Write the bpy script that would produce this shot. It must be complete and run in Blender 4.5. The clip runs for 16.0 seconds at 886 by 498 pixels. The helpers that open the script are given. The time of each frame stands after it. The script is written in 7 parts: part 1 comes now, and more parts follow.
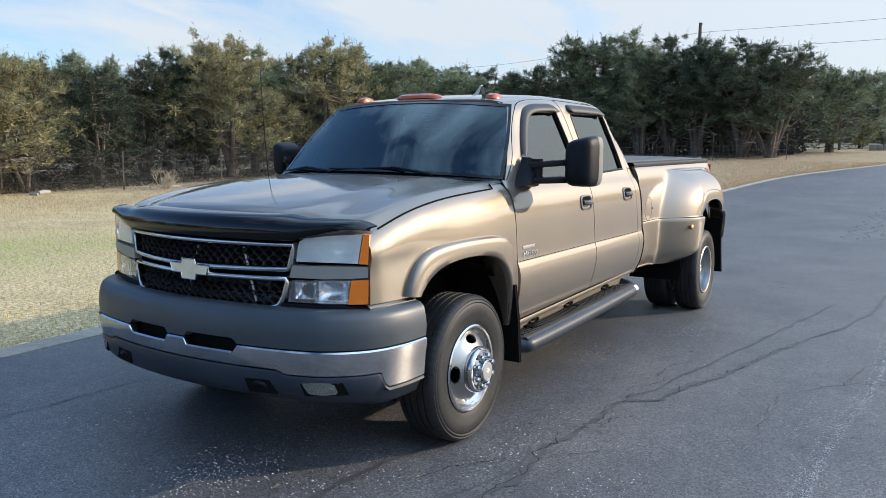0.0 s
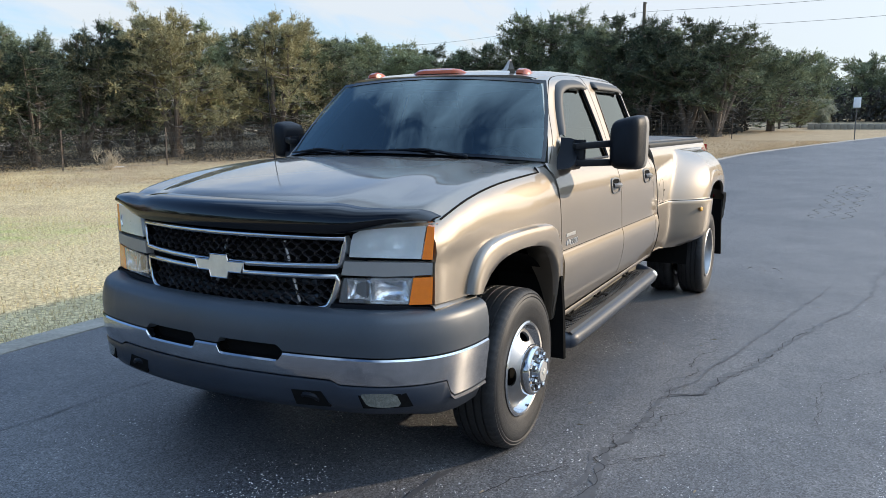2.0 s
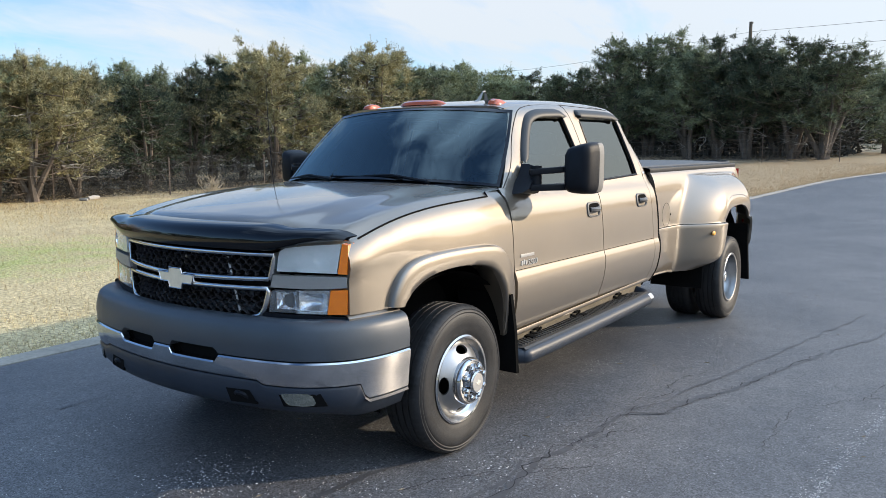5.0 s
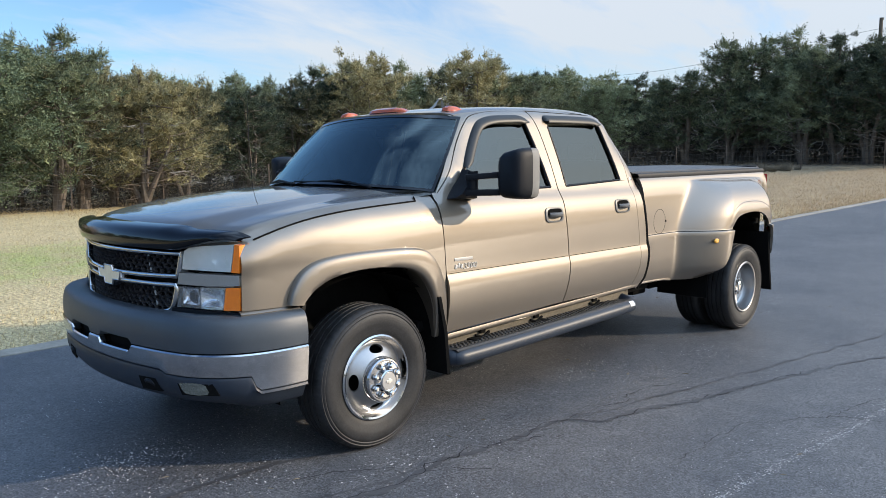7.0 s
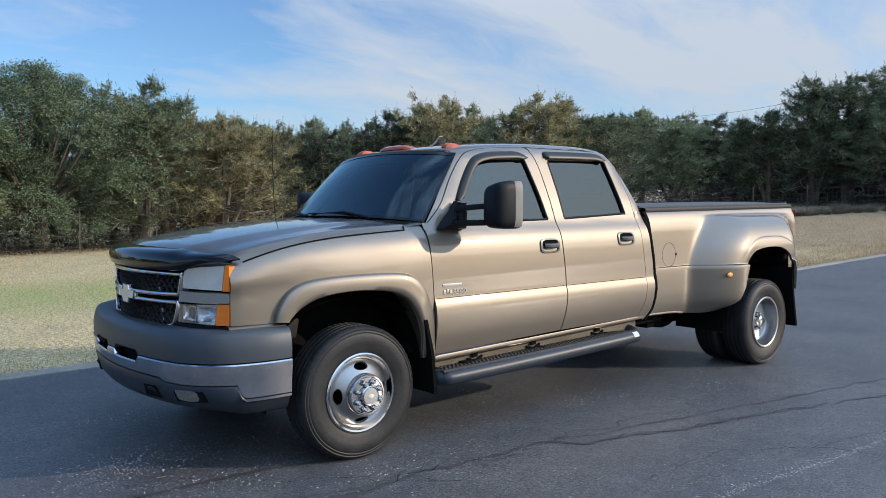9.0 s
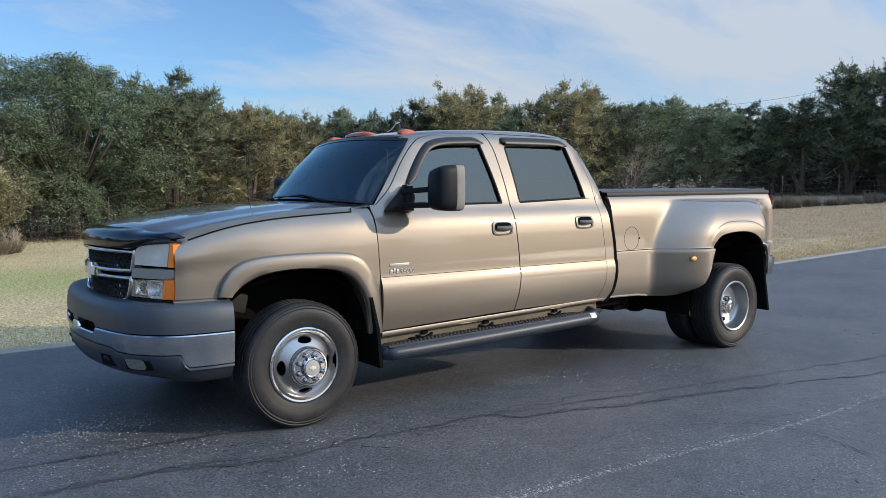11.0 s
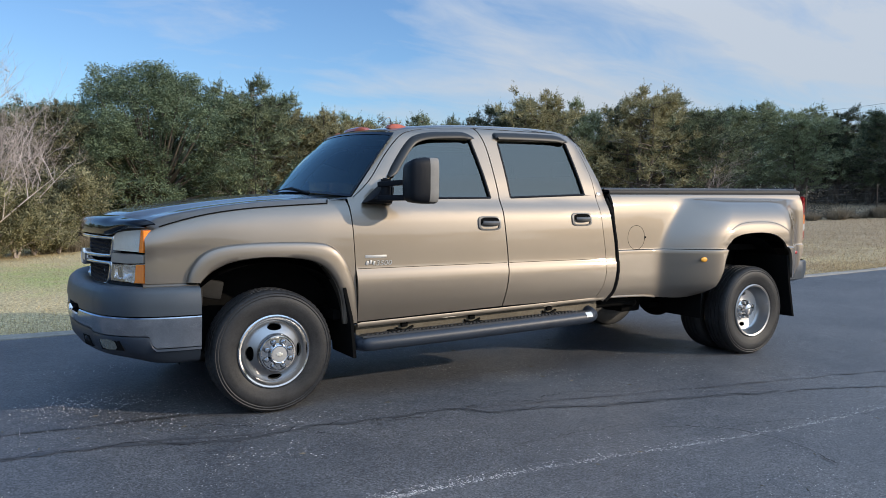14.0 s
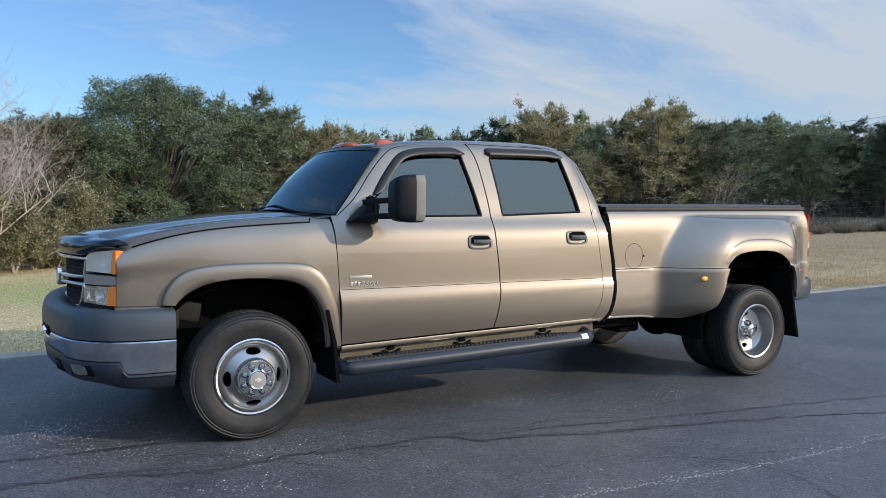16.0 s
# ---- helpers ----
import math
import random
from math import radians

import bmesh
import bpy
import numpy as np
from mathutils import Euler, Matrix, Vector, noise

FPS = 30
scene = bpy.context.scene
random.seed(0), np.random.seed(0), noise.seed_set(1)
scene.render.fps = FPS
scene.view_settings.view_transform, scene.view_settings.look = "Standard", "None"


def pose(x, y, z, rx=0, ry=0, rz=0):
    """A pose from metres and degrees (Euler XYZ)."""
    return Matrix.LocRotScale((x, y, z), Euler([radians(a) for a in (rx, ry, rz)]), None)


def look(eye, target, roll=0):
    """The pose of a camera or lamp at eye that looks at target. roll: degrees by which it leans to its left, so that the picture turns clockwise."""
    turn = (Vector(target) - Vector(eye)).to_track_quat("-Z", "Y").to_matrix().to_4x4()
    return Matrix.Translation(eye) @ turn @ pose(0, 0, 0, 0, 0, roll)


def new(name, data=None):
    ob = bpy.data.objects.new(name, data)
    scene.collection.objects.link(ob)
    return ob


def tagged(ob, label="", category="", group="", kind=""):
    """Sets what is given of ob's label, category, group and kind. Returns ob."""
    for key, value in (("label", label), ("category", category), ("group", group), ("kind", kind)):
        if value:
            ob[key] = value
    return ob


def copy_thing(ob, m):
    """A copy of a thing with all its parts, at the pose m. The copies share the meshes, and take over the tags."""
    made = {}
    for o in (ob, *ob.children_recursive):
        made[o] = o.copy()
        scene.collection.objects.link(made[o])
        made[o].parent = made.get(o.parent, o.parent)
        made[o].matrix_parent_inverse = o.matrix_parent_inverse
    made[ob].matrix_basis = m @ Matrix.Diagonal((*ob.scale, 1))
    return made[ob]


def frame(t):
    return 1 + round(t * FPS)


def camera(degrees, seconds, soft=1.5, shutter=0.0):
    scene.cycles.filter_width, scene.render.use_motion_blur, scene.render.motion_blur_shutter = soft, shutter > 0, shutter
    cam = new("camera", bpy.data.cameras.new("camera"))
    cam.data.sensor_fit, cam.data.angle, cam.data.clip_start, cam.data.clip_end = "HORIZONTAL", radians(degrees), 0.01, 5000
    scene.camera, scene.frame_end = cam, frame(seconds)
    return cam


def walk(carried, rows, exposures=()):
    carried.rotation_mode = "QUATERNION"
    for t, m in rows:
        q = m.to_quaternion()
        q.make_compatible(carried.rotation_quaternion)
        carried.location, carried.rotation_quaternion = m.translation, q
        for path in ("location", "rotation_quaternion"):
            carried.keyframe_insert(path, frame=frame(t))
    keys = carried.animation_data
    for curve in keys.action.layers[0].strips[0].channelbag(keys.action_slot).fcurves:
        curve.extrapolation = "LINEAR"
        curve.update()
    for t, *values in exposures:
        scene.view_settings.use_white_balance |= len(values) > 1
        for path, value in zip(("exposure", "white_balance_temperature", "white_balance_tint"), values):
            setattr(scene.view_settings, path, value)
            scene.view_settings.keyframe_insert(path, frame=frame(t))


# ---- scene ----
cam = camera(59.4, 16.0, 0.85)
EXPOSURE = [(0.0, 0.77, 7000, 10), (2.0, 0.85, 7100, 10), (4.0, 0.88, 7100, 10), (7.0, 0.73, 6950, 10), (8.0, 0.49, 6700, 10), (9.0, 0.42, 6650, 10), (16.0, 0.35, 6650, 10)]
PATH = [
    (0, (-3.422, -2.954, 1.509), (-1.742, -1.899, 1.258), 0.4),
    (0.5, (-3.453, -2.686, 1.515), (-1.735, -1.699, 1.245), 0.5),
    (1, (-3.381, -2.485, 1.515), (-1.648, -1.528, 1.231), 0.5),
    (1.5, (-3.35, -2.365, 1.51), (-1.608, -1.427, 1.218), 0.4),
    (2, (-3.368, -2.311, 1.512), (-1.618, -1.39, 1.209), 0.4),
    (2.5, (-3.356, -2.322, 1.513), (-1.604, -1.407, 1.206), -0.1),
    (3, (-3.34, -2.384, 1.509), (-1.596, -1.456, 1.199), -0.5),
    (3.5, (-3.334, -2.492, 1.517), (-1.61, -1.522, 1.22), -0.6),
    (3.7, (-3.336, -2.566, 1.52), (-1.626, -1.57, 1.23), -0.5),
    (5.8, (-2.976, -3.573, 1.534), (-1.441, -2.313, 1.299), -0.1),
    (6, (-2.896, -3.67, 1.529), (-1.383, -2.383, 1.291), -0.2),
    (6.5, (-2.688, -3.873, 1.537), (-1.228, -2.528, 1.296), -0.2),
    (7, (-2.628, -4.052, 1.527), (-1.208, -2.662, 1.301), -0.2),
    (7.5, (-2.587, -4.236, 1.527), (-1.213, -2.795, 1.332), -0.1),
    (8, (-2.478, -4.443, 1.477), (-1.181, -2.928, 1.332), -0.0),
    (8.5, (-2.431, -4.584, 1.465), (-1.174, -3.034, 1.343), -0.1),
    (9, (-2.422, -4.661, 1.464), (-1.152, -3.12, 1.346), -0.2),
    (9.5, (-2.417, -4.733, 1.462), (-1.127, -3.209, 1.353), -0.2),
    (10, (-2.377, -4.876, 1.425), (-1.095, -3.346, 1.304), -0.2),
    (10.2, (-2.335, -4.945, 1.425), (-1.067, -3.404, 1.292), -0.2),
    (12.5, (-1.609, -5.587, 1.374), (-0.555, -3.89, 1.27), -0.0),
    (13, (-1.509, -5.661, 1.355), (-0.48, -3.949, 1.26), 0.0),
    (13.5, (-1.487, -5.653, 1.35), (-0.472, -3.933, 1.247), 0.2),
    (14, (-1.483, -5.628, 1.329), (-0.484, -3.899, 1.203), 0.4),
    (14.5, (-1.484, -5.623, 1.357), (-0.491, -3.891, 1.244), 0.4),
    (15, (-1.432, -5.628, 1.367), (-0.439, -3.894, 1.295), 0.4),
    (15.5, (-1.385, -5.583, 1.358), (-0.387, -3.851, 1.282), 0.4),
    (16, (-1.277, -5.518, 1.37), (-0.293, -3.779, 1.275), 0.4),
]
walk(cam, [(t, look(eye, target, roll)) for t, eye, target, roll in PATH], EXPOSURE)

# ---- world, sun, exposure ----
SUN_ELEV, SUN_AZ = radians(19.0), math.atan2(0.70, -0.71)   # azimuth from +y towards +x
world = bpy.data.worlds.new("world")
scene.world = world
world.use_nodes = True
wt = world.node_tree
wt.nodes.clear()


def wnode(kind, **kw):
    n = wt.nodes.new(kind)
    for k, v in kw.items():
        n.inputs[k].default_value = v
    return n


sky = wt.nodes.new("ShaderNodeTexSky")
sky.sky_type, sky.sun_disc = "NISHITA", False
sky.sun_elevation, sky.sun_rotation = SUN_ELEV, SUN_AZ
sky.altitude, sky.air_density, sky.dust_density, sky.ozone_density = 250, 1.0, 0.6, 1.5
wc = wt.nodes.new("ShaderNodeTexCoord")
sep = wt.nodes.new("ShaderNodeSeparateXYZ")
wt.links.new(wc.outputs["Generated"], sep.inputs[0])


def wmath(op, a, b):
    n = wt.nodes.new("ShaderNodeMath")
    n.operation = op
    for i, s in enumerate((a, b)):
        if s is None:
            continue
        if isinstance(s, (int, float)):
            n.inputs[i].default_value = s
        else:
            wt.links.new(s, n.inputs[i])
    return n.outputs[0]


lift = wmath("ADD", wmath("MAXIMUM", sep.outputs[2], 0.0), 0.22)
comb = wt.nodes.new("ShaderNodeCombineXYZ")
wt.links.new(wmath("DIVIDE", sep.outputs[0], lift), comb.inputs[0])
wt.links.new(wmath("DIVIDE", sep.outputs[1], lift), comb.inputs[1])
cmap = wt.nodes.new("ShaderNodeMapping")
cmap.inputs["Rotation"].default_value = (0, 0, radians(-28))
cmap.inputs["Scale"].default_value = (0.55, 1.25, 1)
cmap.inputs["Location"].default_value = (0.35, 0.1, 0)
wt.links.new(comb.outputs[0], cmap.inputs[0])
cl1 = wnode("ShaderNodeTexNoise", Scale=1.15, Detail=7, Roughness=0.56, Distortion=0.5)
wt.links.new(cmap.outputs[0], cl1.inputs["Vector"])
cl2 = wnode("ShaderNodeTexNoise", Scale=4.2, Detail=6, Roughness=0.6, Distortion=0.8)
wt.links.new(cmap.outputs[0], cl2.inputs["Vector"])
side_bias = wmath("ADD", wmath("MULTIPLY", sep.outputs[0], 0.31), wmath("MULTIPLY", sep.outputs[1], -0.16))
cover = wmath("ADD", wmath("ADD", cl1.outputs[0], wmath("MULTIPLY", wmath("SUBTRACT", cl2.outputs[0], 0.5), 0.34)), side_bias)
low = wmath("MULTIPLY", wmath("SUBTRACT", 0.30, sep.outputs[2]), 0.5)
cover = wmath("ADD", cover, wmath("MAXIMUM", low, -0.05))
# extra cloud on the sides out of view, added as fill light
fill_cloud = wmath("ADD", wmath("MAXIMUM", wmath("MULTIPLY", sep.outputs[0], -0.22), 0.0), wmath("MAXIMUM", wmath("MULTIPLY", sep.outputs[1], -0.25), 0.0))
cover = wmath("ADD", wmath("ADD", cover, fill_cloud), wmath("MAXIMUM", wmath("MULTIPLY", wmath("SUBTRACT", sep.outputs[2], 0.35), 0.36), 0.0))
ramp = wt.nodes.new("ShaderNodeValToRGB")
ramp.color_ramp.elements[0].position, ramp.color_ramp.elements[1].position = 0.47, 0.76
wt.links.new(cover, ramp.inputs[0])
mix = wt.nodes.new("ShaderNodeMix")
mix.data_type = "RGBA"
wt.links.new(wmath("MULTIPLY", ramp.outputs[0], 0.85), mix.inputs[0])
tint = wt.nodes.new("ShaderNodeMix")
tint.data_type, tint.blend_type = "RGBA", "MULTIPLY"
tint.inputs[0].default_value = 1.0
tint.inputs[7].default_value = (0.54, 0.72, 0.95, 1)
wt.links.new(sky.outputs[0], tint.inputs[6])
wt.links.new(tint.outputs[2], mix.inputs[6])
glow = wt.nodes.new("ShaderNodeVectorMath")
glow.operation = "DOT_PRODUCT"
wt.links.new(wc.outputs["Generated"], glow.inputs[0])
glow.inputs[1].default_value = (math.sin(SUN_AZ) * math.cos(SUN_ELEV), math.cos(SUN_AZ) * math.cos(SUN_ELEV), math.sin(SUN_ELEV))
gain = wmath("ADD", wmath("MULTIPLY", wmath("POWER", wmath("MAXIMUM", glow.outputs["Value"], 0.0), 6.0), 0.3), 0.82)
# clouds overhead, above the view, brightened for more fill
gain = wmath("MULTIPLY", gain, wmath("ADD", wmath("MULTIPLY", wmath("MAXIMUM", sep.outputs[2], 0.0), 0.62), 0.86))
# clouds behind the viewer brightened to light the truck's near side
viewer_fill = wmath("MAXIMUM", wmath("MULTIPLY", sep.outputs[1], -1.0), 0.0)
gain = wmath("MULTIPLY", gain, wmath("ADD", wmath("MULTIPLY", viewer_fill, 0.5), 1.0))
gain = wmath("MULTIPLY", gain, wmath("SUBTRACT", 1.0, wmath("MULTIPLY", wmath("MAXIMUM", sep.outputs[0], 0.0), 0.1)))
cloud = wt.nodes.new("ShaderNodeVectorMath")
cloud.operation = "SCALE"
hue = wt.nodes.new("ShaderNodeMix")
hue.data_type = "RGBA"
hue.clamp_factor = True
wt.links.new(wmath("MULTIPLY", wmath("SUBTRACT", sep.outputs[2], 0.22), 2.2), hue.inputs[0])
hue.inputs[6].default_value, hue.inputs[7].default_value = (4.15, 4.55, 5.1, 1), (4.0, 5.9, 8.8, 1)
wt.links.new(hue.outputs[2], cloud.inputs[0])
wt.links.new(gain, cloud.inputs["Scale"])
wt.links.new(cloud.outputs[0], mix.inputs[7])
bg = wnode("ShaderNodeBackground", Strength=0.15)
wt.links.new(mix.outputs[2], bg.inputs[0])
wout = wt.nodes.new("ShaderNodeOutputWorld")
wt.links.new(bg.outputs[0], wout.inputs[0])

sun = new("sun", bpy.data.lights.new("sun", "SUN"))
sun.data.energy, sun.data.angle, sun.data.color = 2.7, radians(0.6), (1.0, 0.86, 0.69)
sdir = Vector((math.sin(SUN_AZ) * math.cos(SUN_ELEV), math.cos(SUN_AZ) * math.cos(SUN_ELEV), math.sin(SUN_ELEV)))
sun.matrix_world = look(sdir * 60, (0, 0, 0))


# ---- materials ----
def mat(name, base, rough=0.5, metal=0.0, var=0.12, big=1.5, fine=60.0, bump=0.0, bump_scale=None, coat=0.0, rvar=0.0, spec=0.5,
        second=None, rand=0.0, trans=0.0, ior=1.45, subs=0.0, emit=None, coords="Object", isle=0.0):
    m = bpy.data.materials.new(name)
    m.use_nodes = True
    t = m.node_tree
    b = t.nodes["Principled BSDF"]
    b.inputs["Roughness"].default_value, b.inputs["Metallic"].default_value = rough, metal
    b.inputs["Specular IOR Level"].default_value, b.inputs["IOR"].default_value = spec, ior
    b.inputs["Transmission Weight"].default_value = trans
    b.inputs["Coat Weight"].default_value, b.inputs["Coat Roughness"].default_value = coat, 0.04
    b.inputs["Coat IOR"].default_value = 1.6
    if emit:
        b.inputs["Emission Color"].default_value, b.inputs["Emission Strength"].default_value = (*base, 1), emit
    tc = t.nodes.new("ShaderNodeTexCoord")
    src = tc.outputs[coords]

    def noise_tex(scale, detail=5.0, rough_n=0.6):
        n = t.nodes.new("ShaderNodeTexNoise")
        n.inputs["Scale"].default_value, n.inputs["Detail"].default_value, n.inputs["Roughness"].default_value = scale, detail, rough_n
        t.links.new(src, n.inputs["Vector"])
        return n.outputs[0]

    def math_n(op, a, c):
        n = t.nodes.new("ShaderNodeMath")
        n.operation = op
        for i, s in enumerate((a, c)):
            if isinstance(s, (int, float)):
                n.inputs[i].default_value = s
            else:
                t.links.new(s, n.inputs[i])
        return n.outputs[0]

    n1, n2 = noise_tex(big), noise_tex(fine, 3.0)
    fac = math_n("ADD", math_n("MULTIPLY", n1, 0.6), math_n("MULTIPLY", n2, 0.4))
    if rand:
        oi = t.nodes.new("ShaderNodeObjectInfo")
        fac = math_n("ADD", fac, math_n("MULTIPLY", math_n("SUBTRACT", oi.outputs["Random"], 0.5), rand))
    if isle:
        gi = t.nodes.new("ShaderNodeNewGeometry")
        fac = math_n("ADD", fac, math_n("MULTIPLY", math_n("SUBTRACT", gi.outputs["Random Per Island"], 0.5), isle))
    if var or second:
        r = t.nodes.new("ShaderNodeValToRGB")
        r.color_ramp.elements[0].position, r.color_ramp.elements[1].position = 0.33, 0.67
        c0 = [c * (1 - var) for c in base]
        c1 = [min(1, c * (1 + var)) for c in (second or base)]
        r.color_ramp.elements[0].color, r.color_ramp.elements[1].color = (*c0, 1), (*c1, 1)
        t.links.new(fac, r.inputs[0])
        t.links.new(r.outputs[0], b.inputs["Base Color"])
    else:
        b.inputs["Base Color"].default_value = (*base, 1)
    if rvar:
        t.links.new(math_n("ADD", math_n("MULTIPLY", math_n("SUBTRACT", n1, 0.5), rvar * 2), rough), b.inputs["Roughness"])
    if bump:
        bp = t.nodes.new("ShaderNodeBump")
        bp.inputs["Strength"].default_value, bp.inputs["Distance"].default_value = bump, 0.01
        t.links.new(noise_tex(bump_scale or fine, 4.0), bp.inputs["Height"])
        t.links.new(bp.outputs[0], b.inputs["Normal"])
    if subs:
        tr = t.nodes.new("ShaderNodeBsdfTranslucent")
        mx = t.nodes.new("ShaderNodeMixShader")
        mx.inputs[0].default_value = subs
        if b.inputs["Base Color"].is_linked:
            t.links.new(b.inputs["Base Color"].links[0].from_socket, tr.inputs[0])
        t.links.new(b.outputs[0], mx.inputs[1])
        t.links.new(tr.outputs[0], mx.inputs[2])
        t.links.new(mx.outputs[0], t.nodes["Material Output"].inputs[0])
    return m


paint = mat("bronze metallic paint", (0.198, 0.170, 0.137), 0.49, 0.84, var=0.05, big=0.8, fine=1500, coat=1.0, rvar=0.04)
plastic = mat("black textured plastic", (0.0075, 0.009, 0.0125), 0.46, var=0.25, spec=0.2, big=4, fine=300, bump=0.12, bump_scale=700)
grey_plastic = mat("charcoal grey bumper plastic", (0.042, 0.053, 0.066), 0.42, spec=0.6, var=0.2, big=2.5, fine=200, bump=0.06, bump_scale=600, rvar=0.08)
valance_mat = mat("blue black valance plastic", (0.021, 0.029, 0.043), 0.42, var=0.25, spec=0.45, big=3, fine=250, bump=0.08, bump_scale=600, rvar=0.08)
black = mat("dark underside", (0.006, 0.006, 0.006), 0.9, var=0.4, big=6, fine=80, spec=0.1)
rubber = mat("tyre rubber", (0.011, 0.011, 0.0115), 0.55, var=0.35, second=(0.021, 0.021, 0.022), big=7, fine=90, spec=0.4, bump=0.15, bump_scale=260, rvar=0.1)
chrome = mat("chrome", (0.54, 0.54, 0.545), 0.10, 1.0, var=0.06, big=6, fine=90, rvar=0.06)
dull_chrome = mat("scuffed chrome", (0.54, 0.54, 0.55), 0.11, 1.0, var=0.14, big=5, fine=45, rvar=0.1)
steel = mat("brushed wheel steel", (0.34, 0.34, 0.34), 0.36, 1.0, var=0.08, big=9, fine=160, rvar=0.08)
acrylic = mat("black acrylic", (0.004, 0.0045, 0.006), 0.05, var=0.2, spec=0.45)
smoke = mat("smoked visor", (0.012, 0.012, 0.012), 0.45, var=0.2)
yellow_amber = mat("yellow amber lens", (0.8, 0.36, 0.03), 0.12, var=0.1, big=30, fine=220, coat=0.6)
amber = mat("amber lens", (0.98, 0.22, 0.018), 0.12, var=0.1, big=30, fine=220, coat=0.6, bump=0.2, bump_scale=160)
amber_dark = mat("orange roof lamp lens", (0.42, 0.075, 0.018), 0.22, var=0.12, big=20, fine=140, coat=0.5)
wheel_paint = mat("silver wheel steel", (0.5, 0.5, 0.5), 0.35, 0.35, var=0.12, big=7, fine=120, rvar=0.08)
badge_silver = mat("silver badge", (0.4, 0.395, 0.385), 0.4, 0.5, var=0.08)
red_lens = mat("red lens", (0.42, 0.02, 0.02), 0.12, var=0.1, big=20, fine=150, coat=0.6)
white_lens = mat("white lens", (0.6, 0.6, 0.58), 0.15, var=0.1, coat=0.5)
reflector = mat("lamp reflector", (0.95, 0.98, 0.99), 0.16, 0.75, var=0.08, big=22, fine=70, bump=0.5, bump_scale=30)
# lighter than the black housing, to paint its sunlit edge
rim_grey = mat("pale grey plastic for the sunlit rim", (0.2, 0.19, 0.175), 0.6, var=0.15, big=8, fine=150)
handle_grey = mat("satin grey handle plastic", (0.1, 0.098, 0.095), 0.35, var=0.12, big=8, fine=150)
bowl_mat = mat("bright lamp bowl", (0.95, 0.96, 0.98), 0.1, 0.95, var=0.05, big=20, fine=60, bump=0.25, bump_scale=45)
emblem_mat = mat("pale gold emblem", (0.66, 0.64, 0.56), 0.3, 0.3, var=0.1, big=20, coat=0.5)
bar_plastic = mat("grey bronze plastic", (0.29, 0.28, 0.265), 0.4, 0.2, var=0.1, big=4, fine=200)
fog_glass = mat("fog lamp glass", (0.22, 0.23, 0.20), 0.14, 0.6, var=0.3, big=40, fine=120, bump=0.5, bump_scale=60, coat=0.6)
liner_grey = mat("dusty grey wheel liner", (0.010, 0.0098, 0.0095), 0.75, var=0.5, big=7, fine=50)
tan_metal = mat("dusty underbody paint", (0.13, 0.11, 0.08), 0.75, var=0.4, big=5, fine=60)
seat_cloth = mat("dark grey seat cloth", (0.11, 0.112, 0.115), 0.9, var=0.2, big=5, fine=300, bump=0.2)
dash_mat = mat("grey dashboard", (0.2, 0.21, 0.21), 0.6, var=0.15, big=3, fine=250, bump=0.1)
frit = mat("black windscreen border", (0.008, 0.008, 0.009), 0.12, var=0.2, coat=0.6)
step_rubber = mat("black ribbed step rubber", (0.035, 0.035, 0.036), 0.5, var=0.3, big=5, fine=120)
tonneau_mat = mat("black vinyl cover", (0.04, 0.041, 0.044), 0.38, var=0.25, big=3, fine=180, bump=0.15)


def glass_mat(name, tint, thick_tint, gloss=(0.84, 1.0, 1.0)):
    m = bpy.data.materials.new(name)
    m.use_nodes = True
    t = m.node_tree
    t.nodes.clear()
    out = t.nodes.new("ShaderNodeOutputMaterial")
    tr, gl, mx, fr = (t.nodes.new(k) for k in ("ShaderNodeBsdfTransparent", "ShaderNodeBsdfGlossy", "ShaderNodeMixShader", "ShaderNodeFresnel"))
    tr.inputs[0].default_value = (*tint, 1)
    gl.inputs["Roughness"].default_value = 0.0
    gl.inputs["Color"].default_value = (*gloss, 1)
    fr.inputs["IOR"].default_value = thick_tint
    t.links.new(fr.outputs[0], mx.inputs[0])
    t.links.new(tr.outputs[0], mx.inputs[1])
    t.links.new(gl.outputs[0], mx.inputs[2])
    t.links.new(mx.outputs[0], out.inputs[0])
    return m


wind_glass = glass_mat("windscreen glass", (0.72, 0.82, 0.81), 2.3, (0.78, 0.96, 0.97))
tint_glass = glass_mat("tinted side glass", (0.24, 0.27, 0.25), 2.03, (0.9, 0.91, 0.81))
mirror_glass = mat("mirror", (0.8, 0.82, 0.84), 0.02, 1.0, var=0.0)

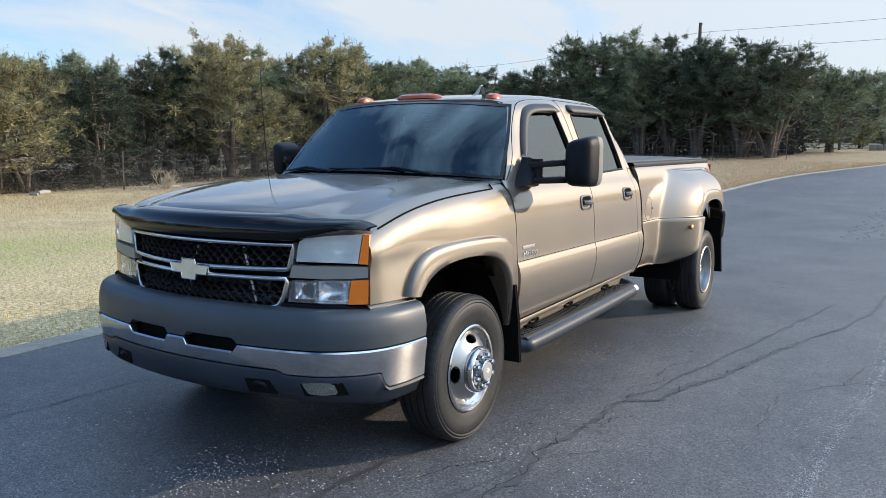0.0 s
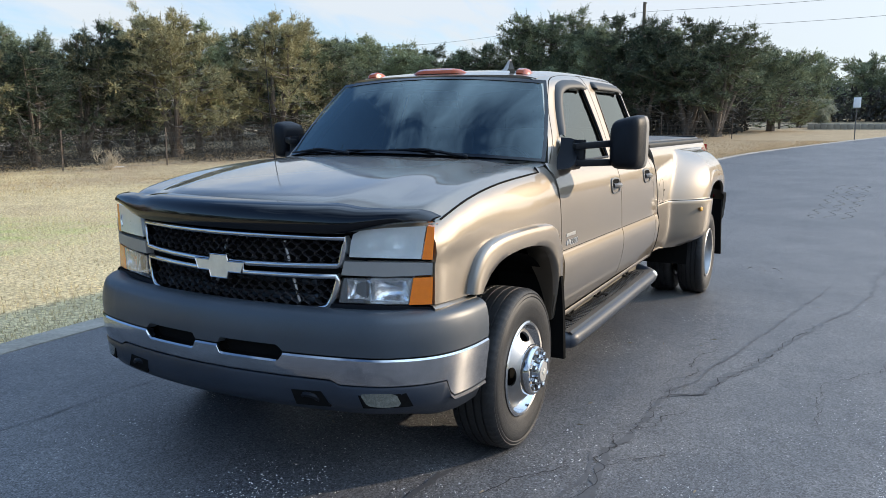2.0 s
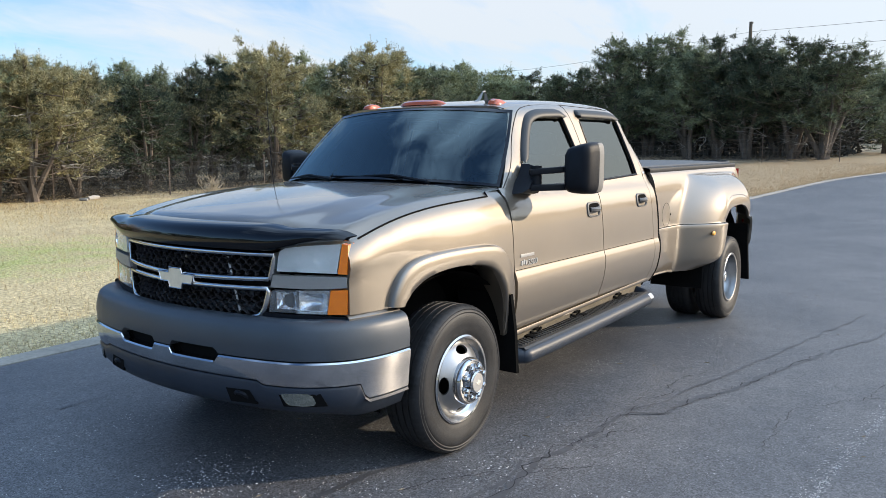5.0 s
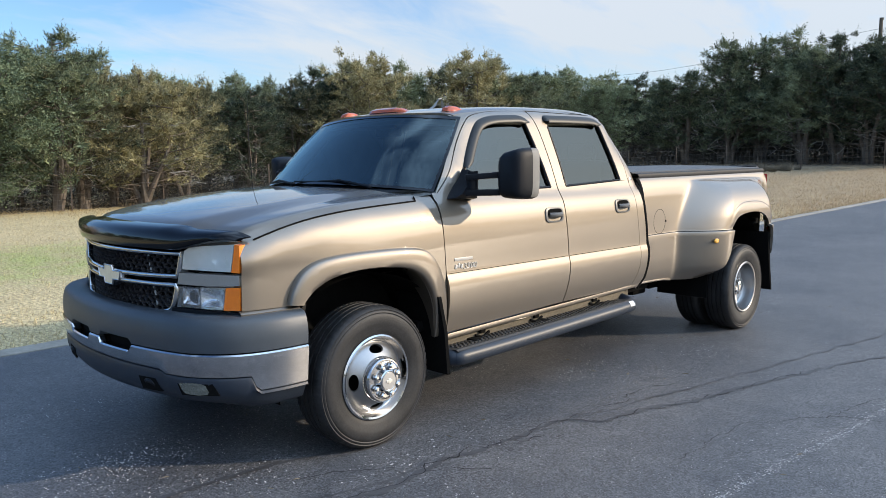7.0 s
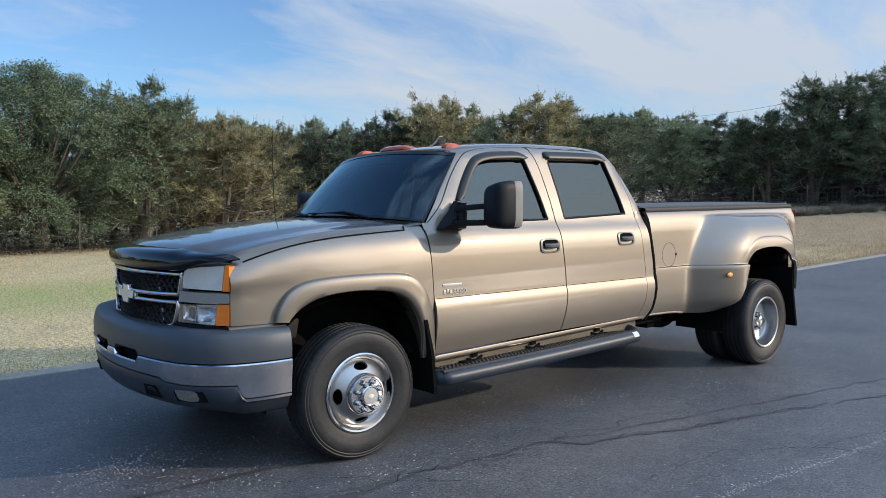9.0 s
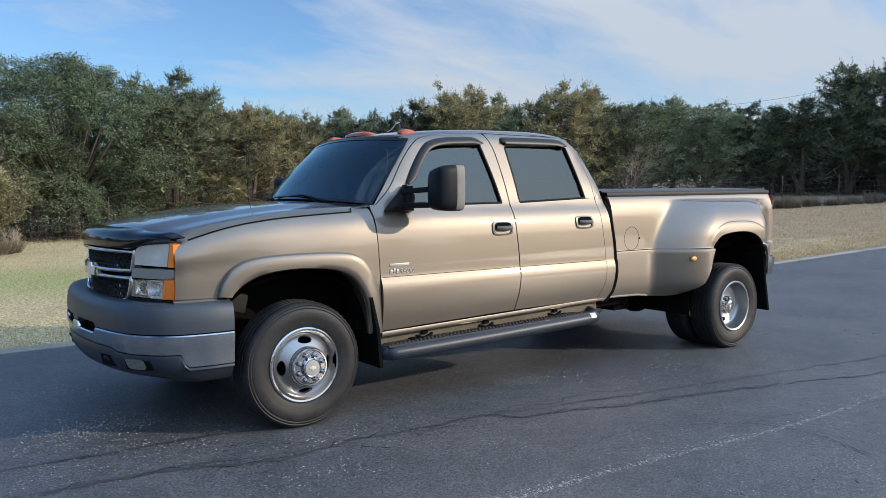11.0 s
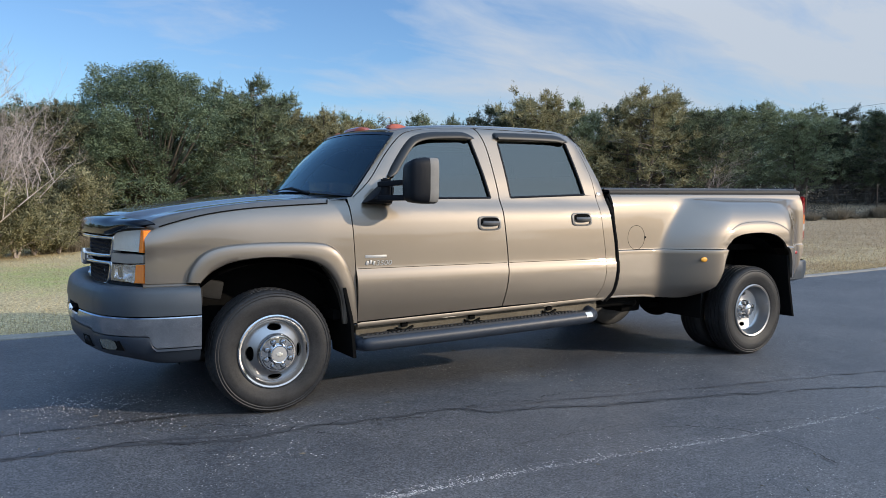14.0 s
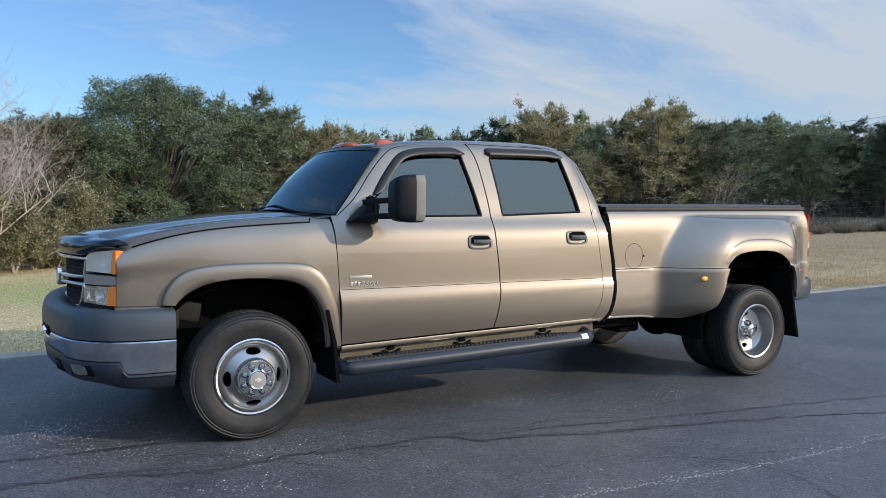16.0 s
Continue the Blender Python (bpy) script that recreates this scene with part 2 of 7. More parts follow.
def asphalt_mat():
    m = mat("sealed asphalt", (0.1, 0.1, 0.1), 0.5, var=0.0)
    t = m.node_tree
    b = t.nodes["Principled BSDF"]
    tc = t.nodes.new("ShaderNodeTexCoord")

    def n(kind, **kw):
        q = t.nodes.new(kind)
        for k, v in kw.items():
            q.inputs[k].default_value = v
        return q

    def lk(o, i):
        t.links.new(o, i)

    patch, streak, grain = n("ShaderNodeTexNoise", Scale=0.7, Detail=6, Roughness=0.62), n("ShaderNodeTexNoise", Scale=5.0, Detail=5, Roughness=0.65), n("ShaderNodeTexVoronoi", Scale=150.0)
    for q in (patch, streak, grain):
        lk(tc.outputs["Object"], q.inputs["Vector"])
    add = n("ShaderNodeMath")
    add.operation = "MULTIPLY_ADD"
    lk(streak.outputs[0], add.inputs[0])
    add.inputs[1].default_value = 0.45
    lk(patch.outputs[0], add.inputs[2])
    ramp_a = t.nodes.new("ShaderNodeValToRGB")
    e = ramp_a.color_ramp.elements
    e[0].position, e[0].color, e[1].position, e[1].color = 0.52, (0.064, 0.068, 0.077, 1), 0.92, (0.125, 0.125, 0.128, 1)
    lk(add.outputs[0], ramp_a.inputs[0])
    sepc = t.nodes.new("ShaderNodeSeparateColor")
    lk(grain.outputs["Color"], sepc.inputs[0])
    ramp_g = t.nodes.new("ShaderNodeValToRGB")
    e = ramp_g.color_ramp.elements
    e[0].position, e[0].color, e[1].position, e[1].color = 0.0, (0.3, 0.3, 0.3, 1), 0.93, (1.5, 1.5, 1.5, 1)
    e2 = e.new(0.985)
    e2.color = (2.2, 2.15, 2.05, 1)
    lk(sepc.outputs[0], ramp_g.inputs[0])
    mul = t.nodes.new("ShaderNodeMix")
    mul.data_type, mul.blend_type = "RGBA", "MULTIPLY"
    mul.inputs[0].default_value = 1.0
    lk(ramp_a.outputs[0], mul.inputs[6])
    lk(ramp_g.outputs[0], mul.inputs[7])
    lk(mul.outputs[2], b.inputs["Base Color"])
    bp = n("ShaderNodeBump", Strength=0.55, Distance=0.006)
    lk(sepc.outputs[1], bp.inputs["Height"])
    lk(bp.outputs[0], b.inputs["Normal"])
    return m


asphalt = asphalt_mat()
crack_mat = mat("open crack in asphalt", (0.03, 0.03, 0.033), 0.85, var=0.4, big=8, fine=60)
seal_mat = mat("dark sealed seam", (0.062, 0.064, 0.07), 0.5, var=0.35, big=5, fine=50)
kerb_mat = mat("concrete edging", (0.27, 0.25, 0.215), 0.85, var=0.3, big=2, fine=30, bump=0.3)


def lawn_mat(name, gain, relief, through_light):
    """Dry straw lawn: tan, brown further along the drive, with one greener patch."""
    m = mat(name, (0.4, 0.3, 0.2), 0.95, var=0.0, bump=relief, bump_scale=70, spec=0.15)
    t = m.node_tree
    b = t.nodes["Principled BSDF"]
    tc = t.nodes.new("ShaderNodeTexCoord")
    sp = t.nodes.new("ShaderNodeSeparateXYZ")
    t.links.new(tc.outputs["Object"], sp.inputs[0])

    def op(kind, a, c):
        n = t.nodes.new("ShaderNodeMath")
        n.operation = kind
        for i, v in enumerate((a, c)):
            if isinstance(v, (int, float)):
                n.inputs[i].default_value = v
            else:
                t.links.new(v, n.inputs[i])
        return n.outputs[0]

    def tex(scale, detail):
        n = t.nodes.new("ShaderNodeTexNoise")
        n.inputs["Scale"].default_value, n.inputs["Detail"].default_value, n.inputs["Roughness"].default_value = scale, detail, 0.65
        t.links.new(tc.outputs["Object"], n.inputs["Vector"])
        return n.outputs[0]

    def blend(fac, a, c):
        n = t.nodes.new("ShaderNodeMix")
        n.data_type = "RGBA"
        t.links.new(fac, n.inputs[0])
        for k, v in ((6, a), (7, c)):
            if isinstance(v, tuple):
                n.inputs[k].default_value = (v[0] * gain, v[1] * gain, v[2] * gain, 1)
            else:
                t.links.new(v, n.inputs[k])
        return n.outputs[2]

    def clamp(v):
        return op("MINIMUM", op("MAXIMUM", v, 0.0), 1.0)

    wide, mid, small = tex(0.28, 4), tex(1.6, 5), tex(24, 6)
    along = op("MULTIPLY", op("SUBTRACT", sp.outputs[0], 7.0), 0.07)
    brown = clamp(op("ADD", along, op("MULTIPLY", op("SUBTRACT", wide, 0.45), 2.6)))
    col = blend(brown, (0.52, 0.42, 0.245), (0.375, 0.285, 0.18))
    dx = op("MULTIPLY", op("SUBTRACT", sp.outputs[0], 0.6), 0.18)
    dy = op("MULTIPLY", op("SUBTRACT", sp.outputs[1], 9.0), 0.30)
    far = op("ADD", op("MULTIPLY", dx, dx), op("MULTIPLY", dy, dy))
    green = clamp(op("ADD", op("SUBTRACT", 0.8, far), op("MULTIPLY", op("SUBTRACT", mid, 0.5), 3.2)))
    col = blend(op("MULTIPLY", green, 0.74), col, (0.275, 0.325, 0.11))
    speck = clamp(op("ADD", 0.5, op("MULTIPLY", op("SUBTRACT", small, 0.5), 3.4)))
    dark = t.nodes.new("ShaderNodeMix")
    dark.data_type, dark.blend_type = "RGBA", "MULTIPLY"
    dark.inputs[0].default_value = 1.0
    t.links.new(col, dark.inputs[6])
    shade_v = op("ADD", 0.42, op("MULTIPLY", op("MULTIPLY", speck, 0.92), op("ADD", 0.35, op("MULTIPLY", mid, 1.3))))
    cx = t.nodes.new("ShaderNodeCombineXYZ")
    for k in range(3):
        t.links.new(shade_v, cx.inputs[k])
    t.links.new(cx.outputs[0], dark.inputs[7])
    t.links.new(dark.outputs[2], b.inputs["Base Color"])
    if through_light:
        tr, mx = t.nodes.new("ShaderNodeBsdfTranslucent"), t.nodes.new("ShaderNodeMixShader")
        mx.inputs[0].default_value = through_light
        t.links.new(dark.outputs[2], tr.inputs[0])
        t.links.new(b.outputs[0], mx.inputs[1])
        t.links.new(tr.outputs[0], mx.inputs[2])
        t.links.new(mx.outputs[0], t.nodes["Material Output"].inputs[0])
    return m


grass_ground = lawn_mat("dry winter lawn", 1.07, 0.5, 0.0)
blade_mat = lawn_mat("grass blades", 1.27, 0.0, 0.35)
straw_mat = mat("dry tall grass", (0.21, 0.175, 0.125), 0.85, var=0.3, big=1.5, fine=6, subs=0.2)
bark = mat("grey brown bark", (0.13, 0.105, 0.085), 0.9, var=0.4, big=4, fine=30, bump=0.5, bump_scale=25)
dead_twig = mat("bleached dead twigs", (0.36, 0.34, 0.31), 0.9, var=0.3, big=4, fine=20)
straw_twig = mat("pale straw stems", (0.44, 0.37, 0.27), 0.9, var=0.25, big=4, fine=20)
twig_mat = mat("grey bare twigs", (0.42, 0.355, 0.325), 0.9, var=0.3, big=4, fine=20)
cedar_leaf = mat("juniper foliage", (0.050, 0.072, 0.050), 0.75, var=0.3, big=1.3, fine=5, second=(0.218, 0.246, 0.142), rand=0.35, isle=0.3, subs=0.15, spec=0.25)
cedar_dark = mat("dark juniper foliage", (0.056, 0.076, 0.052), 0.75, var=0.3, big=1.3, fine=5, second=(0.204, 0.230, 0.135), isle=0.3, rand=0.35, subs=0.15, spec=0.25)
cedar_rust = mat("rusty juniper foliage", (0.056, 0.070, 0.045), 0.75, var=0.3, big=1.3, fine=5, second=(0.269, 0.241, 0.130), isle=0.3, rand=0.3, subs=0.15, spec=0.25)
oak_leaf = mat("live oak foliage", (0.016, 0.033, 0.021), 0.55, var=0.3, big=1.0, fine=6, second=(0.132, 0.168, 0.098), isle=0.3, rand=0.2, subs=0.18, spec=0.25)
brush_leaf = mat("grey green brush", (0.13, 0.14, 0.07), 0.8, var=0.35, big=1.2, fine=9, second=(0.29, 0.265, 0.15), isle=0.4, subs=0.3)
# twig and litter colour lowered to carry the shade under the crowns
deadwood = mat("dead twigs and leaf litter darkened for shade", (0.024, 0.023, 0.02), 0.9, var=0.4, big=1.0, fine=8, second=(0.07, 0.065, 0.055))
post_mat = mat("weathered fence steel", (0.11, 0.085, 0.068), 0.8, var=0.35, big=6, fine=50)
wood_post = mat("weathered wood", (0.10, 0.08, 0.06), 0.9, var=0.35, big=5, fine=40, bump=0.3)
wire_mat = mat("galvanised wire", (0.16, 0.15, 0.14), 0.6, 0.5, var=0.2)
sign_mat = mat("sign face", (0.75, 0.76, 0.76), 0.5, var=0.06, big=4)
stone_mat = mat("rough limestone", (0.26, 0.24, 0.2), 0.9, var=0.35, big=2.5, fine=25, bump=0.5)
chip_mat = mat("pale gravel chips", (0.58, 0.57, 0.55), 0.9, var=0.3, big=9, fine=70)


# ---- builders ----
def link_mesh(name, me, material, parent, label=""):
    ob = new(name, me)
    if material:
        me.materials.append(material)
    if parent is not None:
        ob.parent = parent
    if label:
        ob["label"] = label
    return ob


def part(name, bm, material, parent, label="", sharp=35):
    me = bpy.data.meshes.new(name)
    bmesh.ops.recalc_face_normals(bm, faces=bm.faces[:])
    for f_ in bm.faces:
        f_.smooth = True
    bm.to_mesh(me)
    bm.free()
    me.set_sharp_from_angle(angle=radians(sharp))
    return link_mesh(name, me, material, parent, label)


def raw(name, verts, faces, material, parent, label="", smooth=False):
    me = bpy.data.meshes.new(name)
    me.from_pydata([tuple(v) for v in verts], [], [tuple(q) for q in faces])
    if smooth:
        me.shade_smooth()
    return link_mesh(name, me, material, parent, label)


def thing(name, label, category, at=(0, 0, 0), group="", kind=""):
    return tagged_at(new(name), label, category, at, group, kind)


def tagged_at(ob, label, category, at, group, kind):
    ob.location = at
    ob.empty_display_size = 0.2
    return tagged(ob, label, category, group, kind)


def box(bm, c, s, bevel=0.0, rot=None):
    m = Matrix.Translation(c) @ (rot or Matrix.Identity(4)) @ Matrix.Diagonal((*s, 1))
    r = bmesh.ops.create_cube(bm, size=1, matrix=m)
    if bevel:
        es = list({e for v in r["verts"] for e in v.link_edges})
        bmesh.ops.bevel(bm, geom=es, offset=bevel, segments=2, profile=0.6, affect="EDGES")
    return bm


def tube(bm, pts, rad, n=10, caps=True):
    pts = [Vector(p) for p in pts]
    rad = rad if isinstance(rad, (list, tuple)) else [rad] * len(pts)
    rings, up = [], Vector((0.13, 0.21, 0.97))
    for i, p in enumerate(pts):
        d = (pts[min(i + 1, len(pts) - 1)] - pts[max(i - 1, 0)]).normalized()
        a = d.cross(up)
        a = a.normalized() if a.length > 1e-4 else d.orthogonal().normalized()
        b = d.cross(a)
        rings.append([bm.verts.new(p + (a * math.cos(k) + b * math.sin(k)) * rad[i]) for k in (2 * math.pi * j / n for j in range(n))])
    for r0, r1 in zip(rings, rings[1:]):
        for j in range(n):
            bm.faces.new((r0[j], r0[(j + 1) % n], r1[(j + 1) % n], r1[j]))
    if caps:
        bm.faces.new(rings[0][::-1])
        bm.faces.new(rings[-1])
    return bm


def lathe(bm, prof, centre, n=64, out=-1):
    """prof: (radius, y offset towards the outside); axis along y."""
    cx, cy, cz = centre
    rings = []
    for r, a in prof:
        rings.append([bm.verts.new((cx + r * math.cos(k), cy + out * a, cz + r * math.sin(k))) for k in (2 * math.pi * j / n for j in range(n))])
    for r0, r1 in zip(rings, rings[1:]):
        for j in range(n):
            bm.faces.new((r0[j], r0[(j + 1) % n], r1[(j + 1) % n], r1[j]))
    return rings


def loft(bm, rows, closed=False):
    vs = [[bm.verts.new(p) for p in r] for r in rows]
    for r0, r1 in zip(vs, vs[1:]):
        m = len(r0)
        for j in range(m if closed else m - 1):
            bm.faces.new((r0[j], r0[(j + 1) % m], r1[(j + 1) % m], r1[j]))
    return vs


def curve(pts, n=6, closed=False):
    """Points of a smooth curve through pts (2D or 3D)."""
    p = [np.array(q, float) for q in pts]
    m = len(p)
    out = []
    for i in range(m if closed else m - 1):
        a, b, c, d = (p[(i + k) % m] if closed else p[min(max(i + k, 0), m - 1)] for k in (-1, 0, 1, 2))
        for k in range(n):
            t = k / n
            out.append(tuple(0.5 * (2 * b + (c - a) * t + (2 * a - 5 * b + 4 * c - d) * t * t + (3 * b - a - 3 * c + d) * t ** 3)))
    if not closed:
        out.append(tuple(p[-1]))
    return out


def smooth_table(pairs):
    """A monotone cubic through the pairs."""
    xs, ys = np.array(pairs, float).T
    h, d = np.diff(xs), np.diff(ys) / np.diff(xs)
    m = np.zeros(len(xs))
    m[0], m[-1] = d[0], d[-1]
    for i in range(1, len(xs) - 1):
        m[i] = 0 if d[i - 1] * d[i] <= 0 else 2 * d[i - 1] * d[i] / (d[i - 1] + d[i])

    def value(x):
        x = min(max(x, xs[0]), xs[-1])
        i = min(int(np.searchsorted(xs, x, "right")) - 1, len(xs) - 2)
        i = max(i, 0)
        t = (x - xs[i]) / h[i]
        return float((2 * t ** 3 - 3 * t * t + 1) * ys[i] + (t ** 3 - 2 * t * t + t) * h[i] * m[i] + (3 * t * t - 2 * t ** 3) * ys[i + 1] + (t ** 3 - t * t) * h[i] * m[i + 1])

    return value


def ramp01(x, a, b):
    t = min(max((x - a) / (b - a), 0.0), 1.0)
    return t * t * (3 - 2 * t)


def panel(name, outlines, f, material, parent, label="", thick=0.022, step=(0.06, 0.06), flip=False, cuts=()):
    """A sheet over outlines in (u, v), shaped by f(u, v), with true normals and a turned-in rim."""
    verts, norms, faces = [], [], []
    e = 0.003
    for poly in outlines:
        bm = bmesh.new()
        fc = bm.faces.new([bm.verts.new((u, v, 0)) for u, v in poly])
        bm.normal_update()
        if fc.normal.z < 0:
            fc.normal_flip()
        bmesh.ops.triangulate(bm, faces=bm.faces[:], ngon_method="EAR_CLIP")
        us, vv = [p[0] for p in poly], [p[1] for p in poly]
        for k, lo, hi in ((0, min(us), max(us)), (1, min(vv), max(vv))):
            lines = [i * step[k] for i in range(math.ceil(lo / step[k]), math.floor(hi / step[k]) + 1)]
            for c in lines + [c for c in cuts if k == 1 and lo < c < hi]:
                co, no = [0, 0, 0], [0, 0, 0]
                co[k], no[k] = c, 1
                bmesh.ops.bisect_plane(bm, geom=bm.verts[:] + bm.edges[:] + bm.faces[:], dist=1e-6, plane_co=co, plane_no=no)
        bm.verts.index_update()
        base = len(verts)
        for v in bm.verts:
            u, w = v.co.x, v.co.y
            pu = Vector(f(u + e, w)) - Vector(f(u - e, w))
            pv = Vector(f(u, w + e)) - Vector(f(u, w - e))
            n = pu.cross(pv).normalized() * (-1 if flip else 1)
            verts.append(Vector(f(u, w)))
            norms.append(n)
        for q in bm.faces:
            ids = [base + v.index for v in q.verts]
            faces.append(ids[::-1] if flip else ids)
        for ed in bm.edges:
            if len(ed.link_faces) == 1 and thick:
                lp = ed.link_loops[0]
                a, b = base + lp.vert.index, base + lp.link_loop_next.vert.index
                if flip:
                    a, b = b, a
                pa, pb = verts[a], verts[b]
                qa, qb = pa - norms[a] * thick, pb - norms[b] * thick
                n = (pb - pa).cross(norms[a])
                n = n.normalized() if n.length > 1e-9 else Vector((0, 0, 1))
                k = len(verts)
                verts += [pa, qa, qb, pb]
                norms += [n] * 4
                faces.append([k, k + 1, k + 2, k + 3])
        bm.free()
    me = bpy.data.meshes.new(name)
    me.from_pydata([tuple(v) for v in verts], [], faces)
    me.shade_smooth()
    me.normals_split_custom_set_from_vertices([tuple(n) for n in norms])
    return link_mesh(name, me, material, parent, label)


# ---- ground, road ----
def ground_z(x, y=0.0):
    return 0.0675 * float(np.logaddexp(0, (x - 12) / 1.5))


edge_y = smooth_table([(-60, -2.0), (-20, 1.2), (-6, 2.36), (-1.5, 2.62), (4, 2.86), (9, 2.93), (12.7, 2.9), (15.2, 2.78), (18, 2.5), (21.2, 2.15), (24.9, 1.75), (27.9, 1.15), (30.85, 0.25),
                       (35.2, -1.25), (40.5, -3.25), (52, -8.5), (70, -18), (110, -42)])

xs = np.unique(np.concatenate([np.arange(-40, 60, 1.5), np.arange(60, 400, 20), np.arange(-400, -40, 20)]))
ys = np.unique(np.concatenate([np.arange(-30, 50, 1.5), np.arange(50, 400, 20), np.arange(-400, -30, 20)]))
gv, gf = [], []
for i, x in enumerate(xs):
    for j, y in enumerate(ys):
        under = ramp01(edge_y(x) + 0.6 - y, -0.6, 0.6)
        gv.append((x, y, ground_z(min(x, 75)) + 0.03 * noise.noise((x * 0.2, y * 0.2, 0)) * ramp01(y, 6, 14) - 0.08 * under))
        if i and j:
            a = i * len(ys) + j
            gf.append((a - len(ys) - 1, a - 1, a, a - len(ys)))
ground = raw("ground", gv, gf, grass_ground, None, smooth=True)
tagged(ground, "dry tan winter lawn with green patches", "ground", kind="structure")

# road: a sheet along the edging, wide towards the viewer
rx = np.concatenate([np.arange(-60, -6, 3.0), np.arange(-6, 60, 0.75), np.arange(60, 111, 5.0)])
rv, rf = [], []
offs = (0.0, 0.06, 0.5, 1.5, 3, 5, 8, 12, 16)
for i, x in enumerate(rx):
    for j, o in enumerate(offs):
        rv.append((x, edge_y(x) - o, ground_z(x) - (0.004 if j == 0 else 0)))
        if i and j:
            a = i * len(offs) + j
            rf.append((a - len(offs) - 1, a - len(offs), a, a - 1)[::-1])
road = raw("road", rv, rf, asphalt, None, smooth=True)
tagged(road, "dark sealed asphalt driveway with fine cracks", "road", kind="structure")

bm = bmesh.new()
rows = []
for x in rx:
    w = 0.2 + 0.06 * noise.noise((x * 1.7, 0, 5))
    z = ground_z(x)
    rows.append([(x, edge_y(x) - 0.02, z - 0.05), (x, edge_y(x) - 0.015, z + 0.004), (x, edge_y(x) + 0.0, z + 0.012), (x, edge_y(x) + w, z + 0.012), (x, edge_y(x) + w + 0.03, z - 0.05)])
loft(bm, rows)
tagged(part("kerb", bm, kerb_mat, None), "pale concrete edging beside the driveway", "kerb", kind="structure")


def ribbon(pts, width, z, wob, seed, n=16):
    """A thin ragged strip along a wandering line on the road."""
    c = curve(pts, n)
    vs, fs = [], []
    for i, (x, y) in enumerate(c):
        q = c[min(i + 1, len(c) - 1)]
        p = c[max(i - 1, 0)]
        d = Vector((q[0] - p[0], q[1] - p[1])).normalized()
        s = wob * noise.noise((x * 5, y * 5, seed)) + 0.55 * wob * noise.noise((x * 17, y * 17, seed + 3)) + 0.25 * wob * noise.noise((x * 45, y * 45, seed + 5))
        w = width * (0.25 + 1.3 * abs(noise.noise((x * 7, y * 7, seed + 9)))) * min(1, 0.2 + i * 0.3, 0.2 + (len(c) - 1 - i) * 0.3)
        cx, cy = x - d.y * s, y + d.x * s
        vs += [(cx - d.y * w, cy + d.x * w, z), (cx + d.y * w, cy - d.x * w, z)]
        if i:
            fs.append((2 * i - 2, 2 * i - 1, 2 * i + 1, 2 * i))
    return vs, fs


def crack(pts, width, material, wob, seed, label, lift=0.004):
    lift += 0.00035 * (seed % 9)
    ob = raw("pavement_crack", *ribbon(pts, width, lift, wob, seed), material, None)
    tagged(ob, label, "crack", group="cracks in the driveway", kind="structure")


main_crack = [(-1.5, -1.18), (-0.98, -1.2), (-0.4, -1.4), (0.13, -1.37), (0.48, -1.42), (0.85, -1.42), (1.07, -1.47), (1.22, -1.64), (1.49, -1.66), (1.92, -1.82), (2.45, -1.93), (3.3, -2.14)]
crack(main_crack, 0.0052, crack_mat, 0.075, 1, "jagged dark crack across the asphalt")
crack([(x, y - 0.01) for x, y in main_crack], 0.03, seal_mat, 0.03, 4, "dark stained band along the crack", 0.002)
crack([(0.9, -2.24), (1.22, -2.25), (1.57, -2.23), (1.95, -2.4), (2.19, -2.54), (2.66, -2.64), (3.6, -2.86)], 0.0042, crack_mat, 0.05, 7, "thin crack in the asphalt")
crack([(-2.4, -0.66), (-1.5, -0.71), (-0.93, -0.78), (-0.47, -0.78)], 0.016, seal_mat, 0.02, 8, "dark sealed seam in the asphalt")
crack([(1.12, -1.44), (1.36, -1.53), (1.75, -1.6), (2.38, -1.72), (3.4, -1.9), (5.2, -2.2)], 0.012, seal_mat, 0.04, 12, "dark sealed seam in the asphalt")
crack([(1.07, -1.47), (1.35, -1.42), (1.62, -1.5), (1.9, -1.46), (2.3, -1.58)], 0.0036, crack_mat, 0.06, 23, "thin crack in the asphalt")
crack([(0.48, -1.42), (0.55, -1.5), (0.7, -1.52), (0.85, -1.6)], 0.005, crack_mat, 0.05, 24, "thin crack in the asphalt")
crack([(-0.07, -1.4), (0.1, -1.55), (0.2, -1.62)], 0.004, crack_mat, 0.05, 25, "thin crack in the asphalt")
crack([(-3.2, 1.35), (-2.2, 1.3), (-1.0, 1.38), (0.6, 1.3)], 0.008, seal_mat, 0.04, 26, "dark sealed seam in the asphalt")
crack([(-0.6, -1.0), (-0.3, -1.15), (-0.13, -1.27)], 0.0045, crack_mat, 0.03, 15, "thin crack in the asphalt")
crack([(-2.2, -0.72), (-1.32, -0.73), (-0.9, -0.75), (-0.45, -0.81), (0.0, -0.9)], 0.02, seal_mat, 0.015, 31, "dark sealed seam in the asphalt", 0.0006)
crack([(-2.2, -1.1), (-1.32, -1.17), (-0.8, -1.21), (-0.26, -1.36), (0.07, -1.31)], 0.02, seal_mat, 0.015, 32, "dark sealed seam in the asphalt", 0.0006)
crack([(2.19, -2.54), (2.3, -2.9), (2.2, -3.3)], 0.0045, crack_mat, 0.04, 17, "thin crack in the asphalt")
crack([(3.3, -2.14), (4.6, -2.5), (6.5, -2.7), (8.5, -3.2)], 0.02, seal_mat, 0.08, 19, "dark sealed seam in the asphalt")

# loose chips and straw on the road, and a scraped pale line
rng = np.random.default_rng(5)


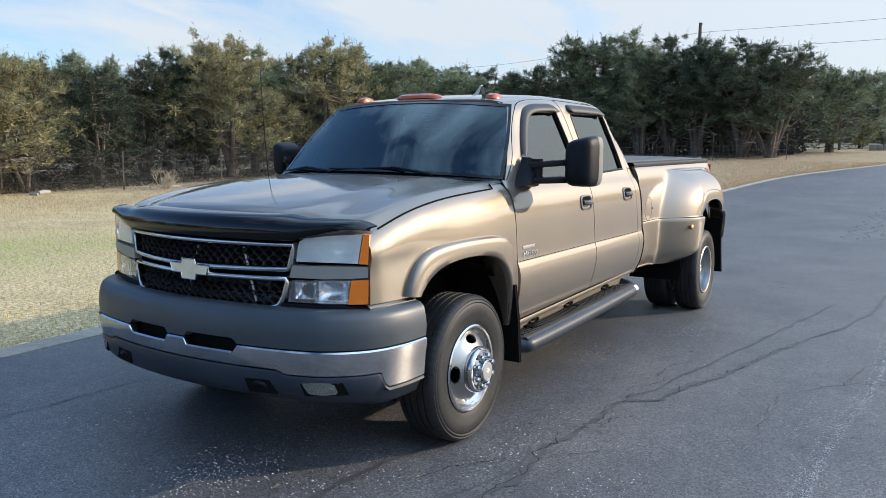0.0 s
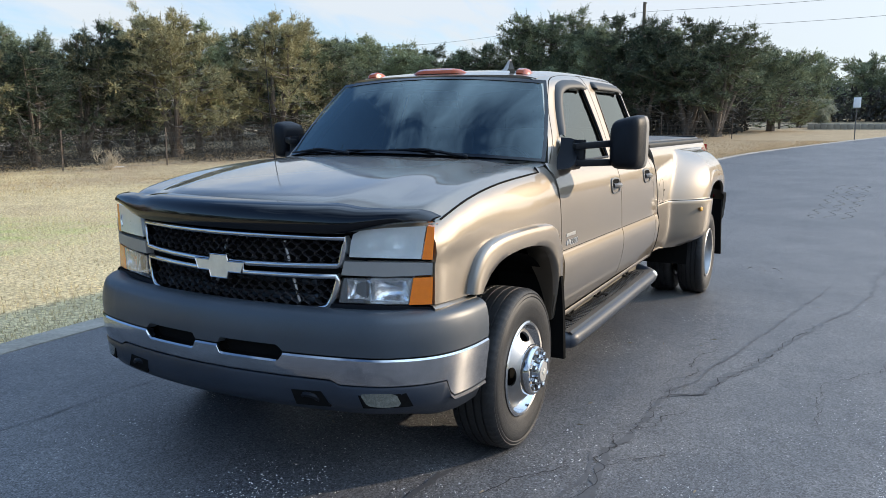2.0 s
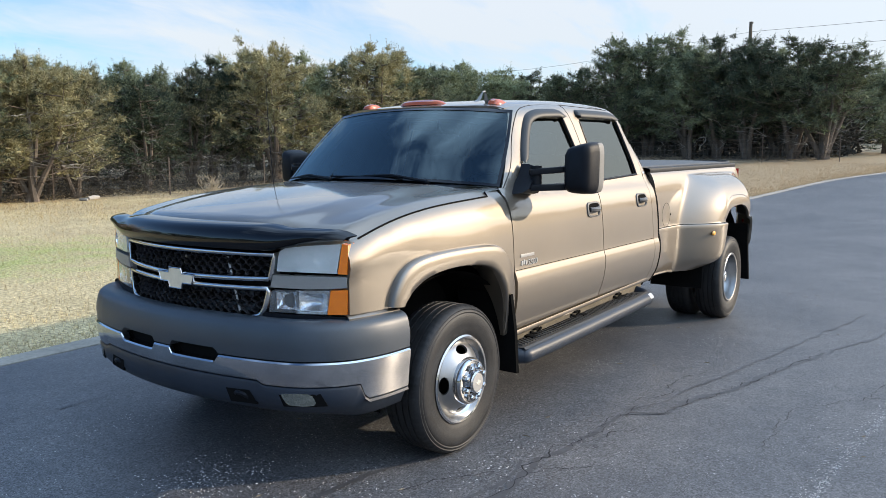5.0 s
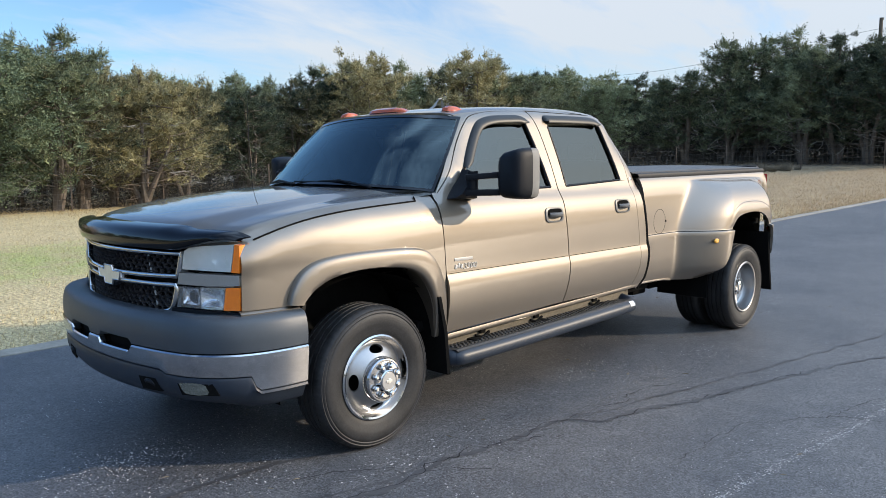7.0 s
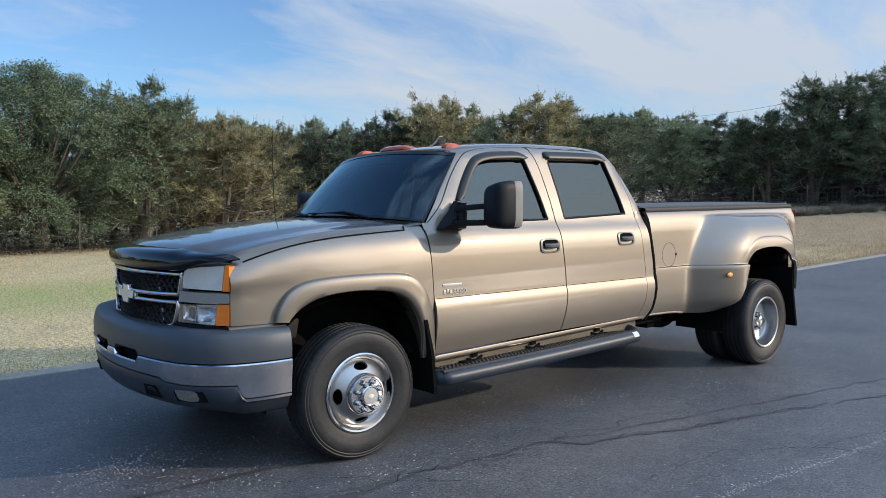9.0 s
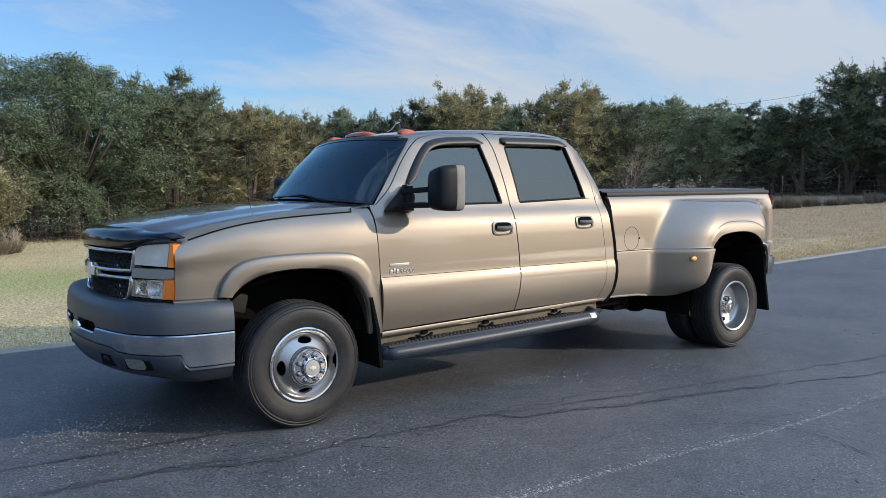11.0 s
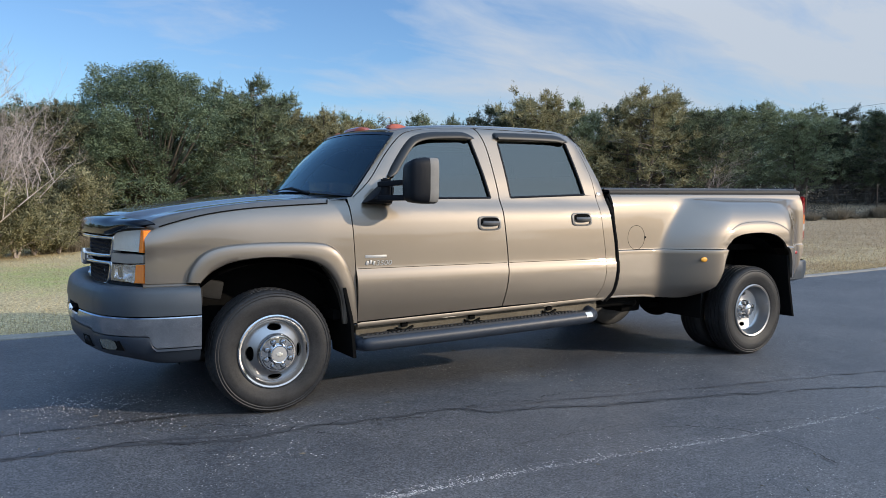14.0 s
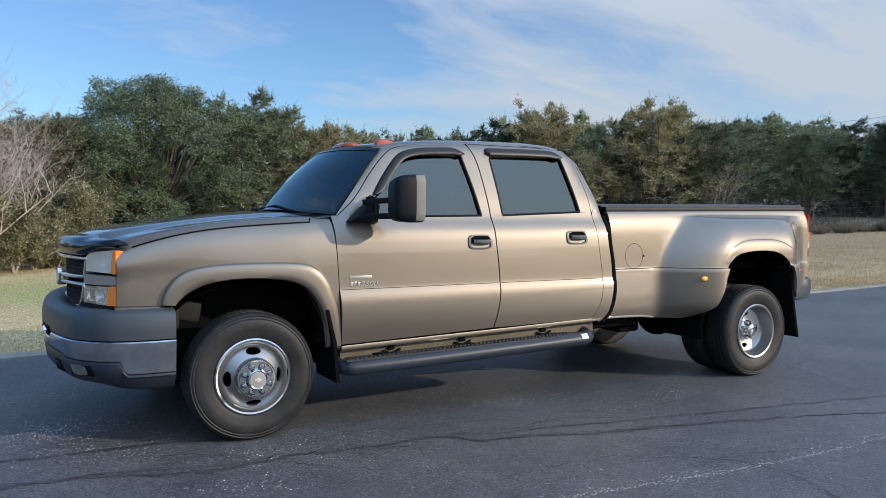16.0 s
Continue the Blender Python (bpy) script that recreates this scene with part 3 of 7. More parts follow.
def flecks(n, place, size, long_):
    vs, fs = [], []
    for i in range(n):
        x, y = place()
        a, s = rng.uniform(0, 6.28), size * rng.uniform(0.5, 1.6)
        dx, dy = math.cos(a) * s * long_, math.sin(a) * s * long_
        k = len(vs)
        z = ground_z(x)
        vs += [(x - dx, y - dy, z + 0.001), (x + dy * 0.5 / long_, y - dx * 0.5 / long_, z + 0.001), (x + dx, y + dy, z + 0.001), (x - dy * 0.5 / long_, y + dx * 0.5 / long_, z + 0.001), (x, y, z + 0.001 + s * 0.7)]
        fs += [(k, k + 1, k + 4), (k + 1, k + 2, k + 4), (k + 2, k + 3, k + 4), (k + 3, k, k + 4)]
    return vs, fs


def patchy(x0, x1, y0, y1):
    def place():
        while True:
            x, y = rng.uniform(x0, x1), rng.uniform(y0, y1)
            if noise.noise((x * 1.1, y * 1.6, 2)) + 0.5 * noise.noise((x * 4, y * 4, 7)) > rng.uniform(-0.05, 0.85):
                return x, y
    return place


chip_v, chip_f = flecks(6500, patchy(-3.6, 6, -4.2, 0.9), 0.0027, 1.2)
tagged(raw("gravel_chips", chip_v[:5 * 5200], chip_f[:4 * 5200], chip_mat, None), "tiny pale gravel chips scattered on the asphalt", "gravel", kind="stuff")
piles = [(-1.14, -0.2), (-0.98, -0.15), (-0.72, -0.87), (-0.95, -0.72), (-0.93, -0.1), (-1.0, -0.32), (-0.92, 0.87), (-0.42, -0.26), (-0.87, -0.31), (-1.28, -0.39), (-0.1, -1.22), (1.5, -0.35), (2.0, -0.9), (3.2, -1.25), (-0.3, -1.75)]


def in_piles():
    cx, cy = piles[int(rng.integers(len(piles)))]
    return cx + rng.normal(0, 0.16), cy + rng.normal(0, 0.1)


tagged(raw("gravel_drift", *flecks(1100, in_piles, 0.0036, 1.2), chip_mat, None), "small drifts of white gravel chips on the asphalt", "gravel", kind="stuff")
tagged(raw("straw_bits", *flecks(160, patchy(-3, 7, -4, 1.5), 0.006, 3.0), straw_mat, None), "bits of dry grass blown on the asphalt", "straw", kind="stuff")


def along_line():
    x = 0.0 + 4.6 * rng.random() ** 1.7 - 0.3 * rng.random()
    return x, -2.58 - 0.055 * x + 0.03 * math.sin(x * 2) + rng.normal(0, 0.014) + (0.06 if rng.random() < 0.2 else 0)


line_v, line_f = flecks(2600, along_line, 0.0029, 1.4)
tagged(raw("scrape_mark", line_v[:5 * 1700], line_f[:4 * 1700], chip_mat, None), "pale chalky scrape line on the asphalt", "scrape mark", kind="stuff")



def scuffs():
    x = rng.uniform(11.6, 17.8)
    lane = int(rng.integers(3))
    return x, -1.0 - 0.06 * x - 0.28 * lane + 0.07 * math.sin(x * 7 + lane) + rng.normal(0, 0.012)


tagged(raw("scuff_mark", *flecks(1500, scuffs, 0.009, 1.6), kerb_mat, None), "faint pale wavy scuff lines on the asphalt", "scuff mark", kind="stuff")

# short dry grass
gvs, gfs = [], []
for i in range(140000):
    u = rng.random()
    y = 2.6 + 19 * u ** 2.1
    x = rng.uniform(-9, 14) + (y * rng.uniform(-0.2, 0.9) if y > 5 else 0)
    if y < edge_y(x) + 0.14:
        continue
    h = rng.uniform(0.010, 0.028) * (1 + 0.07 * y)
    a, w = rng.uniform(0, 6.28), h * 0.16
    k = len(gvs)
    z = ground_z(x)
    lx, ly = rng.normal(0, 0.6) * h, rng.normal(0, 0.6) * h
    gvs += [(x - math.cos(a) * w, y - math.sin(a) * w, z - 0.01), (x + math.cos(a) * w, y + math.sin(a) * w, z - 0.01), (x + lx, y + ly, z + h)]
    gfs.append((k, k + 1, k + 2))
for i in range(70000):
    x = rng.uniform(12, 37)
    y = edge_y(x) + 0.15 + 13 * rng.random() ** 1.5
    h = rng.uniform(0.02, 0.055)
    a, w = rng.uniform(0, 6.28), h * 0.2
    k = len(gvs)
    z = ground_z(x)
    gvs += [(x - math.cos(a) * w, y - math.sin(a) * w, z - 0.01), (x + math.cos(a) * w, y + math.sin(a) * w, z - 0.01), (x + rng.normal(0, 0.6) * h, y + rng.normal(0, 0.6) * h, z + h)]
    gfs.append((k, k + 1, k + 2))
tagged(raw("grass", gvs, gfs, blade_mat, None), "short dry winter grass on the lawn", "grass", kind="stuff")


# ---- trees ----
def leaf_tri(vs, fs, p, d, length, width):
    side = Vector((rng.normal(), rng.normal(), rng.normal())).cross(d)
    side = side.normalized() * width if side.length > 1e-6 else Vector((width, 0, 0))
    k = len(vs)
    vs += [p - side, p + side, p + d * length]
    fs.append((k, k + 1, k + 2))


def limb(bm, p, d, length, r, bend=0.25, n=5, sides=6):
    pts, rad = [Vector(p)], [r]
    d = Vector(d).normalized()
    for i in range(n):
        d = (d + Vector((rng.normal(0, bend), rng.normal(0, bend), rng.normal(0, bend) + 0.06))).normalized()
        pts.append(pts[-1] + d * length / n)
        rad.append(r * (1 - 0.8 * (i + 1) / n))
    tube(bm, pts, rad, sides, caps=sides > 3)
    return pts


def juniper(seed, height, width, leaf, label, leaders=4, branches=88, plumes=9, per=15, leaf_size=0.056, skirt=0.12):
    """Several stems, rising limbs, and on each limb a few dense pads of feathery upright sprays with gaps between them."""
    global rng
    rng = np.random.default_rng(seed)
    tree = thing("juniper_tree", label, "tree", group="junipers behind the fence")
    bm = bmesh.new()
    vs, fs = [], []

    def plume(p, d, ln, size, k):
        for i in range(k):
            s = (i + rng.random()) / k
            fan = Vector((rng.normal(), rng.normal(), rng.normal()))
            dd = (d + fan * 0.38 + Vector((0, 0, 0.15))).normalized()
            leaf_tri(vs, fs, p + d * ln * s + fan * size * 0.55 * (1 - 0.65 * s), dd, size * rng.uniform(1.0, 2.0) * (1.15 - 0.4 * s), size * rng.uniform(0.14, 0.25) * (1.1 - 0.4 * s))

    def pad(c, out, r):
        """A clump: a shaded core of coarse twigs and a dome of sprays round it."""
        for _ in range(10):
            n = Vector((rng.normal(), rng.normal(), rng.normal() * 0.7)).normalized()
            leaf_tri(vs, fs, c - n * r * 0.5, n, r * rng.uniform(0.7, 1.0), r * rng.uniform(0.07, 0.14))
        for _ in range(plumes):
            d = (out * rng.uniform(0.1, 0.8) + Vector((rng.normal(0, 0.55), rng.normal(0, 0.55), rng.normal(0.45, 0.45)))).normalized()
            plume(c + d * r * rng.uniform(0.0, 0.45), d, r * rng.uniform(0.75, 1.35), leaf_size, per)

    tops = []
    for i in range(leaders):
        a = 6.28 * i / leaders + rng.uniform(-0.5, 0.5)
        r = 0 if i == 0 else width * rng.uniform(0.12, 0.3)
        h = height * (1 if i == 0 else rng.uniform(0.70, 0.96))
        tip = Vector((math.cos(a) * r, math.sin(a) * r, h))
        mid = Vector((math.cos(a) * r * 0.6 + rng.normal(0, 0.1), math.sin(a) * r * 0.6 + rng.normal(0, 0.1), h * 0.5))
        pts = [(rng.normal(0, 0.07), rng.normal(0, 0.07), -0.1), (mid * 0.35)[:], mid[:], ((mid + tip) / 2)[:], tip[:]]
        tube(bm, pts, [0.12, 0.095, 0.06, 0.03, 0.006], 7)
        tops.append((mid, tip))
        for _ in range(4):
            q = tip + Vector((rng.normal(0, 0.14), rng.normal(0, 0.14), rng.uniform(-0.6, -0.15)))
            plume(q, Vector((rng.normal(0, 0.16), rng.normal(0, 0.16), 1)).normalized(), rng.uniform(0.3, 0.5), leaf_size * 0.9, per * 3)
        for s in np.linspace(0.5, 0.96, 13):
            pad(mid.lerp(tip, (s - 0.45) / 0.55) + Vector((rng.normal(0, 0.12), rng.normal(0, 0.12), 0)) * (1.3 - s), Vector((rng.normal(0, 0.6), rng.normal(0, 0.6), 0.8)).normalized(), 0.34 * (1.38 - s))
    for i in range(branches):
        s = skirt + (0.97 - skirt) * ((i + rng.random()) / branches) ** 0.88
        mid, tip = tops[int(rng.integers(len(tops)))]
        h = height * s
        root = Vector((mid.x * h / mid.z, mid.y * h / mid.z, h)) if h < mid.z else mid.lerp(tip, min(1, (h - mid.z) / max(0.1, tip.z - mid.z)))
        a = rng.uniform(0, 6.28)
        ln = width * 0.5 * (1.14 - 0.93 * s ** 1.5) * rng.uniform(0.5, 1.15)
        out = Vector((math.cos(a), math.sin(a), 0))
        rise = rng.uniform(0.05, 0.5)
        pts = [root + out * ln * t + Vector((0, 0, ln * (0.1 * t + rise * t * t))) for t in (0, 0.35, 0.7, 1.0)]
        tube(bm, [p[:] for p in pts], [0.03, 0.02, 0.012, 0.004], 4, caps=False)
        for t in (0.5, 0.8, 1.04):
            side_v = Vector((-out.y, out.x, 0)) * rng.normal(0, 0.2)
            c = root + out * ln * t + side_v + Vector((0, 0, ln * (0.1 * t + rise * t * t) + rng.normal(0, 0.08)))
            pad(c, out, rng.uniform(0.2, 0.36) * (1.15 - 0.5 * s))
            if s > 0.45 and t > 0.7:
                plume(c, (out * 0.25 + Vector((rng.normal(0, 0.15), rng.normal(0, 0.15), 1))).normalized(), rng.uniform(0.3, 0.6), leaf_size * 0.9, per + 8)
    for i in range(9):
        a, h = rng.uniform(0, 6.28), height * rng.uniform(0.06, 0.3)
        limb(bm, (0, 0, h), (math.cos(a), math.sin(a), 0.15), width * rng.uniform(0.2, 0.42), 0.022, 0.35)
    part("trunk", bm, bark, tree)
    bm = bmesh.new()
    for i in range(26):
        a, h = rng.uniform(0, 6.28), rng.uniform(0.1, 0.65)
        r = width * 0.5 * (1.05 - 0.8 * h ** 1.7)
        p = Vector((math.cos(a) * r * 0.55, math.sin(a) * r * 0.55, h * height))
        for _ in range(3):
            limb(bm, p, (math.cos(a) + rng.normal(0, 0.5), math.sin(a) + rng.normal(0, 0.5), rng.normal(0.2, 0.5)), r * rng.uniform(0.3, 0.55), 0.008, 0.35, 3)
    tagged(part("deadwood", bm, dead_twig, tree), "bleached leafless twigs", kind="stuff")
    raw("crown", vs, fs, leaf, tree)
    return tree


def live_oak(seed, height, width, label):
    global rng
    rng = np.random.default_rng(seed)
    tree = thing("live_oak", label, "tree", group="oaks")
    bm = bmesh.new()
    vs, fs = [], []
    limbs = []
    tube(bm, [(0, 0, -0.1), (0.05, 0, 0.7), (0.1, 0.05, 1.4)], [0.26, 0.2, 0.17], 9)
    for i in range(175):
        z = rng.uniform(0.10, 0.93)
        rr = width * 0.5 * math.sqrt(max(0.05, 1 - ((z - 0.45) / 0.56) ** 2)) * rng.uniform(0.3, 0.95)
        a = rng.uniform(0, 6.28)
        c = Vector((math.cos(a) * rr, math.sin(a) * rr, z * height))
        if i % 3 == 0:
            limbs.append([(0.1, 0.05, 1.3), (c * 0.5 + Vector((0, 0, 0.5)))[:], c[:]])
        rad = rng.uniform(0.38, 0.68) * (1.1 - 0.35 * z)
        for _ in range(34):
            n = Vector((rng.normal(), rng.normal(), rng.normal() * 0.8 + 0.25)).normalized()
            p = c + n * rad * rng.uniform(0.55, 1.05)
            for _k in range(26):
                q = p + Vector((rng.normal(0, 0.075), rng.normal(0, 0.075), rng.normal(0, 0.07)))
                d = (n + Vector((rng.normal(0, 0.7), rng.normal(0, 0.7), rng.normal(0, 0.7)))).normalized()
                leaf_tri(vs, fs, q, d, rng.uniform(0.04, 0.068), rng.uniform(0.014, 0.024))
    part("trunk", bm, bark, tree)
    for pts in limbs:
        bm = bmesh.new()
        tube(bm, pts, [0.08, 0.035, 0.01], 5, caps=False)
        part("limb", bm, bark, tree)
    raw("crown", vs, fs, oak_leaf, tree)
    return tree


def bare_tree(seed, height, label, leafy=None, wood=None):
    global rng
    rng = np.random.default_rng(seed)
    tree = thing("bare_tree", label, "tree", group="leafless trees and brush")
    bm = bmesh.new()
    vs, fs = [], []

    def grow(p, d, length, r, depth):
        pts = limb(bm, p, d, length, r, 0.27, 4, 6 if depth > 1 else 3)
        if leafy and depth <= 1:
            for q in pts[1:]:
                for _ in range(7):
                    dd = Vector((rng.normal(), rng.normal(), rng.normal() + 0.4)).normalized()
                    leaf_tri(vs, fs, q + dd * rng.uniform(0, 0.16), dd, rng.uniform(0.05, 0.10), rng.uniform(0.009, 0.02))
        if depth:
            for _ in range(5 if depth > 1 else 7):
                s = pts[int(rng.integers(1, len(pts)))]
                dd = (Vector(d) + Vector((rng.normal(0, 0.58), rng.normal(0, 0.58), rng.normal(0.12, 0.4)))).normalized()
                grow(s, dd, length * rng.uniform(0.4, 0.66), max(0.0028, r * 0.48), depth - 1)

    for i in range(6):
        a = 6.28 * i / 6 + rng.uniform(-0.4, 0.4)
        grow(Vector((0, 0, -0.05)), Vector((math.cos(a) * 0.26, math.sin(a) * 0.26, 1)), height * rng.uniform(0.4, 0.62), 0.026, 3)
    part("trunk", bm, wood or (twig_mat if not leafy else bark), tree)
    if leafy:
        raw("crown", vs, fs, leafy, tree)
    return tree


def plant(model, x, y, scale, turn, wide=1.0):
    return copy_thing(model, Matrix.Translation((x, y, ground_z(x) - 0.03)) @ Matrix.Rotation(turn, 4, "Z") @ Matrix.Diagonal((scale * wide, scale * wide, scale, 1)))


models = [juniper(11, 5.6, 3.4, cedar_leaf, "olive green juniper with feathery spires behind the fence", 4),
          juniper(12, 5.4, 3.9, cedar_rust, "rusty olive juniper with a ragged crown behind the fence", 5),
          juniper(13, 6.0, 3.2, cedar_dark, "tall dark green juniper behind the fence", 3),
          juniper(14, 5.5, 4.2, cedar_dark, "broad dark juniper with bare lower limbs", 6, skirt=0.2)]
lite = [juniper(41, 5.5, 4.0, cedar_dark, "dark juniper deep in the wood", 4, 54, 7, 5, 0.13, 0.03), juniper(42, 5.5, 4.4, cedar_leaf, "olive juniper deep in the wood", 5, 54, 7, 5, 0.13, 0.03)]
# x, y, height
fence_row = [(15.9, 29.8, 5.1), (16.6, 28.2, 5.3), (19.4, 29.9, 5.1), (17.0, 24.2, 4.8), (18.3, 24.5, 5.25), (19.9, 24.4, 5.6), (19.7, 22.0, 5.9), (21.7, 22.8, 5.5), (24.3, 23.0, 5.3),
             (23.9, 20.5, 6.0), (25.4, 20.3, 5.45), (6.4, 21.6, 5.5), (7.4, 22.2, 5.1), (8.6, 22.9, 4.8), (10.0, 24.3, 4.7), (11.8, 25.7, 4.9), (13.3, 26.9, 4.85), (0.2, 20.6, 4.3), (14.6, 23.6, 4.3), (28.0, 21.5, 4.9), (6.2, 24.6, 5.0), (9.2, 21.8, 4.6), (11.4, 23.2, 4.5)]
far_row = [(37.0, 26.5, 5.7), (38.0, 25.0, 5.9), (40.7, 24.6, 5.4), (41.7, 22.8, 5.2), (40.9, 20.1, 4.8), (39.9, 17.7, 5.1), (40.9, 15.6, 6.7), (42.4, 14.4, 6.9), (40.3, 11.3, 5.7), (40.8, 9.8, 6.3),
           (40.2, 8.1, 5.75), (40.7, 5.9, 5.85), (40.0, 4.3, 5.3), (31.0, 22.8, 5.0), (34.0, 23.5, 5.2), (36.5, 21.5, 4.9), (43.0, 12.5, 6.2), (43.2, 7.2, 5.6)]
model_h = [5.6, 5.4, 6.0, 5.5]
pick = random.Random(3)
for row, dark in ((fence_row, False), (far_row, True)):
    for x, y, h in row:
        k = pick.choice((2, 3, 0) if dark else (0, 1, 1, 0, 2))
        plant(models[k], x, y, (1.03 if dark else 1.0) * h / model_h[k], pick.uniform(0, 6.28), pick.uniform(1.2, 1.45) if dark else pick.uniform(1.0, 1.3))
# second rank that closes the wood behind
for i in range(34):
    x = -7 + i * 1.5
    y = 28 + 1.8 * math.sin(i * 1.7) + (3 if x < 12 else 2.5) + max(0, 10 - abs(x - 14)) * 0.25 - max(0, x - 26) * 0.05
    plant(pick.choice(lite), x, y + pick.uniform(0, 3), pick.uniform(4.0, 4.8) / 5.5, pick.uniform(0, 6.28), 1.4)
for i in range(14):
    y = 27 - i * 1.9
    plant(pick.choice(lite), 45.5 + pick.uniform(-0.5, 2), y, pick.uniform(4.3, 5.0) / 5.5, pick.uniform(0, 6.28), 1.4)
# a rank further off beyond the gate
for i in range(13):
    plant(pick.choice(lite), 66 + pick.uniform(0, 7) - i * 0.3, 8 - i * 2.6 + pick.uniform(-0.8, 0.8), pick.uniform(4.6, 5.8) / 5.5, pick.uniform(0, 6.28), 1.5)
# unseen trees added on the viewer's side to darken the truck's reflections
for i in range(15):
    plant(pick.choice(lite), -60 + i * 8.6, -62 + pick.uniform(-5, 5), pick.uniform(4.8, 6.2) / 5.5, pick.uniform(0, 6.28), 2.1)
for i in range(15):
    a = radians(109 + i * 8.6)
    r = 23.0 + 2.0 * math.sin(i * 1.9 + 2.6)
    plant(pick.choice(lite), -3.5 + r * math.cos(a) * 1.15, r * math.sin(a), pick.uniform(4.2, 5.6) / 5.5, pick.uniform(0, 6.28), 1.7)
lite[0].matrix_basis = Matrix.Translation((48.5, 17.5, ground_z(48.5))) @ Matrix.Diagonal((1.2, 1.2, 0.9, 1))
lite[1].matrix_basis = Matrix.Translation((30.0, 29.0, ground_z(30.0))) @ Matrix.Diagonal((1.2, 1.2, 0.85, 1))
for m_, (x, y, h, w) in zip(models, ((1.0, 24.5, 4.6, 1.2), (-1.6, 22.5, 4.4, 1.2), (4.6, 25.5, 5.2, 1.2), (26.8, 19.4, 4.7, 1.2))):
    m_.matrix_basis = Matrix.Translation((x, y, ground_z(x) - 0.03)) @ Matrix.Diagonal((h / 5.6 * w, h / 5.6 * w, h / 5.6, 1))

oak = live_oak(21, 6.0, 6.0, "large live oak with a broad dark green crown behind the fence")
oak.matrix_basis = Matrix.Translation((3.3, 22.4, 0)) @ Matrix.Diagonal((1.22, 1.22, 0.97, 1))
plant(oak, 0.2, 25.0, 0.8, 2.0)
bare = bare_tree(31, 5.4, "leafless grey brush tree beside the lawn")
bare.matrix_basis = Matrix.Translation((-2.2, 12.9, 0))
plant(bare, -1.5, 14.2, 1.02, 1.0)
plant(bare, -3.2, 12.0, 1.1, 2.2)
plant(bare, 26.9, 19.2, 0.85, 4.0)
for x, y, k, turn in ((-2.7, 13.6, 1.0, 5.0), (-1.9, 13.4, 0.9, 3.3), (-3.8, 13.0, 1.15, 0.4), (-2.4, 14.8, 1.05, 2.7), (-3.4, 15.2, 1.1, 4.4), (-3.0, 12.7, 1.2, 1.9), (-4.2, 13.9, 1.25, 5.6), (-2.9, 14.2, 1.15, 3.9)):
    plant(bare, x, y, k, turn)
brush = bare_tree(32, 2.2, "grey green leafy brush at the lawn's edge", brush_leaf, twig_mat)
brush.matrix_basis = Matrix.Translation((-1.1, 13.6, 0))
plant(brush, -2.1, 12.7, 1.1, 1.5)
plant(brush, -0.2, 15.4, 1.0, 3.0)
plant(brush, -3.3, 13.6, 1.2, 3.6)
for x, y, k, turn in ((-1.5, 13.2, 0.7, 2.4), (-0.7, 14.3, 0.75, 0.7), (-2.6, 12.5, 0.65, 4.1), (-0.2, 14.6, 0.6, 5.2)):
    plant(brush, x, y, k, turn)
sap = bare_tree(33, 1.0, "small pale leafless shrub on the lawn before the fence", wood=straw_twig)
sap.matrix_basis = Matrix.Translation((14.4, 19.6, 0.05))
plant(sap, 0.9, 17.2, 0.8, 2.0)

# far woods that close the view
rng = np.random.default_rng(77)
fv, ff = [], []
for i in range(1000):
    a = rng.uniform(-0.9, 2.4)
    r = rng.uniform(84, 115)
    cx, cy, h = r * math.cos(a), r * math.sin(a), rng.uniform(3.5, 6.5)
    for _ in range(150):
        z = rng.random() ** 0.7 * h
        w = 2.3 * (1 - 0.75 * z / h)
        p = Vector((cx + rng.normal(0, w * 0.6), cy + rng.normal(0, w * 0.6), ground_z(min(cx, 75)) + z))
        d = Vector((rng.normal(), rng.normal(), rng.normal() + 0.5)).normalized()
        leaf_tri(fv, ff, p, d, rng.uniform(0.3, 0.7), rng.uniform(0.1, 0.2))
tagged(raw("far_woods", fv, ff, cedar_dark, None), "distant dark juniper woods beyond the fence", "woods", kind="stuff")

# tangle under the trees, its colour darkened for the shade there
uv, uf = [], []


def fence_y(x):
    return 20.2 + 1.4 * math.sin((x - 3) * 0.2) if x < 18 else 18.4 - (x - 18) * 0.5


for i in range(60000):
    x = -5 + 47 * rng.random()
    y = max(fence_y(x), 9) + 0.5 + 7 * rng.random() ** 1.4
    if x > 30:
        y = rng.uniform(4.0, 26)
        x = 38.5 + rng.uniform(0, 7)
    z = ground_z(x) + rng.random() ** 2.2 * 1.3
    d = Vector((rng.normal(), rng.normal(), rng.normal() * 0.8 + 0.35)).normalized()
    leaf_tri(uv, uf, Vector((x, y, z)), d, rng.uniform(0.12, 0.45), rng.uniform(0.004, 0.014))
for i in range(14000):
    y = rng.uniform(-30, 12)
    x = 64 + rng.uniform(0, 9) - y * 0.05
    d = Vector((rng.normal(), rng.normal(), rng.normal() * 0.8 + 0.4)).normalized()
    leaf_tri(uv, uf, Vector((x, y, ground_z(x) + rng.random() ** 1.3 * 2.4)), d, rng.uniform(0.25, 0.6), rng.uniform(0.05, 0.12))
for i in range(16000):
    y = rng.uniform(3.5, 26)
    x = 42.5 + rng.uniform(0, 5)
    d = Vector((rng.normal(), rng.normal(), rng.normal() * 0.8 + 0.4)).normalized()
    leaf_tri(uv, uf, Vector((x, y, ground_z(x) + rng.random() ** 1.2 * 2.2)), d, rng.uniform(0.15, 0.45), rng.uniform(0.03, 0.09))
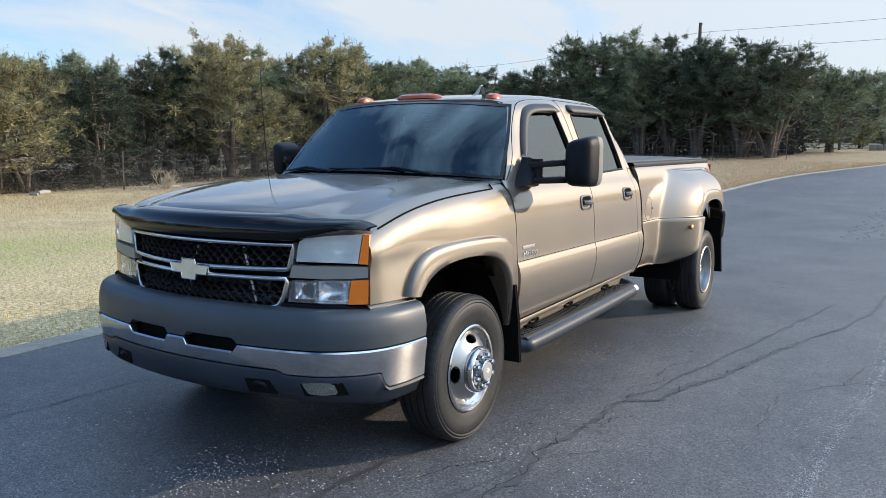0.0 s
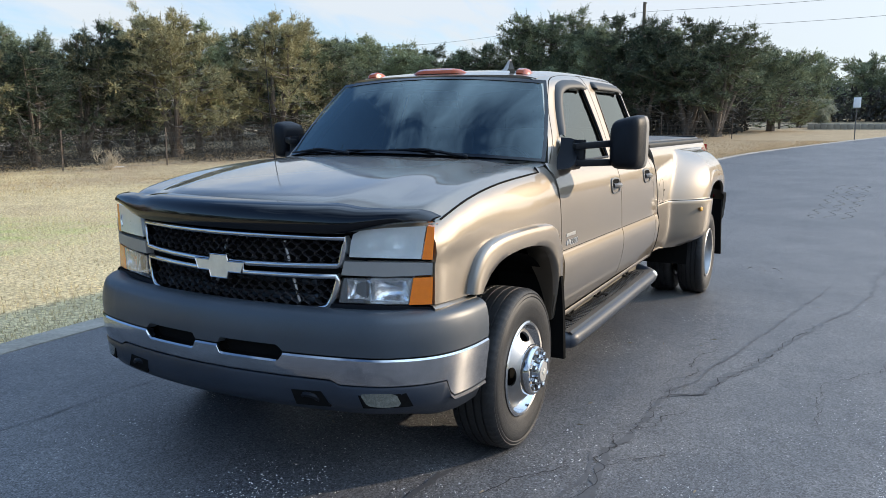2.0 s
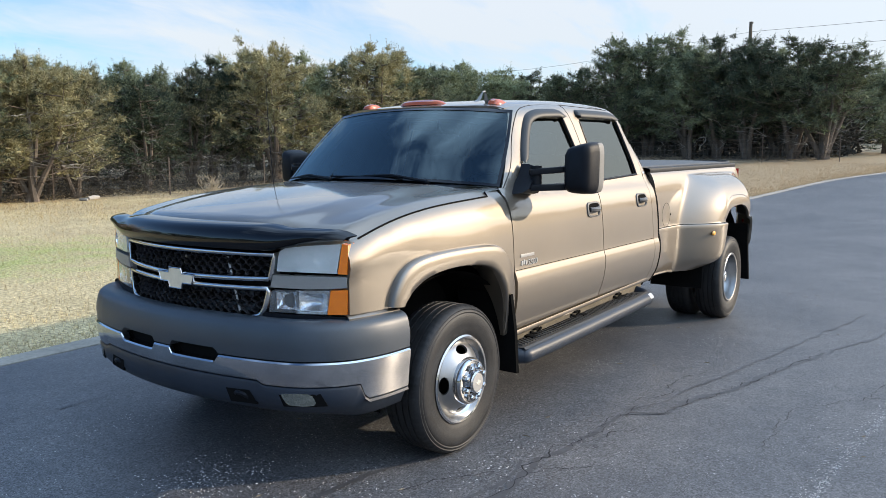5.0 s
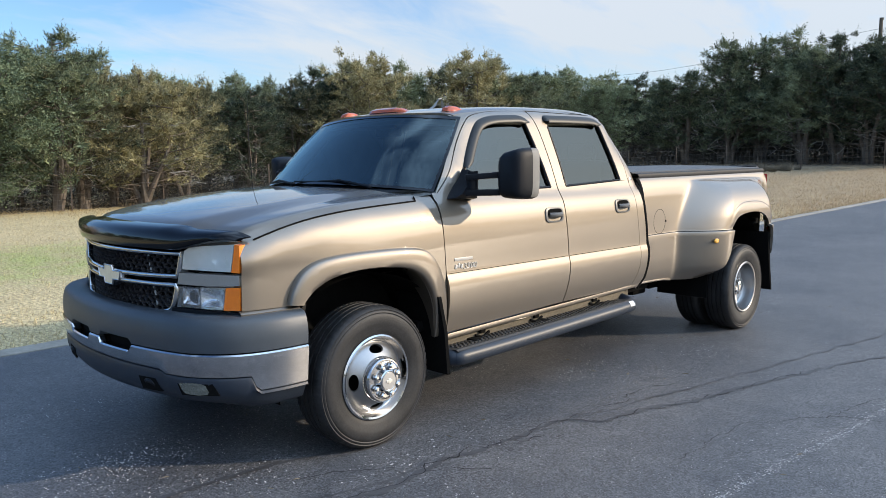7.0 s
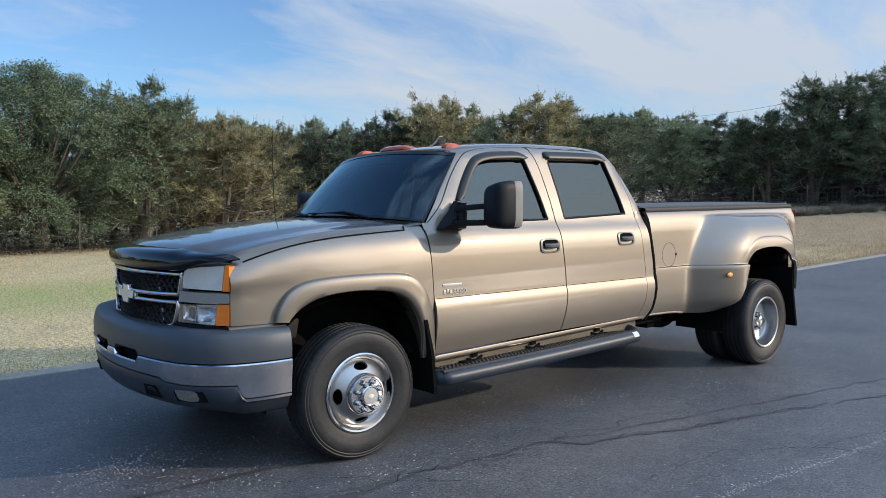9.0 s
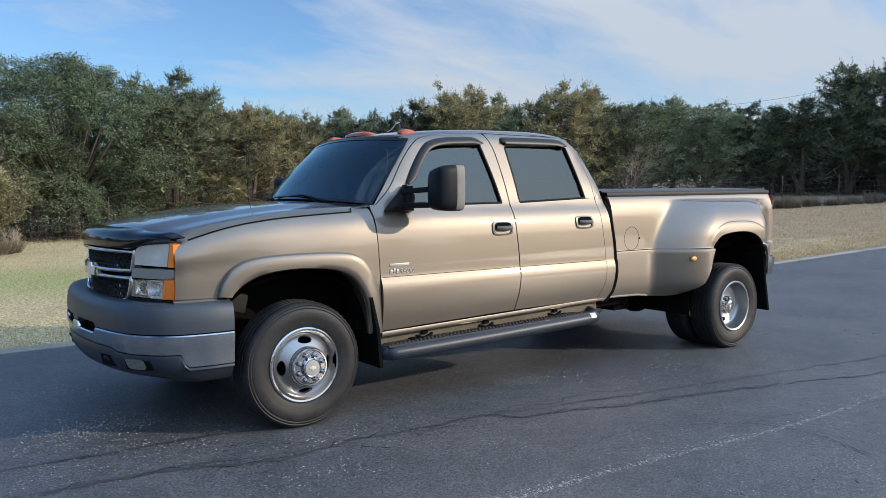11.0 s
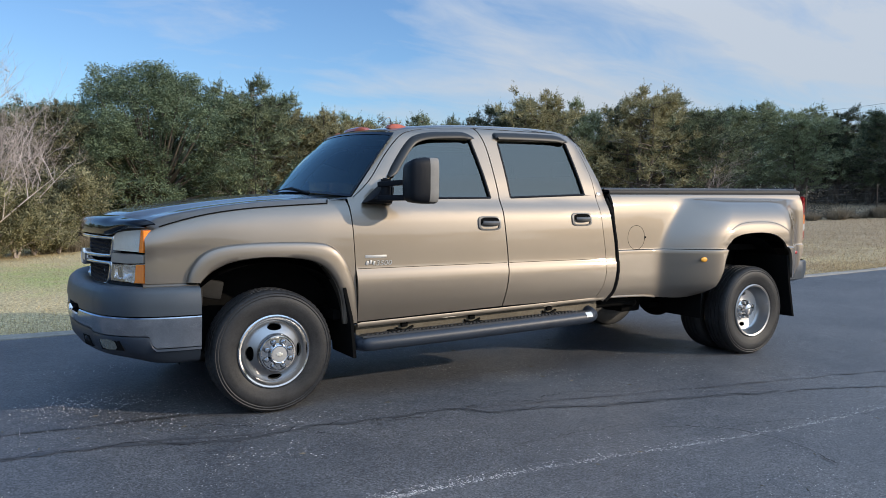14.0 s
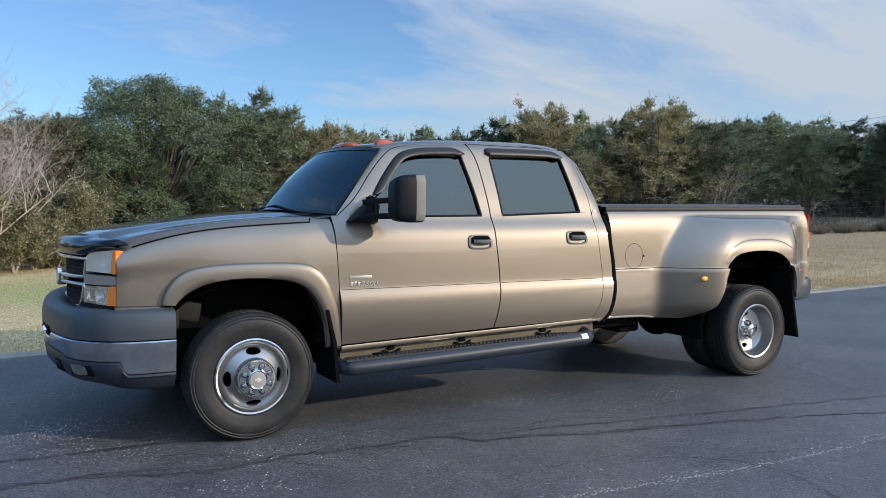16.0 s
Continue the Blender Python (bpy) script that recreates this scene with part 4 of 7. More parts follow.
tagged(raw("underbrush", uv, uf, deadwood, None), "tangle of dead twigs and litter, coloured dark for the shade under the trees", "underbrush", kind="stuff")


# ---- fence, pole, sign ----
fence_pts = [(-9, 16.2), (-4, 17.4), (0.2, 18.7), (3.85, 19.8), (6.6, 21.2), (10.0, 22.0), (13.4, 20.6), (16.5, 19.2), (20.0, 17.2), (23.3, 15.2), (26.4, 13.9), (29.2, 12.7), (32.0, 11.7), (34.8, 9.4), (36.6, 6.4), (37.8, 3.2)]
fence = thing("wire_fence", "low woven wire fence on thin steel posts before the trees", "fence")
for i, (x, y) in enumerate(fence_pts):
    bm = bmesh.new()
    z = ground_z(x)
    lean = 0.05 * noise.noise((x, y, 0))
    box(bm, (x + lean, y, z + 0.62), (0.026, 0.026, 1.42), 0.006, Matrix.Rotation(lean, 4, "Y"))
    box(bm, (x + lean + 0.02, y, z + 0.62), (0.008, 0.042, 1.4))
    part("post", bm, post_mat, fence)
for i in range(len(fence_pts) - 1):
    (x0, y0), (x1, y1) = fence_pts[i], fence_pts[i + 1]
    bm = bmesh.new()
    a, b = Vector((x0, y0, ground_z(x0))), Vector((x1, y1, ground_z(x1)))
    for h in (0.06, 0.2, 0.36, 0.54, 0.74, 0.96, 1.15):
        sag = 0.015 * math.sin(i * 3 + h * 7)
        tube(bm, [(a + Vector((0, 0, h)))[:], ((a + b) / 2 + Vector((0, 0, h - abs(sag))))[:], (b + Vector((0, 0, h)))[:]], 0.004, 3, caps=False)
    n = max(2, int((b - a).length / 0.2))
    for k in range(n):
        p = a.lerp(b, (k + 0.5) / n)
        tube(bm, [(p.x, p.y, p.z + 0.06), (p.x, p.y, p.z + 0.96)], 0.0035, 3, caps=False)
    part("wire_mesh", bm, wire_mat, fence)

gate = thing("farm_gate", "weathered pipe gate between dark posts at the fence line", "gate", (50.6, 2.1, ground_z(50.6)))
for dx, dy, h in ((0, 0, 2.0), (2.4, -0.9, 1.75)):
    bm = bmesh.new()
    tube(bm, [(dx, dy, -0.1), (dx, dy, h)], 0.08, 8)
    part("gate_post", bm, wood_post, gate)
for h in (0.35, 0.75, 1.15):
    bm = bmesh.new()
    tube(bm, [(0, 0, h), (2.4, -0.9, h)], 0.028, 6)
    part("rail", bm, post_mat, gate)
wall = thing("stone_wall", "low dark stone wall beside the far road", "wall", (50.0, 0.4, ground_z(50)))
for k in range(26):
    bm = bmesh.new()
    box(bm, (k * 0.05, -0.15 - k * 0.36, 0.14 + 0.03 * noise.noise((k, 0, 0)) - 0.05 * k * 0.02), (0.4, 0.35, 0.42 + 0.1 * noise.noise((k * 3.1, 2, 0))), 0.05)
    part("stone", bm, stone_mat, wall)

pole = thing("utility_pole", "tall wooden utility pole behind the trees", "utility pole", (56.5, 12.4, ground_z(56.5)))
bm = bmesh.new()
tube(bm, [(0, 0, -0.3), (0, 0, 5), (0, 0, 9.0)], [0.16, 0.14, 0.11], 10)
part("shaft", bm, wood_post, pole)
bm = bmesh.new()
for dz in (8.85, 7.6):
    tube(bm, [(0, -0.12, dz), (0, -0.12, dz + 0.14)], 0.05, 8)
part("insulator", bm, stone_mat, pole)
for name, pts in (("power_line", [(56.5, 12.3, 10.3), (50, -6, 9.6), (42, -28, 10.6)]), ("power_line", [(56.5, 12.3, 9.0), (50, -6, 8.4), (42, -28, 9.4)]), ("power_line", [(56.5, 12.3, 10.3), (62, 32, 9.5), (68, 52, 10.3)])):
    bm = bmesh.new()
    tube(bm, curve(pts, 12), 0.010, 4)
    tagged(part(name, bm, black, None), "thin overhead power line on the utility pole", "power line", group="power lines")

sign = thing("road_sign", "small white sign seen on a thin steel post beside the road", "sign", (39.3, -2.2, ground_z(39.3)))
bm = bmesh.new()
box(bm, (0, 0, 0.98), (0.05, 0.05, 2.15), 0.008)
part("post", bm, wire_mat, sign)
bm = bmesh.new()
box(bm, (-0.04, 0, 1.72), (0.012, 0.32, 0.48), 0.004)
part("sign_face", bm, sign_mat, sign, "white sign face")

# straw tufts along the fence
rng = np.random.default_rng(8)
tuft = thing("grass_tuft", "pale clump of dry bunch grass before the fence", "grass clump", group="bunch grass")
tv, tf = [], []
for i in range(420):
    a = rng.uniform(0, 6.28)
    o = Vector((math.cos(a), math.sin(a), 0))
    leaf_tri(tv, tf, o * rng.uniform(0, 0.18), (o * rng.uniform(0.1, 0.9) + Vector((0, 0, 1))).normalized(), rng.uniform(0.25, 0.55), rng.uniform(0.004, 0.008))
raw("tuft_leaf", tv, tf, straw_mat, tuft)
tuft.location = (29.0, 12.2, ground_z(29))
for i in range(56):
    k = pick.random()
    if i < 42:
        x = 23 + 12 * k
        y = 15.0 - (x - 23.3) * 0.42 + pick.uniform(-0.7, 0.2)
    else:
        x, y = -0.6 + 1.5 * k, 14.6 + 1.6 * k + pick.uniform(-0.3, 0.3)
    plant(tuft, x, y, pick.uniform(0.6, 1.3) * (0.7 if i >= 42 else 1.0), pick.uniform(0, 6.28))
silver = bare_tree(35, 1.5, "pale silvery shrub beside the gate", mat("silver shrub leaves", (0.34, 0.36, 0.28), 0.8, var=0.2, big=2, fine=9, subs=0.3))
silver.matrix_basis = Matrix.Translation((54.0, -0.2, ground_z(54))) @ Matrix.Diagonal((1.3, 1.3, 1.2, 1))
plant(brush, 52.5, 1.0, 0.85, 1.0)

# fallen wood on the lawn before the fence
for x, y, ln, turn, r in ((10.9, 21.2, 0.62, 0.5, 0.075), (10.4, 20.9, 0.3, 1.9, 0.05), (15.1, 20.0, 0.5, 0.1, 0.035)):
    bm = bmesh.new()
    dx, dy = math.cos(turn) * ln / 2, math.sin(turn) * ln / 2
    tube(bm, [(x - dx, y - dy, ground_z(x) + r * 0.8), (x, y, ground_z(x) + r), (x + dx, y + dy, ground_z(x) + r * 0.85)], [r * 0.85, r, r * 0.8], 9)
    tagged(part("log", bm, dead_twig, None), "short bleached log lying on the dry lawn", "log", group="fallen wood")


# ---- the pickup truck: front axle at x = 0, nose towards -x, driver's side at -y ----
truck = thing("pickup_truck", "bronze metallic crew cab pickup truck parked on the asphalt", "pickup truck")

body_w = smooth_table([(0.44, 0.90), (0.50, 0.926), (0.56, 0.944), (0.66, 0.970), (0.74, 0.981), (0.79, 0.983), (0.825, 0.9795), (0.858, 0.9705), (0.872, 0.9655), (0.90, 0.963), (1.0, 0.961), (1.1, 0.957),
                       (1.18, 0.949), (1.24, 0.935), (1.28, 0.917), (1.305, 0.902), (1.33, 0.888), (1.5, 0.83), (1.7, 0.757), (1.79, 0.722), (1.83, 0.703), (1.86, 0.68), (1.885, 0.64)])
roof_z = smooth_table([(0.80, 1.825), (0.90, 1.845), (1.0, 1.862), (1.2, 1.887), (1.5, 1.91), (1.85, 1.922), (2.2, 1.925), (2.42, 1.917), (2.55, 1.895), (2.63, 1.86)])
seam_z = smooth_table([(-0.78, 1.118), (-0.74, 1.134), (-0.684, 1.150), (-0.6, 1.176), (-0.514, 1.201), (-0.4, 1.228), (-0.28, 1.249), (-0.1, 1.27), (0.074, 1.283), (0.388, 1.301), (0.6, 1.31)])
fender_w = smooth_table([(0.50, 0.94), (0.8, 0.962), (1.0, 0.96), (1.1, 0.955), (1.18, 0.943), (1.24, 0.924), (1.28, 0.90), (1.31, 0.872), (1.35, 0.82)])
taper = smooth_table([(-0.80, 0.09), (-0.74, 0.070), (-0.68, 0.058), (-0.5, 0.042), (-0.2, 0.018), (0.1, 0.005), (0.35, 0.0), (0.6, 0.0)])


def screen_x(z):
    return 0.567 + (z - 1.346) * 0.393 / 0.454


def cab_h(x, z):
    k = z + (1.925 - roof_z(x)) * ramp01(z, 1.4, 1.75)
    h = body_w(k)
    if z > 1.3:
        d = x - screen_x(z)
        if d < 0.09:
            h -= 1.6 * (0.09 - d) ** 2
        d = 2.80 - 0.42 * (z - 1.3) - x
        if d < 0.08:
            h -= 2.2 * (0.08 - d) ** 2
    return h


def fender_h(x, z):
    k = z + (1.301 - seam_z(x)) * ramp01(z, 0.9, 1.1)
    return fender_w(k) - taper(x) + 0.045 * (1 - ramp01(x, -0.80, 0.1)) * ramp01(k, 1.02, 1.3)


bed_w = smooth_table([(0.50, 0.885), (0.56, 0.912), (0.64, 0.933), (0.74, 0.945), (0.9, 0.950), (0.928, 0.948), (0.94, 0.938), (1.1, 0.936), (1.22, 0.93), (1.30, 0.917), (1.36, 0.895), (1.40, 0.868), (1.46, 0.84)])


def bed_h(x, z):
    h = bed_w(z - 0.012 * (x - 2.8) * ramp01(z, 1.0, 1.3))
    x0 = 3.32 + 1.1 * max(0.0, z - 0.9) ** 1.6
    t = (x - x0) / 0.45
    t = min(1.0, 0.5 * (t + math.sqrt(t * t + 0.006)) - 0.002)
    s = max(0.0, 1 - (1 - t) ** 1.75) * (1 - ramp01(x, 4.6, 5.14))
    k = min(1.0, max(0.0, (z - 1.03) / 0.315))
    top = math.sqrt(1 - k * k) if k < 0.97 else 0.243 * (1 - ramp01(z, 1.3355, 1.36))
    low = 1 - 0.5 * (1 - ramp01(z, 0.50, 0.68)) ** 2
    b = 0.262 * s * top * low
    b += (0.016 * s) * (1 - ramp01(z, 0.926, 0.94))
    r = ((abs(x - 4.24) / 0.44) ** 3 + (max(0.0, z - 0.60) / 0.47) ** 3) ** (1 / 3)
    b += 0.005 * s * (1 - ramp01(r, 1.14, 1.22)) * ramp01(z, 0.95, 1.0)
    return h + b


def side_panel(name, outlines, h, s, parent, material=None, label="", thick=0.022, step=(0.06, 0.045), out=0.0, cuts=(0.80, 0.815, 0.83, 0.843, 0.855, 0.864, 0.872, 0.88)):
    return panel(name, outlines, lambda x, z: (x, s * (h(x, z) + out), z), material or paint, parent, label, thick, step, flip=s > 0, cuts=cuts)


arch_front = curve([(0.462, 0.60), (0.453, 0.67), (0.414, 0.785), (0.337, 0.892), (0.204, 0.955), (-0.032, 0.973), (-0.241, 0.953), (-0.359, 0.906), (-0.425, 0.845), (-0.437, 0.828)], 4)
seam_pts = [(x, seam_z(x)) for x in np.linspace(-0.722, 0.388, 17)]
fender_poly = [(-0.738, 0.832), (-0.737, 0.92), (-0.736, 1.01), (-0.736, 1.08), (-0.735, 1.128)] + seam_pts + [(0.398, 1.325), (0.522, 1.333), (0.528, 1.28), (0.537, 1.144), (0.553, 0.866), (0.575, 0.515), (0.475, 0.515)] + arch_front
split = curve([(1.728, 0.557), (1.75, 0.70), (1.764, 0.878), (1.755, 1.0), (1.741, 1.131), (1.735, 1.25), (1.732, 1.346)], 3)
split_up = curve([(1.732, 1.346), (1.73, 1.43), (1.70, 1.722), (1.645, 1.862)], 4)
back = curve([(2.617, 0.567), (2.665, 0.64), (2.69, 0.72), (2.703, 0.889), (2.69, 1.0), (2.674, 1.118), (2.664, 1.25), (2.662, 1.372)], 3)
back_up = curve([(2.662, 1.372), (2.655, 1.52), (2.63, 1.668), (2.575, 1.80), (2.525, 1.862)], 4)
pillar_line = curve([(0.565, 1.338), (0.70, 1.455), (0.86, 1.64), (0.985, 1.765), (1.08, 1.815), (1.25, 1.845), (1.45, 1.858), (1.638, 1.864)], 4)
gap_line = curve([(2.71, 0.538), (2.765, 0.60), (2.785, 0.66), (2.802, 0.839), (2.79, 1.0), (2.772, 1.111), (2.76, 1.25), (2.755, 1.37)], 3)
cab_back_up = curve([(2.755, 1.37), (2.74, 1.50), (2.69, 1.72), (2.645, 1.815)], 4)
G = 0.0045  # half of a panel gap
fwin = curve([(0.80, 1.335), (0.835, 1.43), (0.90, 1.535), (1.02, 1.675), (1.10, 1.735), (1.20, 1.765), (1.35, 1.774), (1.572, 1.777)], 4)
rwin = [(1.838, 1.348)] + curve([(1.828, 1.56), (1.81, 1.755), (1.83, 1.782)], 3) + curve([(2.44, 1.797), (2.47, 1.775), (2.51, 1.60), (2.545, 1.375)], 3)


def shift(pts, dx, dz=0.0):
    return [(x + dx, z + dz) for x, z in pts]


def bed_panel_outline():
    front = shift(gap_line, 0.052, 0.006)
    arch = curve([(4.674, 0.70), (4.66, 0.80), (4.62, 0.90), (4.555, 0.985), (4.415, 1.052), (4.191, 1.069), (3.95, 1.043), (3.84, 0.97), (3.79, 0.875), (3.77, 0.80), (3.755, 0.74)], 4)
    under = curve([(3.705, 0.63), (3.63, 0.56), (3.52, 0.525), (3.30, 0.53), (3.15, 0.55)], 4)
    top = [(x, 1.392 + 0.0085 * (x - 2.8)) for x in np.linspace(2.80, 5.17, 12)]
    return [(2.762, 0.552)] + front[1:] + top + [(5.185, 1.36), (5.19, 1.20), (5.18, 0.86), (5.13, 0.74), (5.06, 0.66), (4.70, 0.655)] + arch + under


for s in (-1, 1):
    fender = side_panel("front_fender", [fender_poly], fender_h, s, truck)
    # wheel arch flare
    ring_o = curve([(0.566, 0.52), (0.56, 0.66), (0.532, 0.813), (0.473, 0.945), (0.394, 1.028), (0.261, 1.058), (-0.067, 1.062), (-0.30, 1.045), (-0.42, 1.0), (-0.488, 0.915), (-0.512, 0.836)], 5)
    ring_i = curve([(0.475, 0.52), (0.468, 0.62), (0.445, 0.72), (0.40, 0.815), (0.327, 0.90), (0.20, 0.95), (-0.032, 0.967), (-0.236, 0.948), (-0.352, 0.902), (-0.415, 0.85), (-0.432, 0.828)], 5)
    bm = bmesh.new()
    rows = []
    for k, ((xo, zo), (xi, zi)) in enumerate(zip(ring_o, ring_i)):
        fade = min(1.0, 0.15 + k * 0.06)
        row = []
        for w, o in ((0, -0.004), (0.02, 0.014), (0.07, 0.028), (0.13, 0.034), (0.35, 0.038), (0.7, 0.040), (0.93, 0.037), (1.0, 0.026), (1.0, -0.03), (0.99, -0.11)):
            x, z = xo + (xi - xo) * w, zo + (zi - zo) * w
            row.append((x, s * (fender_h(x, z) + o * fade), z))
        rows.append(row)
    loft(bm, rows)
    part("wheel_arch_flare", bm, paint, truck, sharp=50)
    # doors
    lower = [(0.580, 0.523), (0.558, 0.866), (0.542, 1.144), (0.533, 1.29), (0.537, 1.342), (1.726, 1.346)] + [(x - G, z) for x, z in split[::-1][1:]]
    frame_f = shift(pillar_line, 0.006, -0.002)[1:] + [(1.632, 1.858)] + shift(split_up[:-1], -G)[::-1] + [(1.656, 1.345)] + [(1.62, 1.56)] + fwin[::-1] + [(0.566, 1.335)]
    door = side_panel("front_door", [lower, frame_f], cab_h, s, truck)
    glass_f = [(0.79, 1.325)] + fwin[1:] + [(1.625, 1.56), (1.665, 1.33)]
    side_panel("window_glass", [glass_f], cab_h, s, door, tint_glass, "lightly tinted side window", thick=0, out=-0.016)
    lower_r = shift(split, G) + [(2.655, 1.374)] + shift(back[::-1][1:], -G)
    frame_r = shift(split_up, G)[:-1] + [(1.652, 1.862), (2.518, 1.858)] + shift(back_up[::-1][1:], -G) + [(2.545, 1.375)] + rwin[::-1][1:] + [(1.838, 1.348)]
    rdoor = side_panel("rear_door", [lower_r, frame_r], cab_h, s, truck)
    side_panel("window_glass", [[(1.83, 1.33)] + rwin[1:-1] + [(2.555, 1.36)]], cab_h, s, rdoor, tint_glass, "dark tinted side window", thick=0, out=-0.016)
    # cab frame behind the doors: pillars, roof rail, corner
    xs_t = np.linspace(0.93, 2.56, 20)
    rail = [(x, roof_z(x) - 0.04) for x in xs_t]
    front_edge = [(screen_x(z), z) for z in np.linspace(1.345, 1.79, 8)]
    pillar = front_edge + rail + [(2.60, 1.835)] + cab_back_up[::-1][1:] + [(2.668, 1.372)] + back_up[1:] + [(1.645, 1.868)] + pillar_line[::-1][1:]
    side_panel("cab_frame", [pillar, gap_line + [(2.668, 1.372)] + back[::-1][1:]], cab_h, s, truck)
    # rocker
    rock = [(0.578, 0.476), (0.576, 0.512)] + [(x, 0.516 + (x - 0.585) * 0.0252) for x in np.linspace(0.6, 2.70, 8)] + [(2.71, 0.534), (2.705, 0.53)] + [(x, 0.484 + (x - 0.585) * 0.0285) for x in np.linspace(2.68, 0.6, 8)]
    side_panel("rocker_panel", [rock], lambda x, z: 0.945 - 14 * (z - (0.503 + (x - 0.585) * 0.027)) ** 2, s, truck, step=(0.3, 0.008))
    bed = side_panel("bed_side", [bed_panel_outline()], bed_h, s, truck, step=(0.015, 0.014), cuts=(0.922, 0.926, 0.93, 0.934, 0.938, 0.941, 1.315, 1.325, 1.334, 1.342, 1.351, 1.36))
    # closing sheets behind the gaps
    side_panel("inner_side", [[(0.5, 0.56), (0.5, 1.30), (2.80, 1.33), (2.78, 0.60)]], cab_h, s, truck, black, thick=0, step=(0.3, 0.1), out=-0.05)
    side_panel("gap_seal", [shift(gap_line, -0.03) + shift(gap_line, 0.08)[::-1]], cab_h, s, truck, black, thick=0, out=-0.06)
    bm = bmesh.new()
    tube(bm, [(x + 0.027, s * (cab_h(x, z) - 0.022), z) for x, z in gap_line[:-1]], 0.023, 8)
    part("gap_rubber", bm, black, truck, "black rubber strip between cab and bed")

# seam beside the hood
for s in (-1, 1):
    bm = bmesh.new()
    tube(bm, [(x, s * (fender_h(x, z - 0.002) - 0.001), z + 0.001) for x, z in seam_pts[1:]] + [(0.398, s * (fender_h(0.398, 1.32) - 0.003), 1.325)], 0.0045, 6)
    part("hood_seam", bm, black, truck)

# hood
hood_mid = smooth_table([(-0.97, 1.13), (-0.93, 1.185), (-0.88, 1.217), (-0.7, 1.256), (-0.5, 1.287), (-0.2, 1.325), (0.0, 1.346), (0.2, 1.361), (0.45, 1.368)])


def nose_x(y):
    return -0.95 + 0.27 * y * y


def hood_half(x):
    z = seam_z(x)
    return fender_h(x, z - 0.002) - 0.005


def hood_f(x, y):
    """A sloping flank beside the seam, a crease, then a flatter top with a low dome."""
    hw = hood_half(x)
    a = abs(y) / hw
    d = x - nose_x(y)
    mid, edge = hood_mid(x), seam_z(x)
    q = (1 - a) / 0.06
    flank = 0.5 * (q + 1 - math.sqrt((q - 1) ** 2 + 0.03))
    w = 0.56 + 0.06 * (x + 0.9)
    prof = 0.45 * flank + 0.22 * (1 - ramp01(a, w - 0.05, w + 0.2)) + 0.33 * (1 - min(a, 1.0) ** 1.9)
    z = edge + (mid - edge) * prof
    if d < 0.16:
        z -= 2.4 * (0.16 - d) ** 2
    return (x, y, z + 0.003)


left = [(x, -hood_half(x)) for x in np.linspace(-0.735, 0.43, 11)]
nose = [(nose_x(y) + 0.005, y) for y in np.linspace(hood_half(-0.735) - 0.012, 0.012 - hood_half(-0.735), 24)]
rear = [(0.43 - 0.145 * (1 - (y / 0.87) ** 2), y) for y in np.linspace(-0.85, 0.85, 14)]
panel("hood", [left + rear + [(x, -y) for x, y in left[::-1]] + nose], hood_f, paint, truck, "", 0.02, (0.05, 0.022))

# whip aerial on the far fender
bm = bmesh.new()
foot_pts = [(0.44, 0.877, 1.285), (0.44, 0.877, 1.316), (0.44, 0.878, 1.330)]
tube(bm, foot_pts, [0.019, 0.016, 0.006], 14)
tube(bm, [(0.44 + 0.03 * k * k, 0.878 + 0.085 * k, 1.326 + 0.72 * k) for k in np.linspace(0, 1, 9)], [0.0026] * 6 + [0.0021, 0.0018, 0.0016], 6)
part("whip_aerial", bm, plastic, truck, "thin black whip aerial on the fender")

# roof and screen
rleft = [(x, -0.64) for x in np.linspace(0.955, 2.57, 12)]
rfront = [(0.855 + 0.10 * (y / 0.66) ** 2, y) for y in np.linspace(0.64, -0.64, 14)]
rrear = [(2.615 - 0.05 * (y / 0.64) ** 2, y) for y in np.linspace(-0.62, 0.62, 8)]
panel("roof", [rleft + rrear + [(x, -y) for x, y in rleft[::-1]] + rfront[1:-1]], lambda x, y: (x, y, roof_z(x) - 0.022 * (y / 0.6) ** 2 - 0.4 * max(0, abs(y) - 0.5) ** 2 * 2.2), paint, truck, "", 0.02, (0.08, 0.06))


def screen_f(u, v):
    x0, x1 = 0.40 + 0.167 * u * u, 0.862 + 0.098 * u * u
    y0, y1 = 0.852 * u, 0.70 * u
    z0, z1 = 1.378 - 0.032 * u * u, 1.830 - 0.033 * u * u
    arc = math.sin(math.pi * min(1, max(0, v)))
    b = 0.03 * arc * (1 - 0.75 * u * u)
    return (x0 + (x1 - x0) * v - b * 0.7, y0 + (y1 - y0) * v + 0.016 * arc * u, z0 + (z1 - z0) * v + b * 0.7)


screen = panel("windshield", [[(-1, 0), (1, 0), (1, 1), (-1, 1)]], screen_f, wind_glass, truck, "tinted windscreen", 0, (0.1, 0.1), flip=True)


def frit_f(u, v):
    p = Vector(screen_f(u, v))
    return tuple(p + Vector((-0.0025, 0, 0.0025)))


fr = [[(-1.0, 0), (1.0, 0), (1.0, 0.03), (-1.0, 0.03)], [(-1.0, 0.955), (1.0, 0.955), (1.0, 1.0), (-1.0, 1.0)], [(-1.0, 0.03), (-0.978, 0.03), (-0.975, 0.955), (-1.0, 0.955)], [(0.978, 0.03), (1.0, 0.03), (1.0, 0.955), (0.975, 0.955)]]
panel("windshield_border", fr, frit_f, frit, screen, "black glass border", 0, (0.1, 0.1), flip=True)
